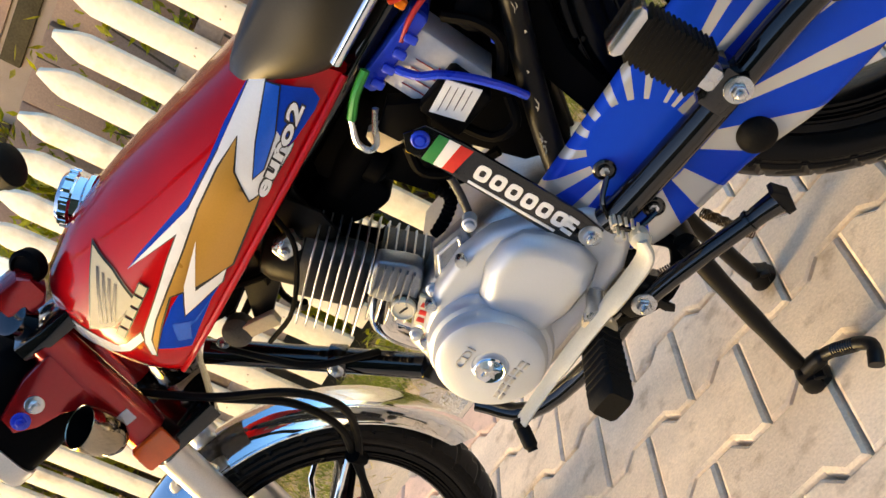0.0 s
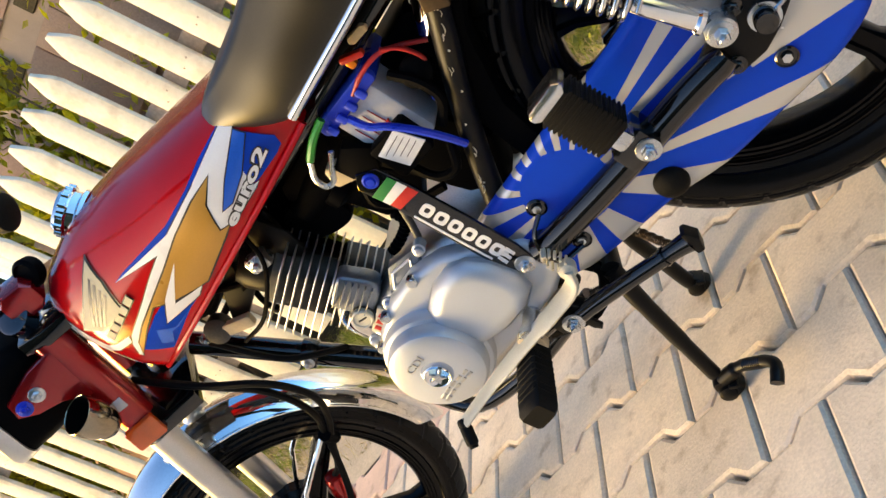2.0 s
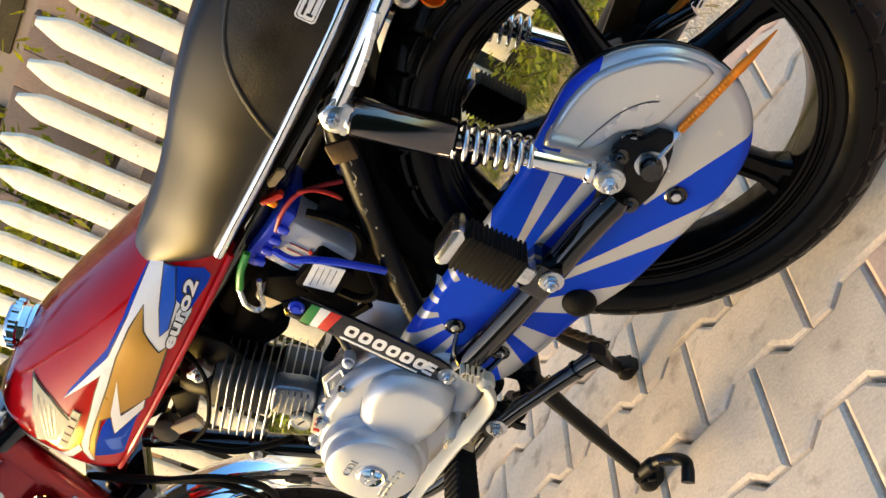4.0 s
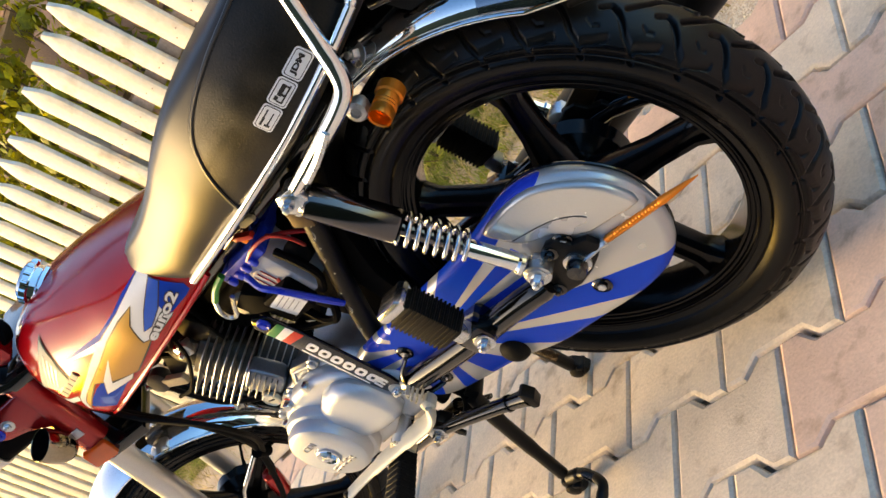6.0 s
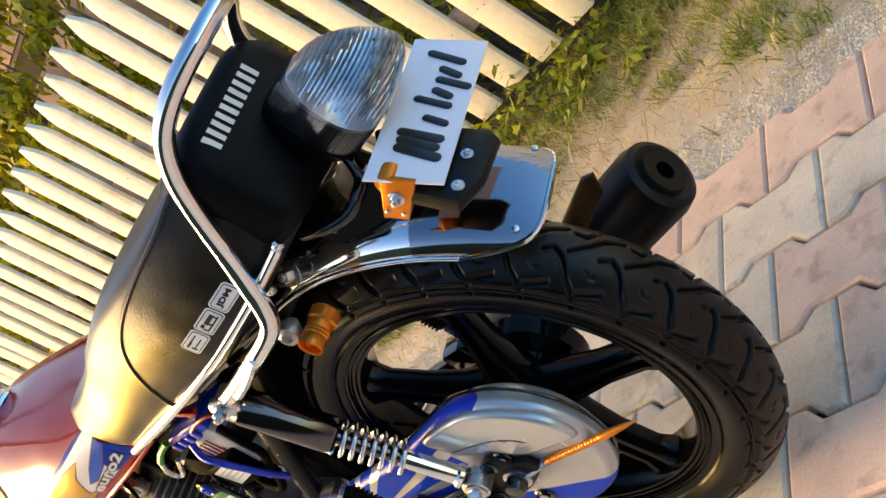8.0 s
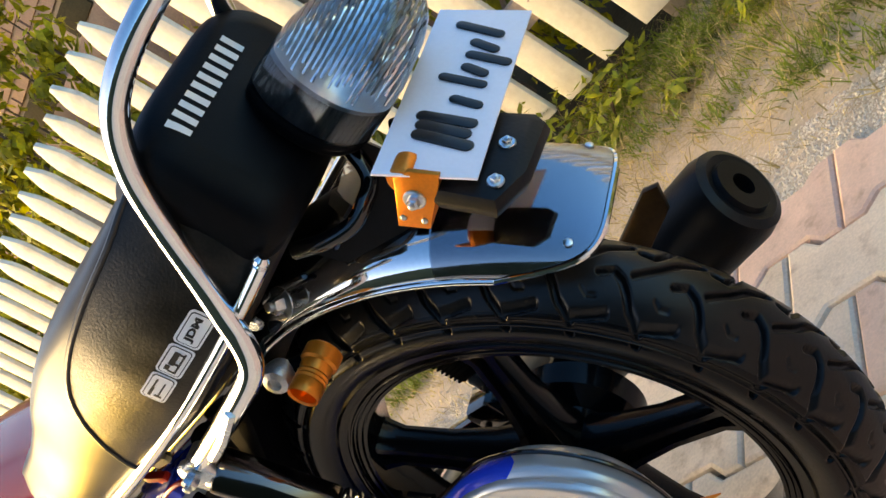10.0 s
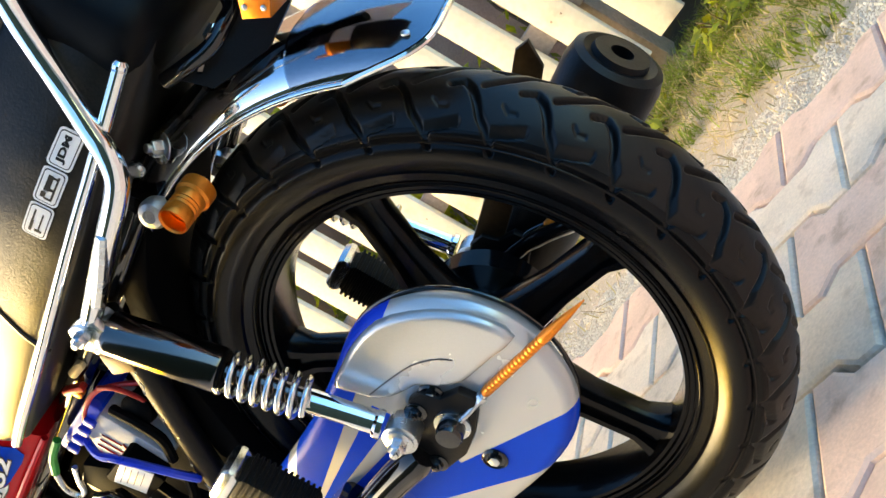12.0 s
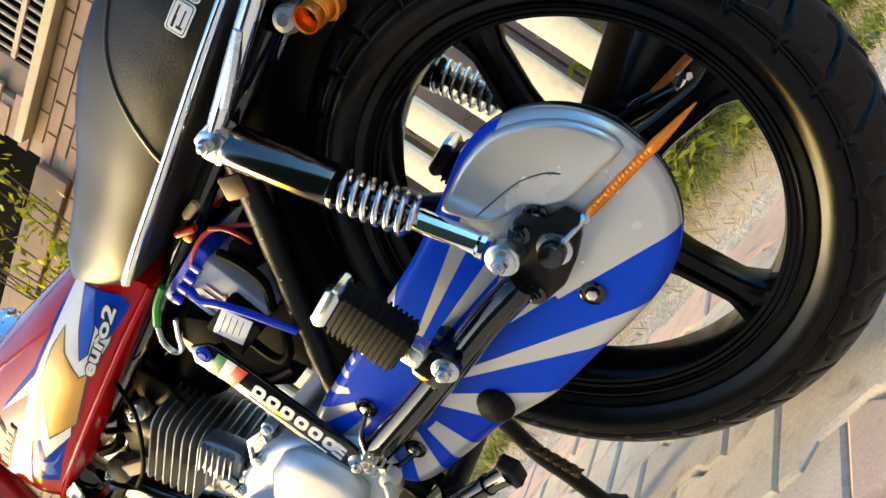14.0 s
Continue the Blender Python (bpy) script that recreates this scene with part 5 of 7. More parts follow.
for x, z in ((-0.478, 0.447), (-0.55, 0.446), (-0.60, 0.425), (-0.36, 0.318), (-0.45, 0.289), (-0.372, 0.378)):
    part("cover_bolt", lathe([(0.0075, -0.006), (0.0075, 0.004), (0.0065, 0.0055), (0.003, 0.006)], (x, -0.117, z), (0, -1, 0), 16), STEEL, cover)
part("clutch_arm_boss", lathe([(0.012, -0.02), (0.012, 0.004), (0.009, 0.006)], (-0.338, -0.118, 0.345), (0, -1, 0), 20), ALLOY_DARK, cover)
# splined shaft end and gear lever
lev = part("gear_lever", tube(spline([(-0.337, -0.150, 0.312), (-0.350, -0.156, 0.298), (-0.388, -0.162, 0.297), (-0.43, -0.166, 0.299), (-0.49, -0.172, 0.300), (-0.55, -0.182, 0.301), (-0.588, -0.192, 0.302)], 5), [0.014, 0.016, 0.0175, 0.0185, 0.019, 0.019, 0.0185, 0.018] + [0.0175] * 6 + [0.0155] * 8 + [0.0125] * 9, 14, flat=0.36), CASTWHITE, bike, "pale cast gear lever")
part("lever_boss", lathe([(0.010, -0.012), (0.0115, 0.002), (0.010, 0.006), (0.005, 0.008)], (-0.338, -0.146, 0.311), (0.15, -1, 0.1), 20), CASTWHITE, lev)
for k in range(16):
    a = 2 * math.pi * k / 16
    part("spline_ridge", tube([Vector((-0.337, -0.146, 0.327)) + Vector((0.013 * math.cos(a) * 0.6, -0.004, 0.013 * math.sin(a) * 1.5)), Vector((-0.337, -0.138, 0.327)) + Vector((0.014 * math.cos(a) * 0.6, 0.004, 0.014 * math.sin(a) * 1.5))], 0.0018, 6), CASTWHITE, lev)
part("lever_rubber", lathe([(0.006, 0), (0.0085, 0.003), (0.0085, 0.010), (0.0075, 0.011), (0.0085, 0.013), (0.0085, 0.034), (0.006, 0.037), (0.006, 0.040), (0.001, 0.040)], (-0.590, -0.188, 0.306), (-0.30, -0.55, -0.62), 16), RUBBER_MATT, lev)
# cylinder with fins
def fin_ring(hf, hy, r=0.022, n=5):
    ring = []
    for sgn_f, sgn_y, a0 in ((1, 1, 0), (-1, 1, 90), (-1, -1, 180), (1, -1, 270)):
        for j in range(n):
            a = radians(a0 + 90 * j / (n - 1))
            ring.append(((hf - r) * sgn_f + r * math.cos(a), (hy - r) * sgn_y + r * math.sin(a)))
    return ring


def cut_corner(ring):
    """The rear far corner of a fin taken off at a slant."""
    hf, hy = max(-f for f, y in ring), max(y for f, y in ring)
    kept = [(f, y) for f, y in ring if not (f < 0.028 and y > -0.004 and (f + hf) / (0.028 + hf) < (y + 0.004) / (hy + 0.004))]
    k = next(i for i, (f, y) in enumerate(kept) if f < 0.028 and i and kept[i - 1][0] >= 0.028)
    return kept[:k] + [(0.028, hy), (-hf, -0.004)] + kept[k:]


# barrel core in a much darker aluminium than the fins round it
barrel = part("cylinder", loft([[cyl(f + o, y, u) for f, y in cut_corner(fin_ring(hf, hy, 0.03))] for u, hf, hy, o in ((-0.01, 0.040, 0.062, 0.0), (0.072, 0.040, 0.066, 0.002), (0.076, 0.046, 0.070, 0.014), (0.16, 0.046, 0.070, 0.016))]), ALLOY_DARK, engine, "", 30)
for k in range(13):
    u = 0.010 + k * 0.0115
    hf, hy, o = (0.053, 0.084, 0.006) if k < 6 else (0.067, 0.092, 0.017)
    if k < 3:
        hf, hy = 0.049, 0.078
    ring = [(f + o, y) for f, y in cut_corner(fin_ring(hf, hy))]
    th = 0.0010
    part("fin", loft([[cyl(f, y, u - th) for f, y in ring], [cyl(f * 1.006, y * 1.006, u) for f, y in ring], [cyl(f, y, u + th) for f, y in ring]]), ALLOY, barrel)
part("rocker_cover", loft([[cyl(0.014 + 0.050 * sc * math.cos(a), 0.070 * sc * math.sin(a), u) for a in (2 * math.pi * i / 24 for i in range(24))] for u, sc in ((0.155, 1.0), (0.19, 1.0), (0.205, 0.9), (0.21, 0.6))]), BLACK_SATIN, barrel)
# push rod tower on the side, round plug and studs
def by_cyl(*pts):
    return [(cyl(f, 0, u).x, cyl(f, 0, u).z) for f, u in pts]


part("pushrod_tower", slab(rounded(by_cyl((-0.046, 0.022), (0.004, 0.022), (0.008, 0.070), (-0.004, 0.078), (-0.040, 0.078), (-0.048, 0.060))), -0.060, -0.091, 0.006, steps=3), CASTING, barrel, "blue-grey push rod housing")
for k in range(6):
    u = 0.028 + 0.0086 * k
    part("tower_fin", slab(by_cyl((-0.044, u), (0.001, u), (0.001, u + 0.0022), (-0.044, u + 0.0022)), -0.089, -0.0985, 0.0008), CASTING, barrel)
part("plug_body", lathe([(0.017, -0.022), (0.018, -0.004), (0.0175, 0.0)], cyl(0.008, -0.092, 0.030), (0, -1, 0), 28), ALLOY_DARK, barrel)
part("round_plug", lathe([(0.0150, -0.002), (0.0150, 0.006), (0.0130, 0.008), (0.0118, 0.006), (0.001, 0.006)], cyl(0.008, -0.092, 0.030), (0, -1, 0), 28), CASTWHITE, barrel, "pale round plug")
part("plug_slot", box(cyl(0.008, -0.0985, 0.030), (0.013, 0.0016, 0.0022), 0.0004, pose(0, 0, 0, 0, 20, 0)), INK, barrel)
for f, u in ((-0.030, 0.004), (0.040, 0.006)):
    part("case_stud", lathe([(0.0085, 0), (0.0085, 0.003), (0.0060, 0.004), (0.0060, 0.010), (0.0035, 0.012), (0.001, 0.012)], cyl(f, -0.093, u), (0, -1, 0), 18), SILVER, barrel)
part("barrel_flange", slab(by_cyl((-0.070, -0.030), (0.070, -0.030), (0.070, -0.008), (-0.070, -0.008)), 0.080, -0.090, 0.004), CASTING, barrel)
tag = part("maker_tag", slab(by_cyl((-0.016, 0.000), (0.026, -0.002), (0.026, 0.014), (-0.016, 0.016)), -0.089, -0.0965, 0.001), CASTWHITE, barrel, "pale tag with red printing")
for k in range(3):
    part("red_mark", slab(by_cyl((-0.008 + 0.011 * k, 0.003), (-0.001 + 0.011 * k, 0.002), (-0.002 + 0.011 * k, 0.012), (-0.009 + 0.011 * k, 0.011)), -0.0964, -0.0970, 0.0002), REDINK, tag)
# cover plate with a raised border, beside the barrel
window = part("top_cover", slab([(-0.452, 0.462), (-0.498, 0.474), (-0.534, 0.452), (-0.520, 0.436), (-0.470, 0.436)], -0.070, -0.090, 0.003), CASTING, engine, "blue-grey cover plate with a raised border")
for a, b in (((-0.468, 0.4580), (-0.500, 0.4655)), ((-0.500, 0.4655), (-0.522, 0.4510)), ((-0.522, 0.4510), (-0.486, 0.4425)), ((-0.486, 0.4425), (-0.468, 0.4580))):
    part("raised_border", tube([(a[0], -0.0905, a[1]), (b[0], -0.0905, b[1])], 0.0022, 8), SILVER, window)
for x, z in ((-0.443, 0.458), (-0.470, 0.429)):
    part("cover_bolt", lathe([(0.0085, -0.012), (0.0085, 0.002), (0.0062, 0.003), (0.0062, 0.008), (0.003, 0.010)], (x, -0.096, z), (0, -1, 0), 18), SILVER, window)
part("cable_stay", tube([(-0.440, -0.080, 0.462), (-0.425, -0.080, 0.480), (-0.412, -0.078, 0.500)], 0.005, 10), ALLOY_DARK, engine)
# carburettor side
carb = part("carburettor", tube([(-0.525, -0.02, 0.592), (-0.47, -0.02, 0.594), (-0.42, -0.01, 0.596)], [0.020, 0.026, 0.028], 18), PLASTIC, engine)
part("float_bowl", lathe([(0.024, 0), (0.026, 0.004), (0.026, 0.018), (0.018, 0.024)], (-0.468, -0.02, 0.578), (0, 0, -1), 20), PLASTIC, carb)
part("carburettor_body", slab(rounded([(-0.545, 0.612), (-0.500, 0.590), (-0.492, 0.545), (-0.512, 0.532), (-0.552, 0.548), (-0.580, 0.580)]), 0.022, -0.022, 0.006), PLASTIC, carb)
part("intake_rubber", tube([(-0.42, -0.01, 0.596), (-0.37, 0.0, 0.590), (-0.32, 0.01, 0.58)], [0.031, 0.029, 0.032], 18), PLASTIC, carb)
clip = part("spark_plug_clip", box((-0.592, -0.070, 0.616), (0.034, 0.020, 0.024), 0.004, pose(0, 0, 0, 0, 20, 0)), STEEL, engine)
part("clip_bolt", bolt((-0.592, -0.081, 0.616), (0, -1, 0), 0.006, 0.006), STEEL, clip)
part("plug_lead", tube(spline([(-0.55, -0.085, 0.655), (-0.575, -0.094, 0.610), (-0.66, -0.092, 0.575), (-0.735, -0.075, 0.575)], 5), 0.0032, 8), PLASTIC, engine)
part("choke_bracket", slab([(-0.575, 0.655), (-0.55, 0.655), (-0.545, 0.60), (-0.56, 0.565), (-0.585, 0.58), (-0.60, 0.62)], -0.045, -0.052, 0.002), BLACK_SATIN, engine)
horn = part("ignition_clamp", lathe([(0.017, -0.012), (0.020, -0.010), (0.020, 0.010), (0.012, 0.013)], (-0.764, -0.045, 0.612), (0.2, -1, 0.1), 24), ALLOY_DARK, bike, "bare metal clamp under the tank")
part("clamp_arm", box((-0.735, -0.05, 0.592), (0.05, 0.012, 0.02), 0.003, pose(0, 0, 0, 0, 30, 0)), BEIGE, horn)
part("clamp_screw", bolt((-0.790, -0.05, 0.622), (0.2, -1, 0.1), 0.005, 0.006), STEEL, horn)
for pts, r in (([(-0.80, -0.02, 0.655), (-0.74, -0.03, 0.635), (-0.66, -0.03, 0.648), (-0.60, -0.02, 0.64)], 0.008), ([(-0.72, -0.04, 0.655), (-0.665, -0.05, 0.62), (-0.625, -0.05, 0.60), (-0.60, -0.045, 0.64)], 0.005), ([(-0.70, -0.03, 0.60), (-0.655, -0.04, 0.625), (-0.64, -0.03, 0.655)], 0.006)):
    part("loom", tube(spline(pts, 5), r, 8), PLASTIC, bike)
part("intake_boot", box((-0.455, 0.0, 0.610), (0.12, 0.07, 0.05), 0.014), PLASTIC, engine)
part("engine_hanger", slab([(-0.53, 0.655), (-0.62, 0.655), (-0.70, 0.635), (-0.745, 0.60), (-0.72, 0.585), (-0.63, 0.605), (-0.56, 0.605)], -0.028, -0.040, 0.003), BLACK_SATIN, bike)
hose = spline([(-0.455, -0.035, 0.496), (-0.459, -0.035, 0.476), (-0.482, -0.035, 0.468), (-0.512, -0.035, 0.466)], 7)
part("breather_hose", tube(hose, [0.0085 if i % 2 else 0.0068 for i in range(len(hose))], 12), PLASTIC, engine, "ribbed black breather hose")
part("frame_gusset", slab([(-0.405, 0.575), (-0.30, 0.575), (-0.285, 0.45), (-0.33, 0.395), (-0.37, 0.43), (-0.392, 0.52)], 0.03, -0.045, 0.008), PLASTIC, bike)
part("coil", box((-0.64, 0.0, 0.635), (0.09, 0.05, 0.035), 0.01), PLASTIC, bike)

# -- battery bay --
batt = part("battery", box((-0.312, -0.045, 0.572), (0.070, 0.085, 0.092), 0.004, pose(0, 0, 0, 0, 6, 0)), LABEL, bike, "battery with a blue lid and grey label")
lid = part("battery_lid", box((-0.308, -0.047, 0.624), (0.100, 0.090, 0.020), 0.004, pose(0, 0, 0, 0, 6, 0)), BLUEPL, batt, "blue battery lid")
for k in range(4):
    part("lid_rib", box((-0.345 + k * 0.020, -0.094, 0.6215 - k * 0.002), (0.010, 0.006, 0.014), 0.002), BLUEPL, lid)
part("terminal", box((-0.262, -0.082, 0.640), (0.010, 0.010, 0.012), 0.002), ORANGE, lid)
part("label_stripe", slab([(-0.325, 0.552), (-0.318, 0.552), (-0.300, 0.575), (-0.307, 0.575)], -0.087, -0.0895, 0.0004), REDINK, batt)
for k in range(4):
    part("label_line", slab([(-0.336 + 0.010 * k, 0.560), (-0.3354 + 0.010 * k, 0.560), (-0.3334 + 0.010 * k, 0.600), (-0.334 + 0.010 * k, 0.600)], -0.087, -0.0892, 0.0004), REDINK, batt)
unit = part("ignition_unit", box((-0.318, -0.098, 0.546), (0.058, 0.022, 0.052), 0.004, pose(0, 0, 0, 0, 8, 0)), PLASTIC, bike, "black ignition box with a white label")
part("unit_label", slab([(-0.338, 0.565), (-0.298, 0.567), (-0.290, 0.530), (-0.330, 0.528)], -0.1085, -0.1105, 0.0005), WHITE, unit, "white printed label")
for k in range(4):
    part("label_line", slab([(-0.332 + 0.004 * k, 0.5585 - 0.007 * k), (-0.302 + 0.002 * k, 0.560 - 0.007 * k), (-0.302 + 0.002 * k, 0.5593 - 0.007 * k), (-0.332 + 0.004 * k, 0.5578 - 0.007 * k)], -0.1103, -0.1112, 0.0002), INK, unit)
part("relay", lathe([(0.017, 0), (0.019, 0.003), (0.019, 0.022), (0.015, 0.025)], (-0.235, -0.070, 0.572), (0.2, -1, 0.2), 22), PLASTIC, bike)
part("wire", tube(spline([(-0.322, -0.092, 0.612), (-0.31, -0.108, 0.592), (-0.295, -0.112, 0.574), (-0.284, -0.110, 0.545), (-0.278, -0.104, 0.51), (-0.279, -0.095, 0.485)], 5), 0.0048, 8), BLUEPL, bike, "blue cable")
part("wire", tube(spline([(-0.294, -0.090, 0.622), (-0.265, -0.092, 0.626), (-0.235, -0.090, 0.622), (-0.215, -0.085, 0.606), (-0.195, -0.08, 0.582)], 5), 0.0030, 8), REDWIRE, bike, "red battery wire")
part("wire", tube(spline([(-0.228, -0.090, 0.622), (-0.215, -0.09, 0.605), (-0.212, -0.088, 0.58), (-0.222, -0.085, 0.565)], 5), 0.0028, 8), REDWIRE, bike, "red battery wire")
part("connector", box((-0.252, -0.088, 0.644), (0.030, 0.010, 0.008), 0.002, pose(0, 0, 0, 0, 35, 0)), REDINK, bike)
part("connector", box((-0.228, -0.080, 0.650), (0.030, 0.012, 0.011), 0.004, pose(0, 0, 0, 0, 10, 0)), BEIGE, bike)
part("wire", tube(spline([(-0.335, -0.100, 0.640), (-0.362, -0.104, 0.637), (-0.390, -0.104, 0.628)], 5), 0.0050, 8), GREENWIRE, bike, "green wire sleeve")
part("wire", tube(spline([(-0.390, -0.104, 0.628), (-0.410, -0.104, 0.612), (-0.414, -0.102, 0.596), (-0.404, -0.100, 0.592), (-0.388, -0.100, 0.602), (-0.368, -0.100, 0.612)], 5), 0.0035, 8), STEEL, bike, "clear hose")
part("connector", box((-0.402, -0.075, 0.585), (0.036, 0.020, 0.030), 0.005, pose(0, 0, 0, 0, 30, 0)), BEIGE, bike)
part("unit_tray", slab([(-0.392, 0.598), (-0.36, 0.605), (-0.34, 0.575), (-0.36, 0.552), (-0.392, 0.572)], -0.07, -0.098, 0.003), PLASTIC, bike)
# dark panel added to close off the bright view behind the side bar
part("air_box", slab([(-0.436, 0.592), (-0.384, 0.492), (-0.433, 0.463), (-0.47, 0.497), (-0.48, 0.552)], 0.02, -0.03, 0.006), PLASTIC, bike)
part("blue_led", lathe([(0.004, 0), (0.004, 0.005), (0.002, 0.007)], (-0.242, -0.095, 0.545), (0, -1, 0), 10), BLUEPL, bike)
for pts in ([(-0.25, -0.09, 0.60), (-0.235, -0.1, 0.57), (-0.24, -0.1, 0.54), (-0.27, -0.095, 0.52)], [(-0.29, -0.09, 0.50), (-0.31, -0.10, 0.48), (-0.34, -0.09, 0.49), (-0.35, -0.08, 0.53)], [(-0.40, -0.08, 0.56), (-0.42, -0.08, 0.53), (-0.40, -0.07, 0.49), (-0.36, -0.07, 0.47)]):
    part("loom", tube(spline(pts, 5), 0.006, 8), PLASTIC, bike)
# side bar with the flag sticker
bar = part("side_bar", slab([(-0.385, 0.566), (-0.368, 0.578), (-0.348, 0.562), (-0.346, 0.52), (-0.350, 0.44), (-0.355, 0.37), (-0.362, 0.338), (-0.380, 0.336), (-0.396, 0.352), (-0.394, 0.40), (-0.388, 0.47), (-0.384, 0.53)], -0.116, -0.1225, 0.002), BLACK, bike, "flat black side bar with white sticker letters")
for poly, ma in (([(-0.3495, 0.546), (-0.349, 0.534), (-0.383, 0.535), (-0.3835, 0.5485)], GREEN), ([(-0.349, 0.534), (-0.3488, 0.521), (-0.3825, 0.525), (-0.383, 0.535)], WHITE), ([(-0.3488, 0.521), (-0.3486, 0.506), (-0.382, 0.512), (-0.3825, 0.525)], REDINK)):
    part("flag_stripe", slab(poly, -0.1225, -0.1232, 0.0002), ma, bar)
for k in range(6):  # brand mark drawn as plain round-cornered rings
    zc, xc = 0.4850 - k * 0.0196, -0.3668 - 0.0012 * k
    ring = [(xc + 0.0094 * math.copysign(abs(math.cos(a)) ** 0.6, math.cos(a)), zc + 0.0082 * math.copysign(abs(math.sin(a)) ** 0.6, math.sin(a))) for a in (2 * math.pi * i / 20 for i in range(20))]
    hole = [(xc + (x - xc) * 0.42, zc + (z - zc) * 0.40) for x, z in ring]
    part("sticker_ring", loft([[(x, -0.1225, z) for x, z in hole], [(x, -0.1225, z) for x, z in ring], [(x, -0.1232, z) for x, z in ring], [(x, -0.1232, z) for x, z in hole]], closed=True), WHITE, bar)
part("sticker_line", slab([(-0.3835, 0.494), (-0.3803, 0.494), (-0.3868, 0.384), (-0.390, 0.384)], -0.1225, -0.1232, 0.0002), WHITE, bar)
for k in range(3):
    part("sticker_bar", slab([(-0.386 + 0.008 * k, 0.366), (-0.381 + 0.008 * k, 0.366), (-0.379 + 0.008 * k, 0.380), (-0.384 + 0.008 * k, 0.380)], -0.1225, -0.1232, 0.0002), WHITE, bar)
up = part("bar_screw", lathe([(0.010, 0), (0.010, 0.003), (0.008, 0.0045), (0.006, 0.003), (0.005, 0.006), (0.002, 0.006)], (-0.364, -0.122, 0.560), (0, -1, 0), 24), BLUEPL, bar)
part("bar_nut", bolt((-0.374, -0.122, 0.347), (0, -1, 0), 0.0078, 0.007), STEEL, bar)

# -- stands and footrests --
ss = part("side_stand", tube(spline([(-0.412, -0.130, 0.252), (-0.36, -0.133, 0.2445), (-0.29, -0.137, 0.230), (-0.228, -0.141, 0.2165)], 4), 0.0108, 16), BLACK, bike, "black side stand folded back along the frame")
part("stand_foot", slab([(-0.2260, 0.2350), (-0.2205, 0.2340), (-0.2165, 0.2160), (-0.2260, 0.2005), (-0.2345, 0.2025), (-0.2340, 0.2110)], -0.1515, -0.131, 0.002), BLACK_SATIN, ss)
part("foot_flare", tube([(-0.258, -0.1392, 0.2237), (-0.242, -0.1400, 0.2202), (-0.229, -0.1410, 0.2170)], [0.0108, 0.0120, 0.0135], 16), BLACK, ss)
part("stand_clip", lathe([(0.0110, -0.002), (0.0124, -0.002), (0.0124, 0.002), (0.0110, 0.002)], (-0.266, -0.1388, 0.2255), (0.97, -0.03, -0.22), 20, caps=False, closed=True), BLACK, ss)
part("pivot_bolt", bolt((-0.410, -0.140, 0.2545), (0, -1, 0), 0.0085, 0.008), STEEL, ss)
part("pivot_lug", slab([(-0.438, 0.268), (-0.415, 0.276), (-0.392, 0.268), (-0.386, 0.250), (-0.398, 0.236), (-0.425, 0.236), (-0.440, 0.250)], -0.110, -0.132, 0.004), BLACK_SATIN, ss)
part("pivot_tab", slab([(-0.415, 0.240), (-0.405, 0.238), (-0.404, 0.214), (-0.411, 0.210), (-0.416, 0.220)], -0.118, -0.124, 0.0015), BLACK_SATIN, ss)
m, o = frame_of((-0.395, -0.09, 0.24), Vector((-0.355, -0.09, 0.224)) - Vector((-0.395, -0.09, 0.24)))
part("stand_spring", tube([o + m @ Vector((0.0036 * math.cos(1.25 * i), 0.0036 * math.sin(1.25 * i), 0.00062 * i)) for i in range(100)], 0.0011, 6), BURNT, ss)
cs = part("centre_stand", tube(spline([(-0.338, -0.104, 0.247), (-0.354, -0.110, 0.198), (-0.377, -0.116, 0.122), (-0.400, -0.121, 0.045)], 4), [0.0120] * 5 + [0.0112] * 4 + [0.0100] * 4, 14), BLACK_SATIN, bike, "black centre stand holding the bike up")
part("stand_leg", tube(spline([(-0.366, 0.062, 0.245), (-0.395, 0.07, 0.159), (-0.412, 0.085, 0.102), (-0.432, 0.1, 0.038), (-0.435, 0.105, 0.018)], 4), 0.0112, 14), BLACK_SATIN, cs)
part("cross_tube", tube([(-0.340, -0.104, 0.245), (-0.366, 0.062, 0.245)], 0.014, 14), BLACK_SATIN, cs)
for x, y in ((-0.405, -0.121), (-0.4310, 0.106)):
    part("foot_pad", slab(rounded([(x - 0.015, 0.004), (x - 0.002, 0.0), (x + 0.016, 0.004), (x + 0.015, 0.018), (x + 0.006, 0.034), (x - 0.008, 0.038), (x - 0.015, 0.022)]), y + 0.011, y - 0.011, 0.004), BLACK_SATIN, cs)
    part("foot_boss", lathe([(0.011, -0.004), (0.013, 0.0), (0.012, 0.005), (0.006, 0.008)], (x - 0.004, y - 0.010, 0.016), (0, -1, 0), 14), BLACK_SATIN, cs)
    part("foot_rib", box((x + 0.010, y - 0.002, 0.020), (0.014, 0.028, 0.006), 0.002, pose(0, 0, 0, 0, 40, 0)), BLACK_SATIN, cs)
part("tread_lever", tube(spline([(-0.402, -0.122, 0.030), (-0.384, -0.124, 0.031), (-0.366, -0.127, 0.031), (-0.343, -0.140, 0.031), (-0.324, -0.153, 0.031), (-0.313, -0.166, 0.030), (-0.314, -0.180, 0.029), (-0.319, -0.192, 0.027)], 5), [0.0105] * 8 + [0.0080] * 21 + [0.0088] * 7, 12), BLACK_SATIN, cs)
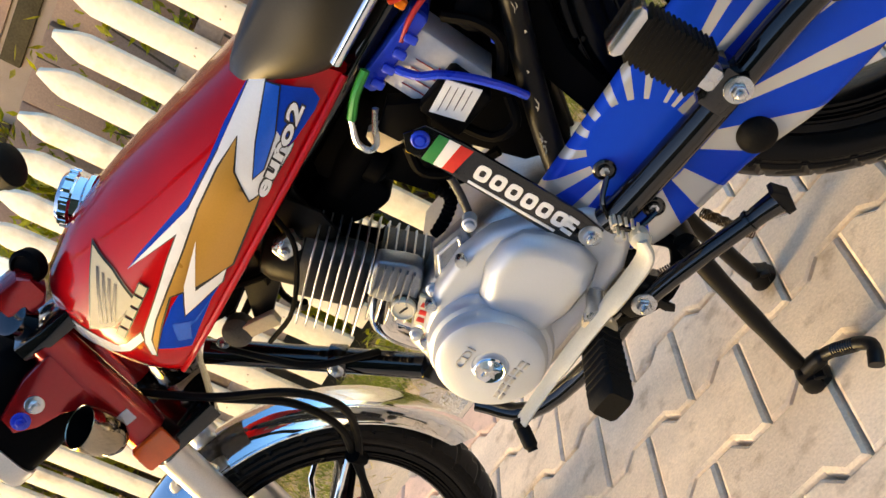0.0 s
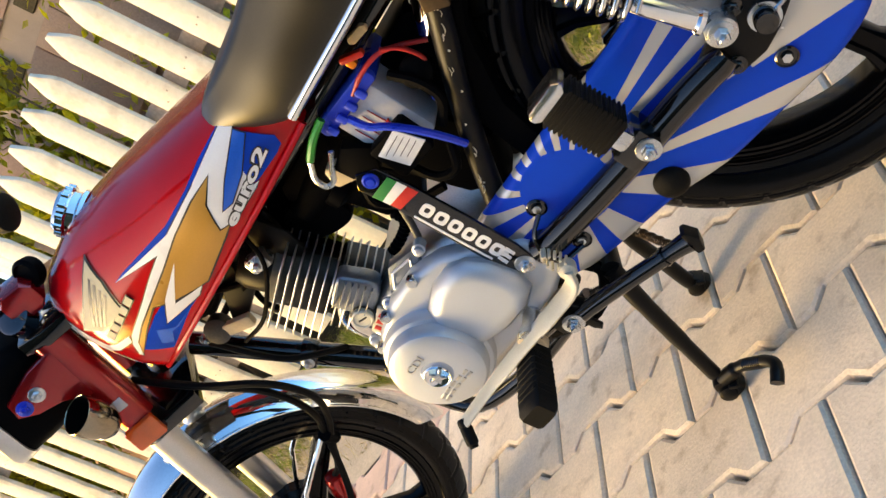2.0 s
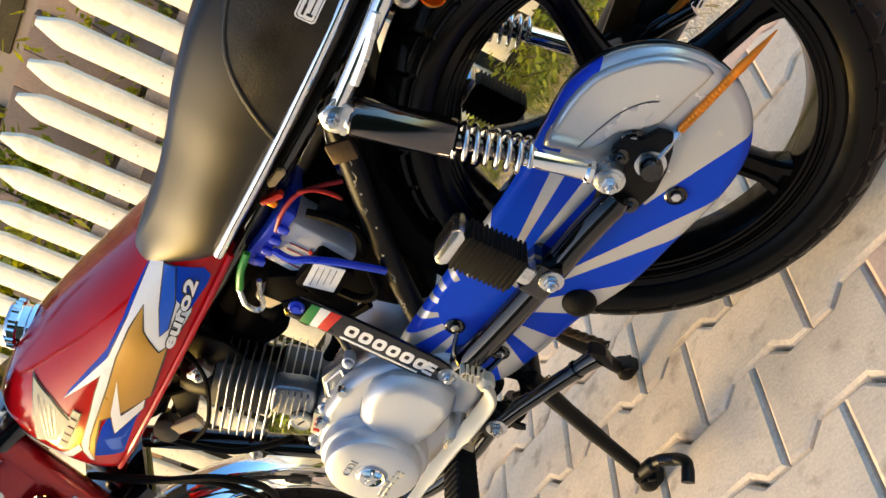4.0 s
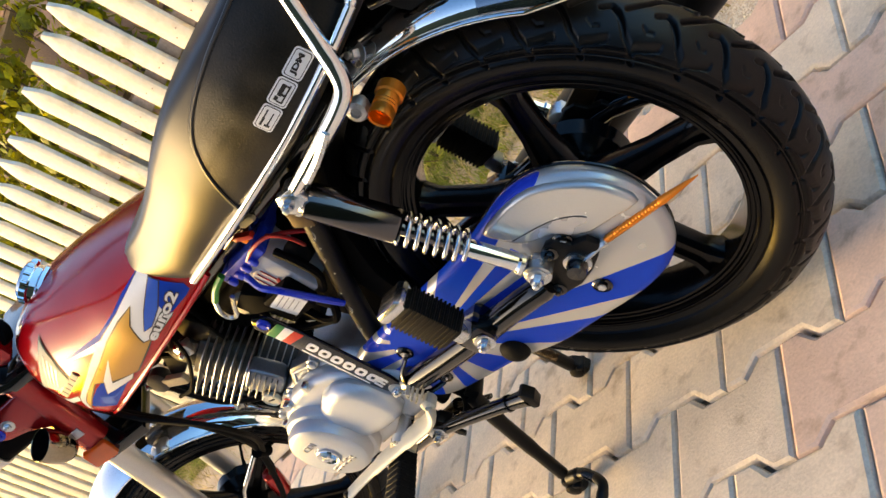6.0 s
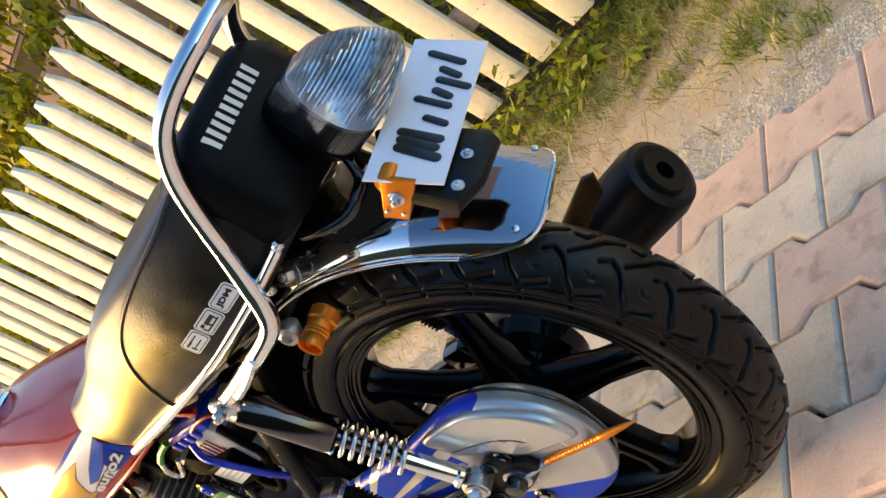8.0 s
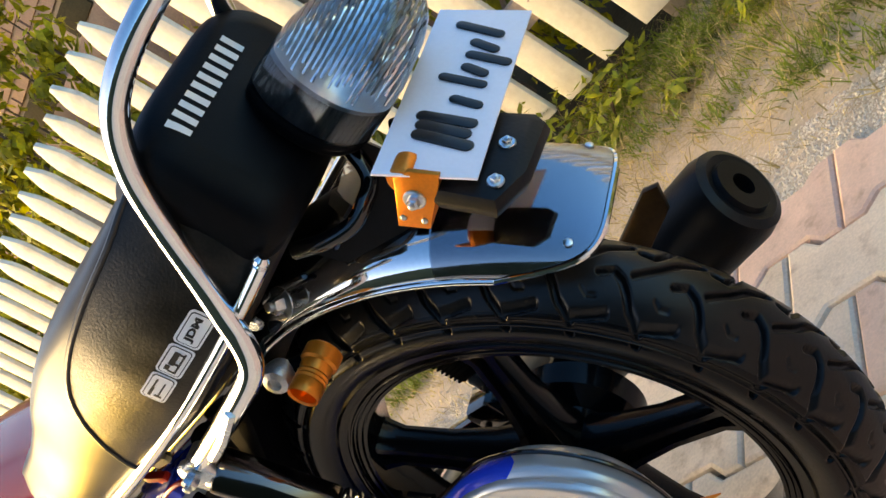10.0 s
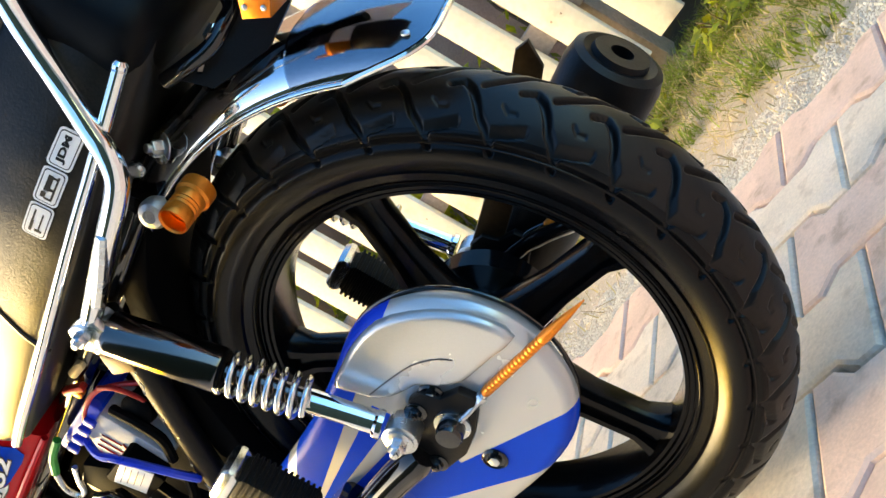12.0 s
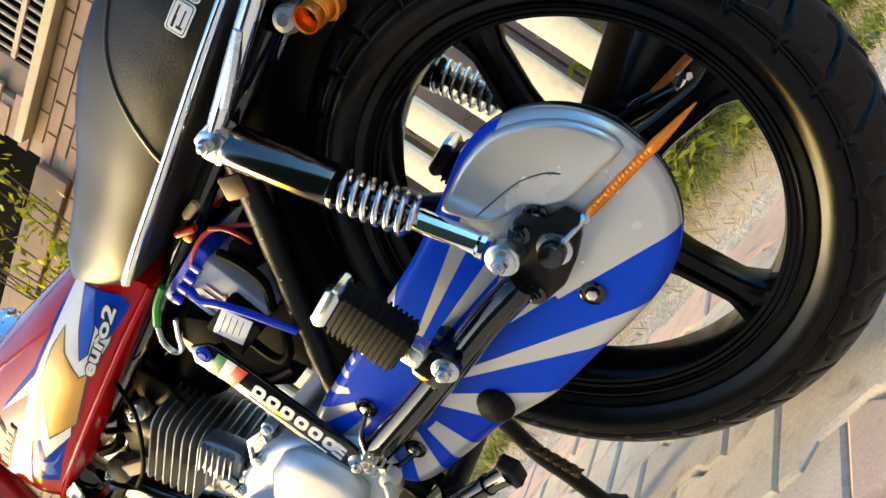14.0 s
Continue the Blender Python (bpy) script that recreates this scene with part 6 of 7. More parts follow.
for k in range(9):  # knurled part of the lever
    q = Vector((-0.356, -0.1325, 0.031)).lerp(Vector((-0.330, -0.1490, 0.031)), k / 8)
    part("knurl", lathe([(0.0078, -0.0008), (0.0087, 0.0), (0.0078, 0.0008)], q, (0.85, -0.53, 0), 14, caps=False), BLACK, cs)
m, o = frame_of((-0.361, 0.04, 0.18), Vector((-0.357, 0.04, 0.135)) - Vector((-0.361, 0.04, 0.18)))
part("return_spring", tube([o + m @ Vector((0.0062 * math.cos(1.2 * i), 0.0062 * math.sin(1.2 * i), 0.00058 * i)) for i in range(130)], 0.0013, 6), BURNT, cs)
PEG8 = ((-1, -0.7), (-0.7, -1), (0.7, -1), (1, -0.8), (1, 0.8), (0.8, 1), (-0.8, 1), (-1, 0.8))
for s in (-1, 1):
    peg = part("footrest", loft([[Vector((-0.456, s * 0.200, 0.285)) + Vector((u * 0.019 * k, s * (-0.050 + 0.100 * j), v * 0.015 * k)) + Vector((-0.018 * j, 0, -0.022 * j)) for u, v in ((-1, -0.7), (-0.7, -1), (0.7, -1), (1, -0.8), (1, 0.8), (0.8, 1), (-0.8, 1), (-1, 0.8))] for j, k in ((0, 0.85), (0.04, 0.98), (0.85, 1.12), (0.93, 1.12), (1.0, 0.92))]), RUBBER_MATT, bike, "ribbed black rubber footrest")
    for k in range(9):
        j = 0.10 + k * 0.085
        c = Vector((-0.456, s * 0.200, 0.285)) + Vector((-0.018 * j, s * (-0.050 + 0.100 * j), -0.022 * j))
        part("rib", loft([[c + Vector((u * 0.019 * e, s * w, v * 0.015 * e)) for u, v in PEG8] for w, e in ((-0.0022, 0.96 + 0.16 * j), (-0.0014, 1.01 + 0.165 * j), (0.0014, 1.01 + 0.165 * j), (0.0022, 0.96 + 0.16 * j))]), RUBBER_MATT, peg)
    part("peg_arm", tube([(-0.445, s * 0.090, 0.250), (-0.450, s * 0.125, 0.272), (-0.454, s * 0.152, 0.288)], 0.012, 12), BLACK, peg)
shb = part("shift_shaft", lathe([(0.011, 0), (0.011, 0.05), (0.015, 0.052), (0.015, 0.066), (0.008, 0.068)], (-0.440, -0.10, 0.297), (0, -1, 0), 20), STEEL, bike)
part("shaft_clamp", box((-0.446, -0.160, 0.290), (0.030, 0.016, 0.034), 0.004, pose(0, 0, 0, 0, 25, 0)), BEIGE, shb)
part("intake_hose", tube(spline([(-0.50, 0.03, 0.64), (-0.555, 0.03, 0.618), (-0.60, 0.03, 0.598), (-0.635, 0.03, 0.592)], 5), [0.024] * 10 + [0.020] * 6, 14), PLASTIC, bike)
coil = part("ignition_coil", box((-0.665, 0.03, 0.622), (0.085, 0.045, 0.045), 0.010, pose(0, 0, 0, 0, 35, 0)), PLASTIC, bike)
part("coil_lead", tube(spline([(-0.69, 0.02, 0.61), (-0.715, 0.0, 0.585), (-0.70, -0.03, 0.555), (-0.675, -0.05, 0.56)], 5), 0.0045, 8), RUBBER_MATT, coil)
part("coil_bolt", bolt((-0.675, 0.007, 0.628), (0, -1, 0), 0.006, 0.005), STEEL, coil)
for dz in (0.0, 0.014, 0.030):
    part("loom", tube(spline([(-0.60, 0.01, 0.640 - dz), (-0.66, 0.012 + dz, 0.652 - 1.6 * dz), (-0.72, 0.01, 0.648 - 1.2 * dz), (-0.79, 0.0, 0.640 - dz)], 5), 0.0055, 8), PLASTIC, bike)
part("under_loom", tube(spline([(-0.47, -0.10, 0.245), (-0.40, -0.11, 0.225), (-0.35, -0.10, 0.25), (-0.36, -0.09, 0.28)], 5), 0.008, 8), PLASTIC, bike)

# -- front end, turned to the left --
H = Vector((-0.922, 0, 0.669))
UA = Vector((0.462, 0, 0.887)).normalized()
FW0, LF0 = Vector((-0.887, 0, 0.462)).normalized(), Vector((0, -1, 0))
TURN = radians(27)
FW, LF = FW0 * math.cos(TURN) + LF0 * math.sin(TURN), LF0 * math.cos(TURN) - FW0 * math.sin(TURN)


def fp(f, l, u):
    """A point of the front end: forwards, to its left, up the steering axis."""
    return H + FW * f + LF * l + UA * u


FC = fp(0.052, 0, -0.447)
FC.z = 0.294
front = wheel("front_wheel", FC, -LF, 0.292, 0.238, 0.036, 0.212, 5, 20, "gloss black alloy front wheel", 70, 960)
for s in (1, -1):
    leg = part("fork_leg", tube([fp(0.052, s * 0.088, -0.46), fp(0.052, s * 0.088, -0.30), fp(0.052, s * 0.088, -0.06)], 0.0235, 24), FORK, bike, "brushed silver fork leg")
    part("fork_tube", tube([fp(0.052, s * 0.088, -0.07), fp(0.052, s * 0.088, 0.17)], 0.0165, 20), CHROME, leg)
    ear = part("fork_shroud", tube([fp(0.052, s * 0.088, -0.015), fp(0.052, s * 0.088, 0.03), fp(0.052, s * 0.088, 0.165)], [0.030, 0.030, 0.027], 24), DARKRED, leg, "dark red fork shroud with lamp ear")
    part("lamp_ear", slab([(0.055, 0.060), (0.098, 0.085), (0.132, 0.092), (0.156, 0.106), (0.153, 0.130), (0.10, 0.150), (0.055, 0.155)], s * 0.099, s * 0.116, 0.004, to3=lambda f, u, l: tuple(fp(f, l, u))), DARKRED, ear)
    for f, u in ((0.112, 0.118), (0.138, 0.113)):
        part("ear_bolt", bolt(fp(f, s * 0.116, u), LF * s, 0.007, 0.005), BLUEPL if f > 0.12 else STEEL, ear)
    part("reflector_band", tube([fp(0.052, s * 0.088, -0.048), fp(0.052, s * 0.088, -0.012)], 0.0295, 24), BLACK, ear)
    part("side_reflector", box(fp(0.052, s * 0.119, -0.030), (0.050, 0.012, 0.038), 0.003, Matrix((-FW, -LF * s * s, UA)).transposed()), AMBER, ear, "amber side reflector")
    part("shroud_sticker", slab([(0.040, 0.020), (0.058, 0.020), (0.058, 0.038), (0.040, 0.038)], s * 0.1165, s * 0.1185, 0.0005, to3=lambda f, u, l: tuple(fp(f, l, u))), LABEL, ear)
    part("fender_stay", tube([fp(0.052, s * 0.070, -0.445), fp(-0.02, s * 0.066, -0.33), fp(-0.115, s * 0.060, -0.255)], 0.0045, 8), CHROME, leg)
    # indicator on the fork
    ind = part("indicator_barrel", lathe([(0.0268, 0.0235), (0.0276, 0.0245), (0.0284, 0.0235), (0.029, 0.0), (0.027, -0.022), (0.018, -0.036), (0.001, -0.040), (0.001, -0.032), (0.022, -0.014)], Vector((-0.909, -0.158, 0.716)) if s > 0 else fp(0.10, -0.13, 0.06), LF * s * 0.30 + FW * 0.25 + UA * 0.92, 36, caps=False), BARREL, leg, "hollow dark chrome indicator barrel")
    part("barrel_lining", lathe([(0.0268, 0.0232), (0.0225, -0.010), (0.010, -0.024), (0.001, -0.025)], Vector((-0.909, -0.158, 0.716)) if s > 0 else fp(0.10, -0.13, 0.06), LF * s * 0.30 + FW * 0.25 + UA * 0.92, 32, caps=False), PLASTIC, ind)
for u in (-0.045, 0.172):
    part("yoke", slab([(-0.035, -0.112), (0.045, -0.118), (0.085, -0.10), (0.085, 0.10), (0.045, 0.118), (-0.035, 0.112)], u - 0.012, u + 0.012, 0.004, to3=lambda f, l, uu: tuple(fp(f, l, uu))), BLACK, bike)


def lamp_box(f, k, du=0.0):
    """A rounded rectangle across the front end."""
    return [tuple(fp(f, x, 0.112 + du + z)) for x, z in rsq(0, 0, 0.098 * k, 0.076 * k, 0.030 * k)]


lamp = part("headlight", loft([lamp_box(f, k) for f, k in ((0.068, 0.62), (0.074, 0.74), (0.090, 0.86), (0.120, 0.95), (0.160, 0.99), (0.190, 1.0))]), PLASTIC, bike, "rectangular headlight in a gloss black shell")
part("headlight_rim", loft([lamp_box(f, k) for f, k in ((0.188, 0.97), (0.188, 1.03), (0.194, 1.045), (0.212, 1.045), (0.216, 1.02), (0.214, 0.95))], closed=True), FORK, lamp, "grey lamp rim")
part("headlight_reflector", loft([lamp_box(f, k) for f, k in ((0.212, 0.94), (0.195, 0.75), (0.180, 0.40), (0.176, 0.06))]), CHROME, lamp)
part("headlight_glass", loft([lamp_box(f, k) for f, k in ((0.2125, 0.955), (0.222, 0.80), (0.228, 0.45), (0.229, 0.04))]), LENS, lamp)
part("speedometer", lathe([(0.03, -0.05), (0.045, -0.04), (0.047, 0.0), (0.043, 0.008), (0.001, 0.010)], fp(0.105, 0.0, 0.290), UA * 0.9 - FW * 0.4, 36), PLASTIC, bike)
LB = [(-0.513, -0.262, 0.900), (-0.565, -0.260, 0.940), (-0.650, -0.245, 1.000), (-0.720, -0.210, 1.020), (-0.785, -0.140, 1.020), (-0.830, -0.080, 0.985), (-0.852, -0.040, 0.950)]
RB = [(-0.875, -0.005, 0.952), (-0.895, 0.015, 1.003), (-0.925, 0.050, 1.085), (-0.955, 0.120, 1.180), (-0.970, 0.210, 1.215), (-0.955, 0.300, 1.225), (-0.940, 0.355, 1.225)]
hb = part("handlebar", tube(spline(LB + RB, 5), 0.011, 14), CHROME, bike, "chrome handlebar with black grips")
for q in (LB, RB[::-1]):
    part("grip", tube([q[0], q[1], q[2]], [0.0185, 0.0165, 0.018], 16), RUBBER_MATT, hb, "black rubber grip")
    part("bar_end", lathe([(0.0185, 0), (0.021, 0.004), (0.021, 0.014), (0.012, 0.020)], q[0], Vector(q[0]) - Vector(q[1]), 20), RUBBER_MATT, hb)
for q in (LB[-1], RB[0]):
    part("bar_clamp", box((q[0], q[1], q[2] - 0.03), (0.036, 0.026, 0.07), 0.006), CHROME, hb)
part("ignition_knob", lathe([(0.020, 0), (0.022, 0.004), (0.022, 0.018), (0.016, 0.022), (0.014, 0.018), (0.001, 0.018)], (-0.786, -0.060, 0.868), (0.15, -0.9, 0.35), 24), PLASTIC, hb)
part("switch_block", box((-0.815, -0.085, 0.868), (0.055, 0.05, 0.05), 0.012, pose(0, 0, 0, 20, 25, 30)), DARKRED, hb)
part("switch_clamp", lathe([(0.020, -0.014), (0.024, -0.012), (0.024, 0.012), (0.020, 0.014)], (-0.838, -0.105, 0.858), (0.5, -0.5, 0.6), 24), DARK_CHROME, hb)
# front mudguard
rings = []
for i in range(40):
    a = radians(5 + 143 * i / 39)
    ring, inner = [], []
    for j in range(15):
        u = -1 + 2 * j / 14
        for lst, r0, wd in ((ring, 0.320, 0.050), (inner, 0.318, 0.048)):
            rr = r0 - 0.030 * abs(u) ** 2.4
            aa = a + radians(9 * u * u) * max(0.0, 1 - i / 5)
            back = -FW * (rr * math.cos(aa)) + (UA - FW * 0.0) * (rr * math.sin(aa))
            lst.append(FC + back + LF * (wd * u))
    rings.append(ring + inner[::-1])
fg = part("front_mudguard", loft(rings), CHROME, bike, "mirror chrome front mudguard", 60)
for s in (1, -1):
    lip = []
    for i in range(30):
        a = radians(15 + 133 * i / 29)
        lip.append(FC - FW * (0.290 * math.cos(a)) + UA * (0.290 * math.sin(a)) + LF * (0.050 * s))
    part("rolled_edge", tube(lip, 0.0028, 8), CHROME, fg)
part("guard_bracket", box(fp(0.045, 0.075, -0.115), (0.022, 0.016, 0.05), 0.004), STEEL, fg)
# cables
c1 = [tuple(fp(0.03, 0.06, 0.02)), (-0.86, -0.075, 0.60), (-0.80, -0.075, 0.52), (-0.80, -0.06, 0.45), (-0.86, -0.03, 0.40), (-0.925, -0.018, 0.365), (-0.99, -0.005, 0.325), (-1.03, 0.0, 0.315)]
cable = part("speedo_cable", tube(spline(c1, 6), 0.0058, 8), RUBBER_MATT, bike, "black control cable")
c2 = [tuple(fp(0.03, 0.05, 0.01)), (-0.87, -0.06, 0.585), (-0.83, -0.06, 0.505), (-0.85, -0.045, 0.43), (-0.92, -0.02, 0.375), (-1.01, -0.03, 0.29), (-1.09, -0.045, 0.24)]
part("brake_cable", tube(spline(c2, 6), 0.0058, 8), RUBBER_MATT, bike, "black control cable")
part("loom_cable", tube(spline([(-0.83, -0.02, 0.63), (-0.80, -0.03, 0.55), (-0.78, -0.03, 0.50), (-0.745, -0.02, 0.455), (-0.74, 0.0, 0.43)], 6), 0.005, 8), RUBBER_MATT, bike, "black control cable")
part("cable_clip", tube([(-0.905, -0.030, 0.385), (-0.93, -0.005, 0.36)], 0.011, 10), PLASTIC, bike)
dd = Vector((-1.075, 0.0, 0.265)) - Vector((-1.03, 0.0, 0.315))
sleeve = part("cable_sleeve", lathe([(0.008, -0.004), (0.016, 0.0), (0.018, 0.005), (0.018, 0.060), (0.015, 0.066), (0.006, 0.068)], (-1.025, 0.0, 0.318), dd, 20), REDALU, bike, "red sleeve on the front cable")


# ---- ground ----
def flat_mesh(verts, faces):
    me = bpy.data.meshes.new("mesh")
    me.from_pydata(verts, [], faces)
    me.update()
    return me


S = 300.0
# out-of-view wall, added so glossy parts reflect dark green as from trees
back = part("yard_wall", box((0, -6.4, 1.7), (22, 0.22, 3.4), 0.01), BACKDROP_PAINT)
tagged(back, "unseen plain dark green wall added behind the camera to darken reflections", "wall", kind="structure")
ground = part("ground", flat_mesh([(-S, -S, -0.022), (S, -S, -0.022), (S, S, -0.022), (-S, S, -0.022)], [(0, 1, 2, 3)]), SAND)
tagged(ground, "sandy ground under the paving that runs to the horizon", "ground", kind="structure")

# dirt strip between paving and fence, gently uneven
EDGE_Y = 0.655
rng = random.Random(5)


def verge_z(x, y):
    k = min(1.0, max(0.0, (y - EDGE_Y) / 0.12))
    return -0.010 + k * (0.012 * noise.noise((x * 2.3, y * 2.3, 0)) + 0.006 * noise.noise((x * 9, y * 9, 3)) + 0.003 * noise.noise((x * 31, y * 31, 7)))


nx, ny = 340, 90
vs = []
for j in range(ny + 1):
    for i in range(nx + 1):
        x, y = -6.0 + 8.5 * i / nx, EDGE_Y - 0.02 + 0.03 * (-6.0 + 8.5 * i / nx) * 0.0 + 2.6 * (j / ny) ** 1.4
        vs.append((x, y, verge_z(x, y)))
fs = [(j * (nx + 1) + i, j * (nx + 1) + i + 1, (j + 1) * (nx + 1) + i + 1, (j + 1) * (nx + 1) + i) for j in range(ny) for i in range(nx)]
me = flat_mesh(vs, fs)
me.polygons.foreach_set("use_smooth", [True] * len(me.polygons))
verge = tagged(part("verge", me, DIRT), "bare dry dirt verge along the fence", "ground", kind="structure")


bed = []
for j in range(13):
    for i in range(61):
        x, y = -7.0 + 10.0 * i / 60, 1.56 + 1.46 * j / 12
        bed.append((x, y, 0.020 + 0.010 * noise.noise((x * 3, y * 3, 1)) + (0.012 if 0 < j < 12 else -0.02)))
me = flat_mesh(bed, [(j * 61 + i, j * 61 + i + 1, (j + 1) * 61 + i + 1, (j + 1) * 61 + i) for j in range(12) for i in range(60)])
tagged(part("garden_bed", me, SOIL_AND_SHADE), "dark garden soil behind the picket fence", "ground", kind="structure")


def scatter(name, n, material, label, category, maker):
    verts, faces = [], []
    for _ in range(n):
        v, f = maker()
        k = len(verts)
        verts += v
        faces += [tuple(k + q for q in ff) for ff in f]
    ob = part(name, flat_mesh(verts, faces), material)
    return tagged(ob, label, category, kind="stuff")


def stone():
    x = rng.uniform(-1.6, 1.4)
    y = EDGE_Y + (rng.uniform(0.0, 0.145) if rng.random() < 0.85 else abs(rng.gauss(0, 0.16))) + 0.004
    z = verge_z(x, y)
    r = rng.uniform(0.0015, 0.005)
    a = rng.uniform(0, 6.3)
    p = []
    for k in range(5):
        t = a + k * 2 * math.pi / 5
        q = r * rng.uniform(0.7, 1.2)
        p.append((x + q * math.cos(t), y + q * math.sin(t), z - 0.001))
    p.append((x + r * 0.2, y, z + r * rng.uniform(0.5, 1.0)))
    return p, [(k, (k + 1) % 5, 5) for k in range(5)]


scatter("gravel", 20000, GRAVEL, "pale loose grit along the edge of the paving", "gravel", stone)


def blade_at(x, y, h, lean, wid):
    z = verge_z(x, y) - 0.004
    a = rng.uniform(0, 2 * math.pi)
    dx, dy = math.cos(a) * lean * h, math.sin(a) * lean * h
    b = a + math.pi / 2 + rng.uniform(-0.5, 0.5)
    wx, wy = wid * math.cos(b), wid * math.sin(b)
    return [(x - wx, y - wy, z), (x + wx, y + wy, z), (x + dx * 0.45 + wx * 0.7, y + dy * 0.45 + wy * 0.7, z + h * 0.55), (x + dx * 0.45 - wx * 0.7, y + dy * 0.45 - wy * 0.7, z + h * 0.55), (x + dx, y + dy, z + h * (1 - 0.3 * lean))], [(0, 1, 2, 3), (3, 2, 4)]


tufts = []
for _ in range(560):
    tx = rng.uniform(-5.5, 1.9)
    near = min(1.0, max(0.0, (tx + 0.25) / 0.5))
    tufts.append((tx, min(1.85, max(0.84, rng.gauss(1.36 - 0.22 * near, 0.17 + 0.05 * near))), rng.uniform(0.015, 0.06)))



def grass_blade():
    tx, ty, tr = rng.choice(tufts)
    return blade_at(tx + rng.gauss(0, tr), ty + rng.gauss(0, tr * 0.8), rng.uniform(0.015, 0.065), rng.uniform(0.4, 1.6), rng.uniform(0.0010, 0.0026))


def dry_blade():
    return blade_at(rng.uniform(-5.5, 1.9), min(1.8, max(0.74, rng.gauss(1.25, 0.24))), rng.uniform(0.012, 0.07), rng.uniform(0.8, 2.0), rng.uniform(0.0008, 0.0020))


scatter("grass", 52000, GRASS, "patchy green grass tufts on the verge", "grass", grass_blade)
scatter("dry_grass", 26000, DRYGRASS, "dry straw-coloured grass on the dirt", "grass", dry_blade)


def leaf(c, size, nrm, verts, faces, roll):
    n = Vector(nrm).normalized()
    t = n.cross(Vector((math.cos(roll), math.sin(roll), 0.3))).normalized()
    s = n.cross(t)
    c = Vector(c)
    k = len(verts)
    verts += [tuple(c - t * size), tuple(c + s * size * 0.42 - t * 0.2 * size - n * 0.12 * size), tuple(c + t * size - n * 0.25 * size), tuple(c - s * size * 0.42 - t * 0.2 * size - n * 0.12 * size)]
    faces += [(k, k + 1, k + 2), (k, k + 2, k + 3)]


# low weeds by the fence foot
def weed(x, y, r, h, n):
    verts, faces = [], []
    z = verge_z(x, y)
    for _ in range(n):
        a, q = rng.uniform(0, 6.3), rng.random() ** 0.6
        p = (x + r * q * math.cos(a), y + r * q * math.sin(a), z + h * rng.random() * (1.1 - 0.6 * q) + 0.006)
        leaf(p, rng.uniform(0.012, 0.028), (math.cos(a) * 0.5 + rng.gauss(0, 0.3), math.sin(a) * 0.5 + rng.gauss(0, 0.3), 1.0), verts, faces, rng.uniform(0, 6.3))
    ob = thing("weed", "low broad-leaved weed on the verge", "weed", "weeds by the fence", at=(0, 0, 0))
    part("foliage", flat_mesh(verts, faces), WEED, ob)
    st = bmesh.new()
    for _ in range(5):
        a = rng.uniform(0, 6.3)
        tube([(x, y, z - 0.005), (x + 0.5 * r * math.cos(a), y + 0.5 * r * math.sin(a), z + h * 0.7)], 0.0015, 5, st)
    part("stem", st, BARK, ob)


for x, y, r, h, n in ((-0.80, 1.42, 0.15, 0.17, 150), (-0.58, 1.42, 0.12, 0.13, 110), (-1.02, 1.42, 0.13, 0.14, 100), (-0.62, 1.33, 0.13, 0.10, 90), (-0.36, 1.22, 0.07, 0.07, 40), (-0.12, 1.30, 0.10, 0.10, 60), (-0.95, 1.38, 0.10, 0.10, 60), (-1.75, 1.28, 0.12, 0.12, 80), (-1.35, 1.34, 0.09, 0.10, 50), (0.35, 1.05, 0.08, 0.07, 50), (-2.3, 1.35, 0.12, 0.12, 70)):
    weed(x, y, r, h, n)
for x, y, ang in ((-0.003, 1.03, 20), (-0.78, 1.02, 70), (0.30, 0.86, 130)):
    vs_, fs_ = [], []
    leaf((x, y, verge_z(x, y) + 0.012), 0.042, (0.2, -0.3, 1), vs_, fs_, radians(ang))
    tagged(part("fallen_leaf", flat_mesh(vs_, fs_), DRYGRASS), "dry fallen leaf lying on the dirt", "leaf", "fallen leaves")

# ---- fence ----
FY = 1.50
fence = thing("picket_fence", "cream painted wooden picket fence with pointed boards", "fence", at=(0, FY, 0))
pk = [(-0.045, 0.0), (0.045, 0.0), (0.045, 1.084), (0.036, 1.115), (0.009, 1.172), (-0.009, 1.172), (-0.036, 1.115), (-0.045, 1.084)]
variants = []
for k in range(4):
    jit = [(x + rng.uniform(-0.0015, 0.0015), z + (rng.uniform(-0.003, 0.003) if z > 0 else 0)) for x, z in pk]
    variants.append(finish(slab(jit, 0.009, -0.009, 0.002), 30))
    variants[-1].materials.append(PAINTED_WOOD)
for k in range(-36, 24):
    ob = part("picket", variants[k % 4], None, fence)
    ob.location = (-1.43 + 0.1455 * k + rng.uniform(-0.004, 0.004), rng.uniform(-0.003, 0.003), 0.072 + rng.uniform(-0.008, 0.008))
    ob.rotation_euler = (radians(rng.uniform(-0.4, 0.4)), radians(rng.uniform(-0.6, 0.6)), 0)
nail = finish(lathe([(0.0028, 0), (0.0028, 0.0012), (0.001, 0.0016)], (0, 0, 0), (0, -1, 0), 8), 40)
nail.materials.append(RAIL_WOOD)
for ob in [q for q in fence.children if -4.2 < q.location.x < 0.9]:
    for z in (0.235, 0.80):
        for dx in (-0.016, 0.017):
            nl = part("nail", nail, None, ob)
            nl.location = (dx + rng.uniform(-0.006, 0.006), -0.0088, z + rng.uniform(-0.012, 0.012))
for z in (0.30, 0.875):
    rl = part("rail", box((-2.3, 0.031, z), (8.9, 0.036, 0.075), 0.004), RAIL_WOOD, fence, "bare weathered wooden rail")
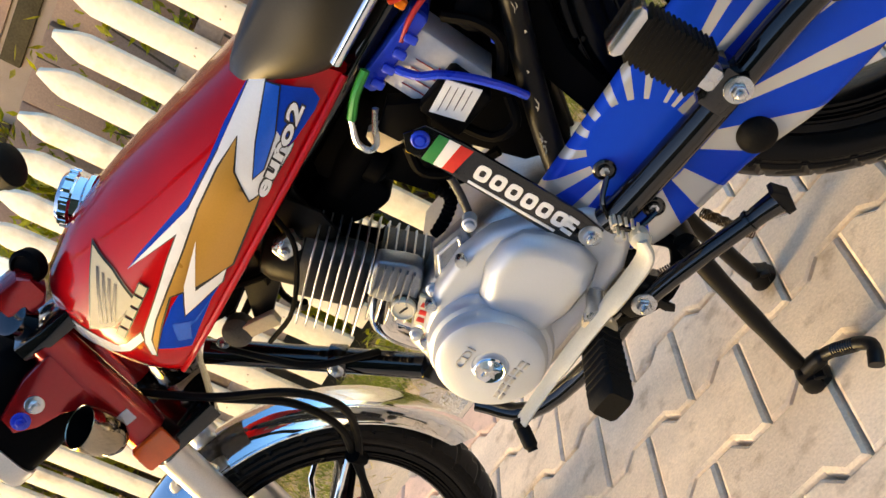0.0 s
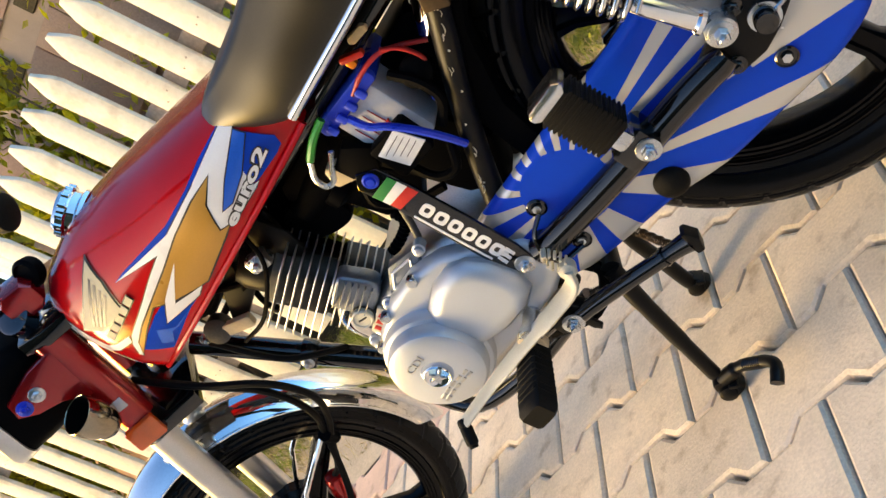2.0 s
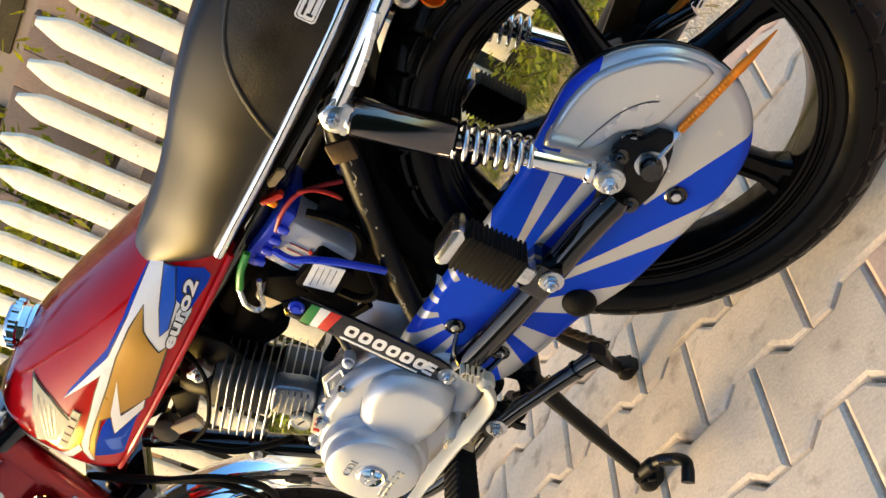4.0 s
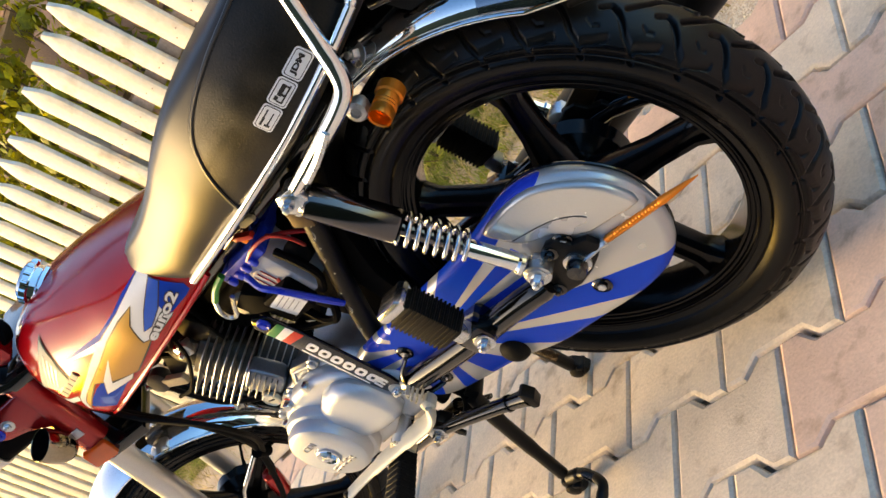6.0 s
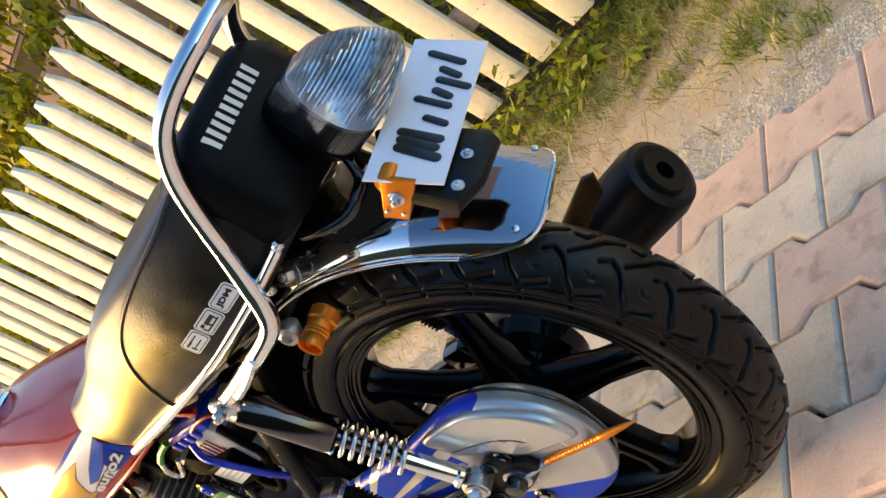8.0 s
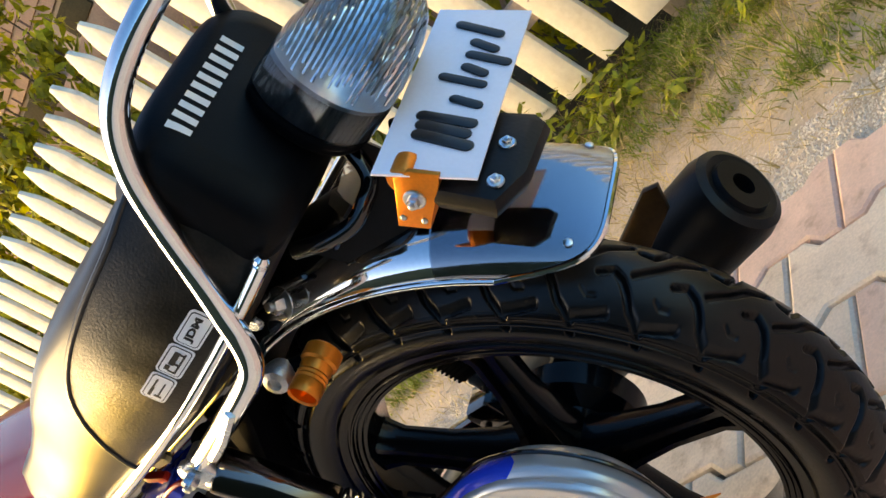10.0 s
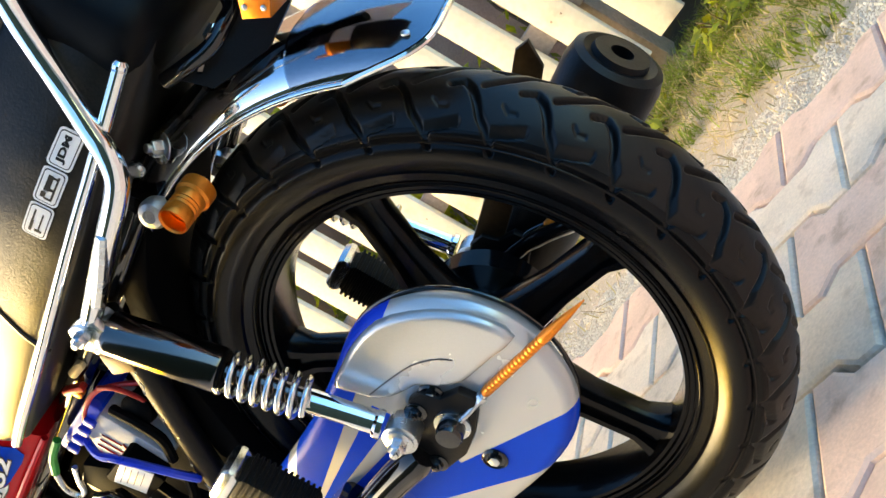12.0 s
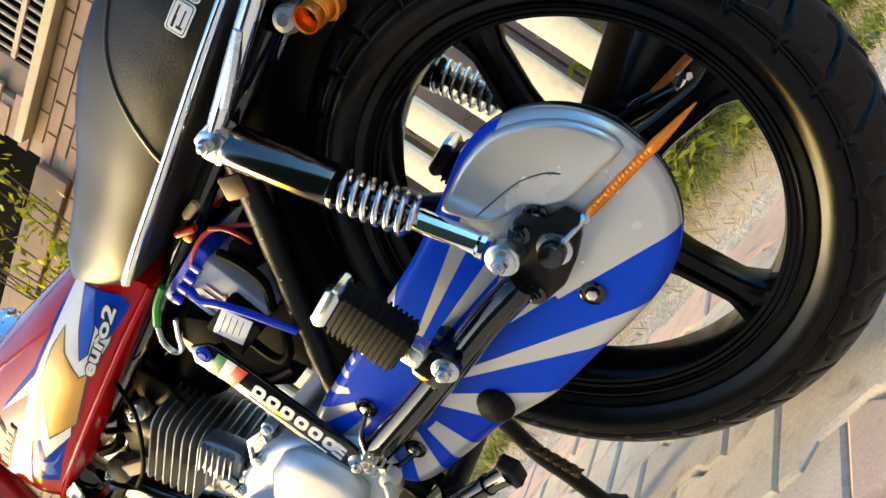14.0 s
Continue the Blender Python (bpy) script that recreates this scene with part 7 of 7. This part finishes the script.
for x in (-6.4, -4.4, -2.4, -0.4, 1.6):
    part("post", box((x, 0.085, 0.53), (0.07, 0.07, 1.1), 0.005), RAIL_WOOD, fence)

# ---- beyond the fence ----
def bricks(name, x0, x1, y, z0, z1, holes=()):
    verts, faces = [], []
    h, w = 0.065, 0.225
    row = 0
    z = z0
    while z < z1:
        x = x0 - (w / 2 if row % 2 else 0)
        while x < x1:
            a, b = max(x, x0), min(x + w - 0.01, x1)
            mx, mz = (a + b) / 2, z + h / 2
            if b - a > 0.03 and not any(hx0 < mx < hx1 and hz0 < mz < hz1 for hx0, hx1, hz0, hz1 in holes):
                d = rng.uniform(0, 0.006)
                k = len(verts)
                for yy in (y + 0.02, y - d):
                    e = 0 if yy > y else 0.003
                    verts += [(a + e, yy, z + e), (b - e, yy, z + e), (b - e, yy, min(z + h, z1) - e), (a + e, yy, min(z + h, z1) - e)]
                faces += [(k + 4, k + 5, k + 6, k + 7), (k, k + 1, k + 5, k + 4), (k + 1, k + 2, k + 6, k + 5), (k + 2, k + 3, k + 7, k + 6), (k + 3, k, k + 4, k + 7)]
            x += w
        z += h + 0.010
        row += 1
    return flat_mesh(verts, faces)


WY = 3.05
house = thing("house", "pink brick house wall with a barred window and a dark opening", "house", at=(0, 0, 0))
WX0, WX1, WZ0, WZ1 = -3.36, -1.2, 2.69, 3.12
OX0, OX1, OZ0, OZ1 = -5.6, -3.62, 2.56, 3.12  # the dark opening beside it
wallm = bmesh.new()
for a, b, c, d in ((-7.0, OX0, 0.0, 3.35), (OX0, OX1, 0.0, OZ0), (OX0, OX1, OZ1, 3.35), (OX1, WX0, 0.0, 3.35), (WX0, WX1, 0.0, WZ0), (WX0, WX1, WZ1, 3.35), (WX1, -0.5, 0.0, 3.35)):
    box(((a + b) / 2, WY + 0.13, (c + d) / 2), (b - a, 0.24, d - c), 0.002, bm=wallm)
hw = part("wall", wallm, MORTAR, house)
part("brickwork", tagged(part("tmp", bricks("bricks", -7.0, -0.5, WY, 1.74, 3.32, ((WX0 - 0.02, WX1 + 0.02, WZ0 - 0.02, WZ1 + 0.02), (OX0 - 0.02, OX1 + 0.02, OZ0 - 0.22, OZ1 + 0.02))), BRICK), kind="stuff").data, BRICK, hw)
bpy.data.objects.remove(bpy.data.objects["tmp"])
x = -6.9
while x < -1.2:  # dark boxes put in for the shadowy band over the plinth
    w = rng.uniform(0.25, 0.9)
    part("dark_recess", box((x + w / 2, WY + 0.004, 1.655 + rng.uniform(-0.02, 0.02)), (w, 0.02, rng.uniform(0.09, 0.15)), 0.002), SOIL_AND_SHADE, hw)
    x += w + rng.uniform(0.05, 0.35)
x = -6.9
while x < -1.2:  # plinth of brown blocks
    w = rng.uniform(0.34, 0.52)
    part("plinth_block", box((x + w / 2, WY - 0.02 + rng.uniform(-0.012, 0.012), 1.30), (w - 0.02, 0.05, 0.53), 0.006), BRICK if rng.random() < 0.45 else CONCRETE, hw)
    part("plinth_block", box((x + w / 2 + 0.14, WY - 0.02 + rng.uniform(-0.012, 0.012), 0.50), (w - 0.02, 0.05, 1.00), 0.006), BRICK if rng.random() < 0.5 else CONCRETE, hw)
    x += w
win = part("window", box(((WX0 + WX1) / 2, WY + 0.16, (WZ0 + WZ1) / 2), (WX1 - WX0 - 0.01, 0.05, WZ1 - WZ0 - 0.01), 0.004), DARK, house)
part("window_sill", box(((WX0 + WX1) / 2, WY - 0.03, WZ0 - 0.030), (WX1 - WX0 + 0.3, 0.12, 0.055), 0.006), LEDGE, win)
part("window_shutter", box((WX0 + 0.11, WY + 0.06, (WZ0 + WZ1) / 2), (0.20, 0.03, WZ1 - WZ0 - 0.02), 0.004), CONCRETE, win)
for k in range(31):
    part("grille_bar", box((WX0 + 0.25 + k * 0.062, WY + 0.06, (WZ0 + WZ1) / 2), (0.016, 0.016, WZ1 - WZ0 - 0.02), 0.003), RAIL_WOOD, win)
for z in (WZ0 + 0.18, WZ0 + 0.36):
    part("grille_rail", box(((WX0 + WX1) / 2 + 0.1, WY + 0.05, z), (WX1 - WX0 - 0.24, 0.02, 0.030), 0.003), RAIL_WOOD, win)
opening = part("opening", box(((OX0 + OX1) / 2, WY + 0.20, (OZ0 + OZ1) / 2), (OX1 - OX0 - 0.01, 0.04, OZ1 - OZ0 - 0.01), 0.004), DARK, house)
part("lintel", box(((OX0 + OX1) / 2, WY - 0.012, OZ0 - 0.115), (OX1 - OX0 - 0.02, 0.06, 0.20), 0.006), CONCRETE, opening)


def shrub(x0, x1, y0, y1, h, n, label):
    ob = thing("shrub", label, "shrub", "shrubs behind the fence")
    stems = bmesh.new()
    verts, faces = [], []
    clumps = []
    for _ in range(max(6, int((x1 - x0) * 16))):
        bx, by = rng.uniform(x0, x1), rng.uniform(y0, y1)
        tx, ty, tz = bx + rng.gauss(0, 0.12), by + rng.gauss(0, 0.10), h * rng.uniform(0.6, 1.05)
        tube(spline([(bx, by, -0.02), ((bx + tx) / 2 + rng.gauss(0, 0.04), (by + ty) / 2, tz * 0.5), (tx, ty, tz)], 3), [0.010, 0.009, 0.008, 0.007, 0.006, 0.005, 0.003], 6, stems)
        for q in (0.35, 0.55, 0.72, 0.88, 1.0):
            clumps.append((bx + (tx - bx) * q, by + (ty - by) * q, tz * q))
    for _ in range(n):
        cx, cy, cz = rng.choice(clumps)
        v = Vector((rng.gauss(0, 1), rng.gauss(0, 1), rng.gauss(0.3, 0.8)))
        p = Vector((cx, cy, cz)) + v.normalized() * abs(rng.gauss(0, 0.10))
        leaf(p, rng.uniform(0.018, 0.042), v, verts, faces, rng.uniform(0, 6.3))
    part("stem", stems, BARK, ob)
    part("foliage", flat_mesh(verts, faces), LEAF, ob)


for k in range(7):
    shrub(-7.0 + k * 0.66, -6.40 + k * 0.66, 1.80, 2.25, 1.75 + 0.12 * math.sin(k * 2.1), 5200, "dense yellow-green garden shrub behind the fence")
shrub(-2.35, -1.70, 2.45, 2.75, 1.45, 700, "small leafy shrub in front of the brick wall")
shrub(-4.6, -3.5, 2.5, 2.85, 2.75, 1100, "tall sparse shrub in front of the dark opening")
shrub(-1.2, 0.6, 2.3, 2.7, 0.85, 2200, "low leafy shrub behind the fence")
shrub(-2.2, -0.9, 1.72, 1.95, 0.38, 1600, "low leafy shrub behind the fence")
shrub(-0.8, 0.9, 1.72, 1.95, 0.34, 1800, "low leafy shrub behind the fence")
post = tagged(part("concrete_post", box((-2.05, 2.7, 0.62), (0.22, 0.16, 1.3), 0.01), CONCRETE), "grey concrete post standing behind the fence", "post")

# ---- paving ----
P1, P2 = Vector((0.2035, 0.006)), Vector((-0.0155, 0.1495))  # along a row, from row to row
A = 0.10175


def paver_outline():
    lo, hi, p = -0.0125, 0.0125, 0.1495 / 2
    bot = [(-A, -p + lo), (-0.066, -p + lo), (-0.040, -p + hi), (0.040, -p + hi), (0.066, -p + lo), (A, -p + lo)]
    top = [(A, p + hi), (0.066, p + hi), (0.040, p + lo), (-0.040, p + lo), (-0.066, p + hi), (-A, p + hi)]
    ux, uy = P1.normalized(), P2.normalized()
    return [tuple(ux * x + uy * y) for x, y in bot + top]


def paver_mesh(ma, seed):
    r = random.Random(seed)
    out = grow(paver_outline(), -0.0012)
    mid = grow(out, -0.0016)
    top = grow(out, -0.0065)
    tz = 0.0
    rings = [[(x, y, -0.03) for x, y in out], [(x, y, -0.0065) for x, y in out], [(x + r.uniform(-0.0004, 0.0004), y + r.uniform(-0.0004, 0.0004), -0.0028) for x, y in mid], [(x + r.uniform(-0.0006, 0.0006), y + r.uniform(-0.0006, 0.0006), tz) for x, y in top]]
    bm = loft(rings, False)
    bm.verts.ensure_lookup_table()
    bm.faces.new(bm.verts[-12:])
    me = finish(bm, 25)
    me.materials.append(ma)
    return me


paving = thing("paving", "interlocking concrete pavers in cream and dusty pink", "pavement", kind="structure")
CR = [paver_mesh(PAVER_CREAM, 10 + k) for k in range(3)]
PK = [paver_mesh(PAVER_PINK, 20 + k) for k in range(3)]
ORIGIN = Vector((-0.0015, -0.004))
rest = {0: ([], []), 1: ([], [])}


def is_pink(x, y, row):
    if row == 4:
        return True
    if row == 3:
        return False
    if y > 0.22:
        return x > 0.06
    return (x > 0.10 and y > -0.6) or (x < -1.15 and y > 0.1)


for row in range(-34, 5):
    for col in range(-26, 22):
        c = ORIGIN + P2 * row + P1 * (col + (0.5 if row % 2 else 0.0))
        # keep the rows within the yard
        if not (-4.6 < c.x < 3.6 and -5.0 < c.y):
            continue
        pink = is_pink(c.x, c.y, row)
        z = rng.uniform(-0.0012, 0.0008)
        if -1.75 < c.x < 0.62 and -0.55 < c.y:
            ob = part("paver", (PK if pink else CR)[rng.randrange(3)], None, paving)
            ob.location = (c.x, c.y, z)
            ob.rotation_euler = (radians(rng.uniform(-0.25, 0.25)), radians(rng.uniform(-0.25, 0.25)), radians(rng.uniform(-0.3, 0.3)))
        else:
            me = (PK if pink else CR)[0]
            v, f = rest[int(pink)]
            k = len(v)
            v += [(q.co.x + c.x, q.co.y + c.y, q.co.z + z) for q in me.vertices]
            f += [tuple(k + q for q in p.vertices) for p in me.polygons]
for k, ma in ((0, PAVER_CREAM), (1, PAVER_PINK)):
    tagged(part("pavers", flat_mesh(*rest[k]), ma, paving), kind="stuff")
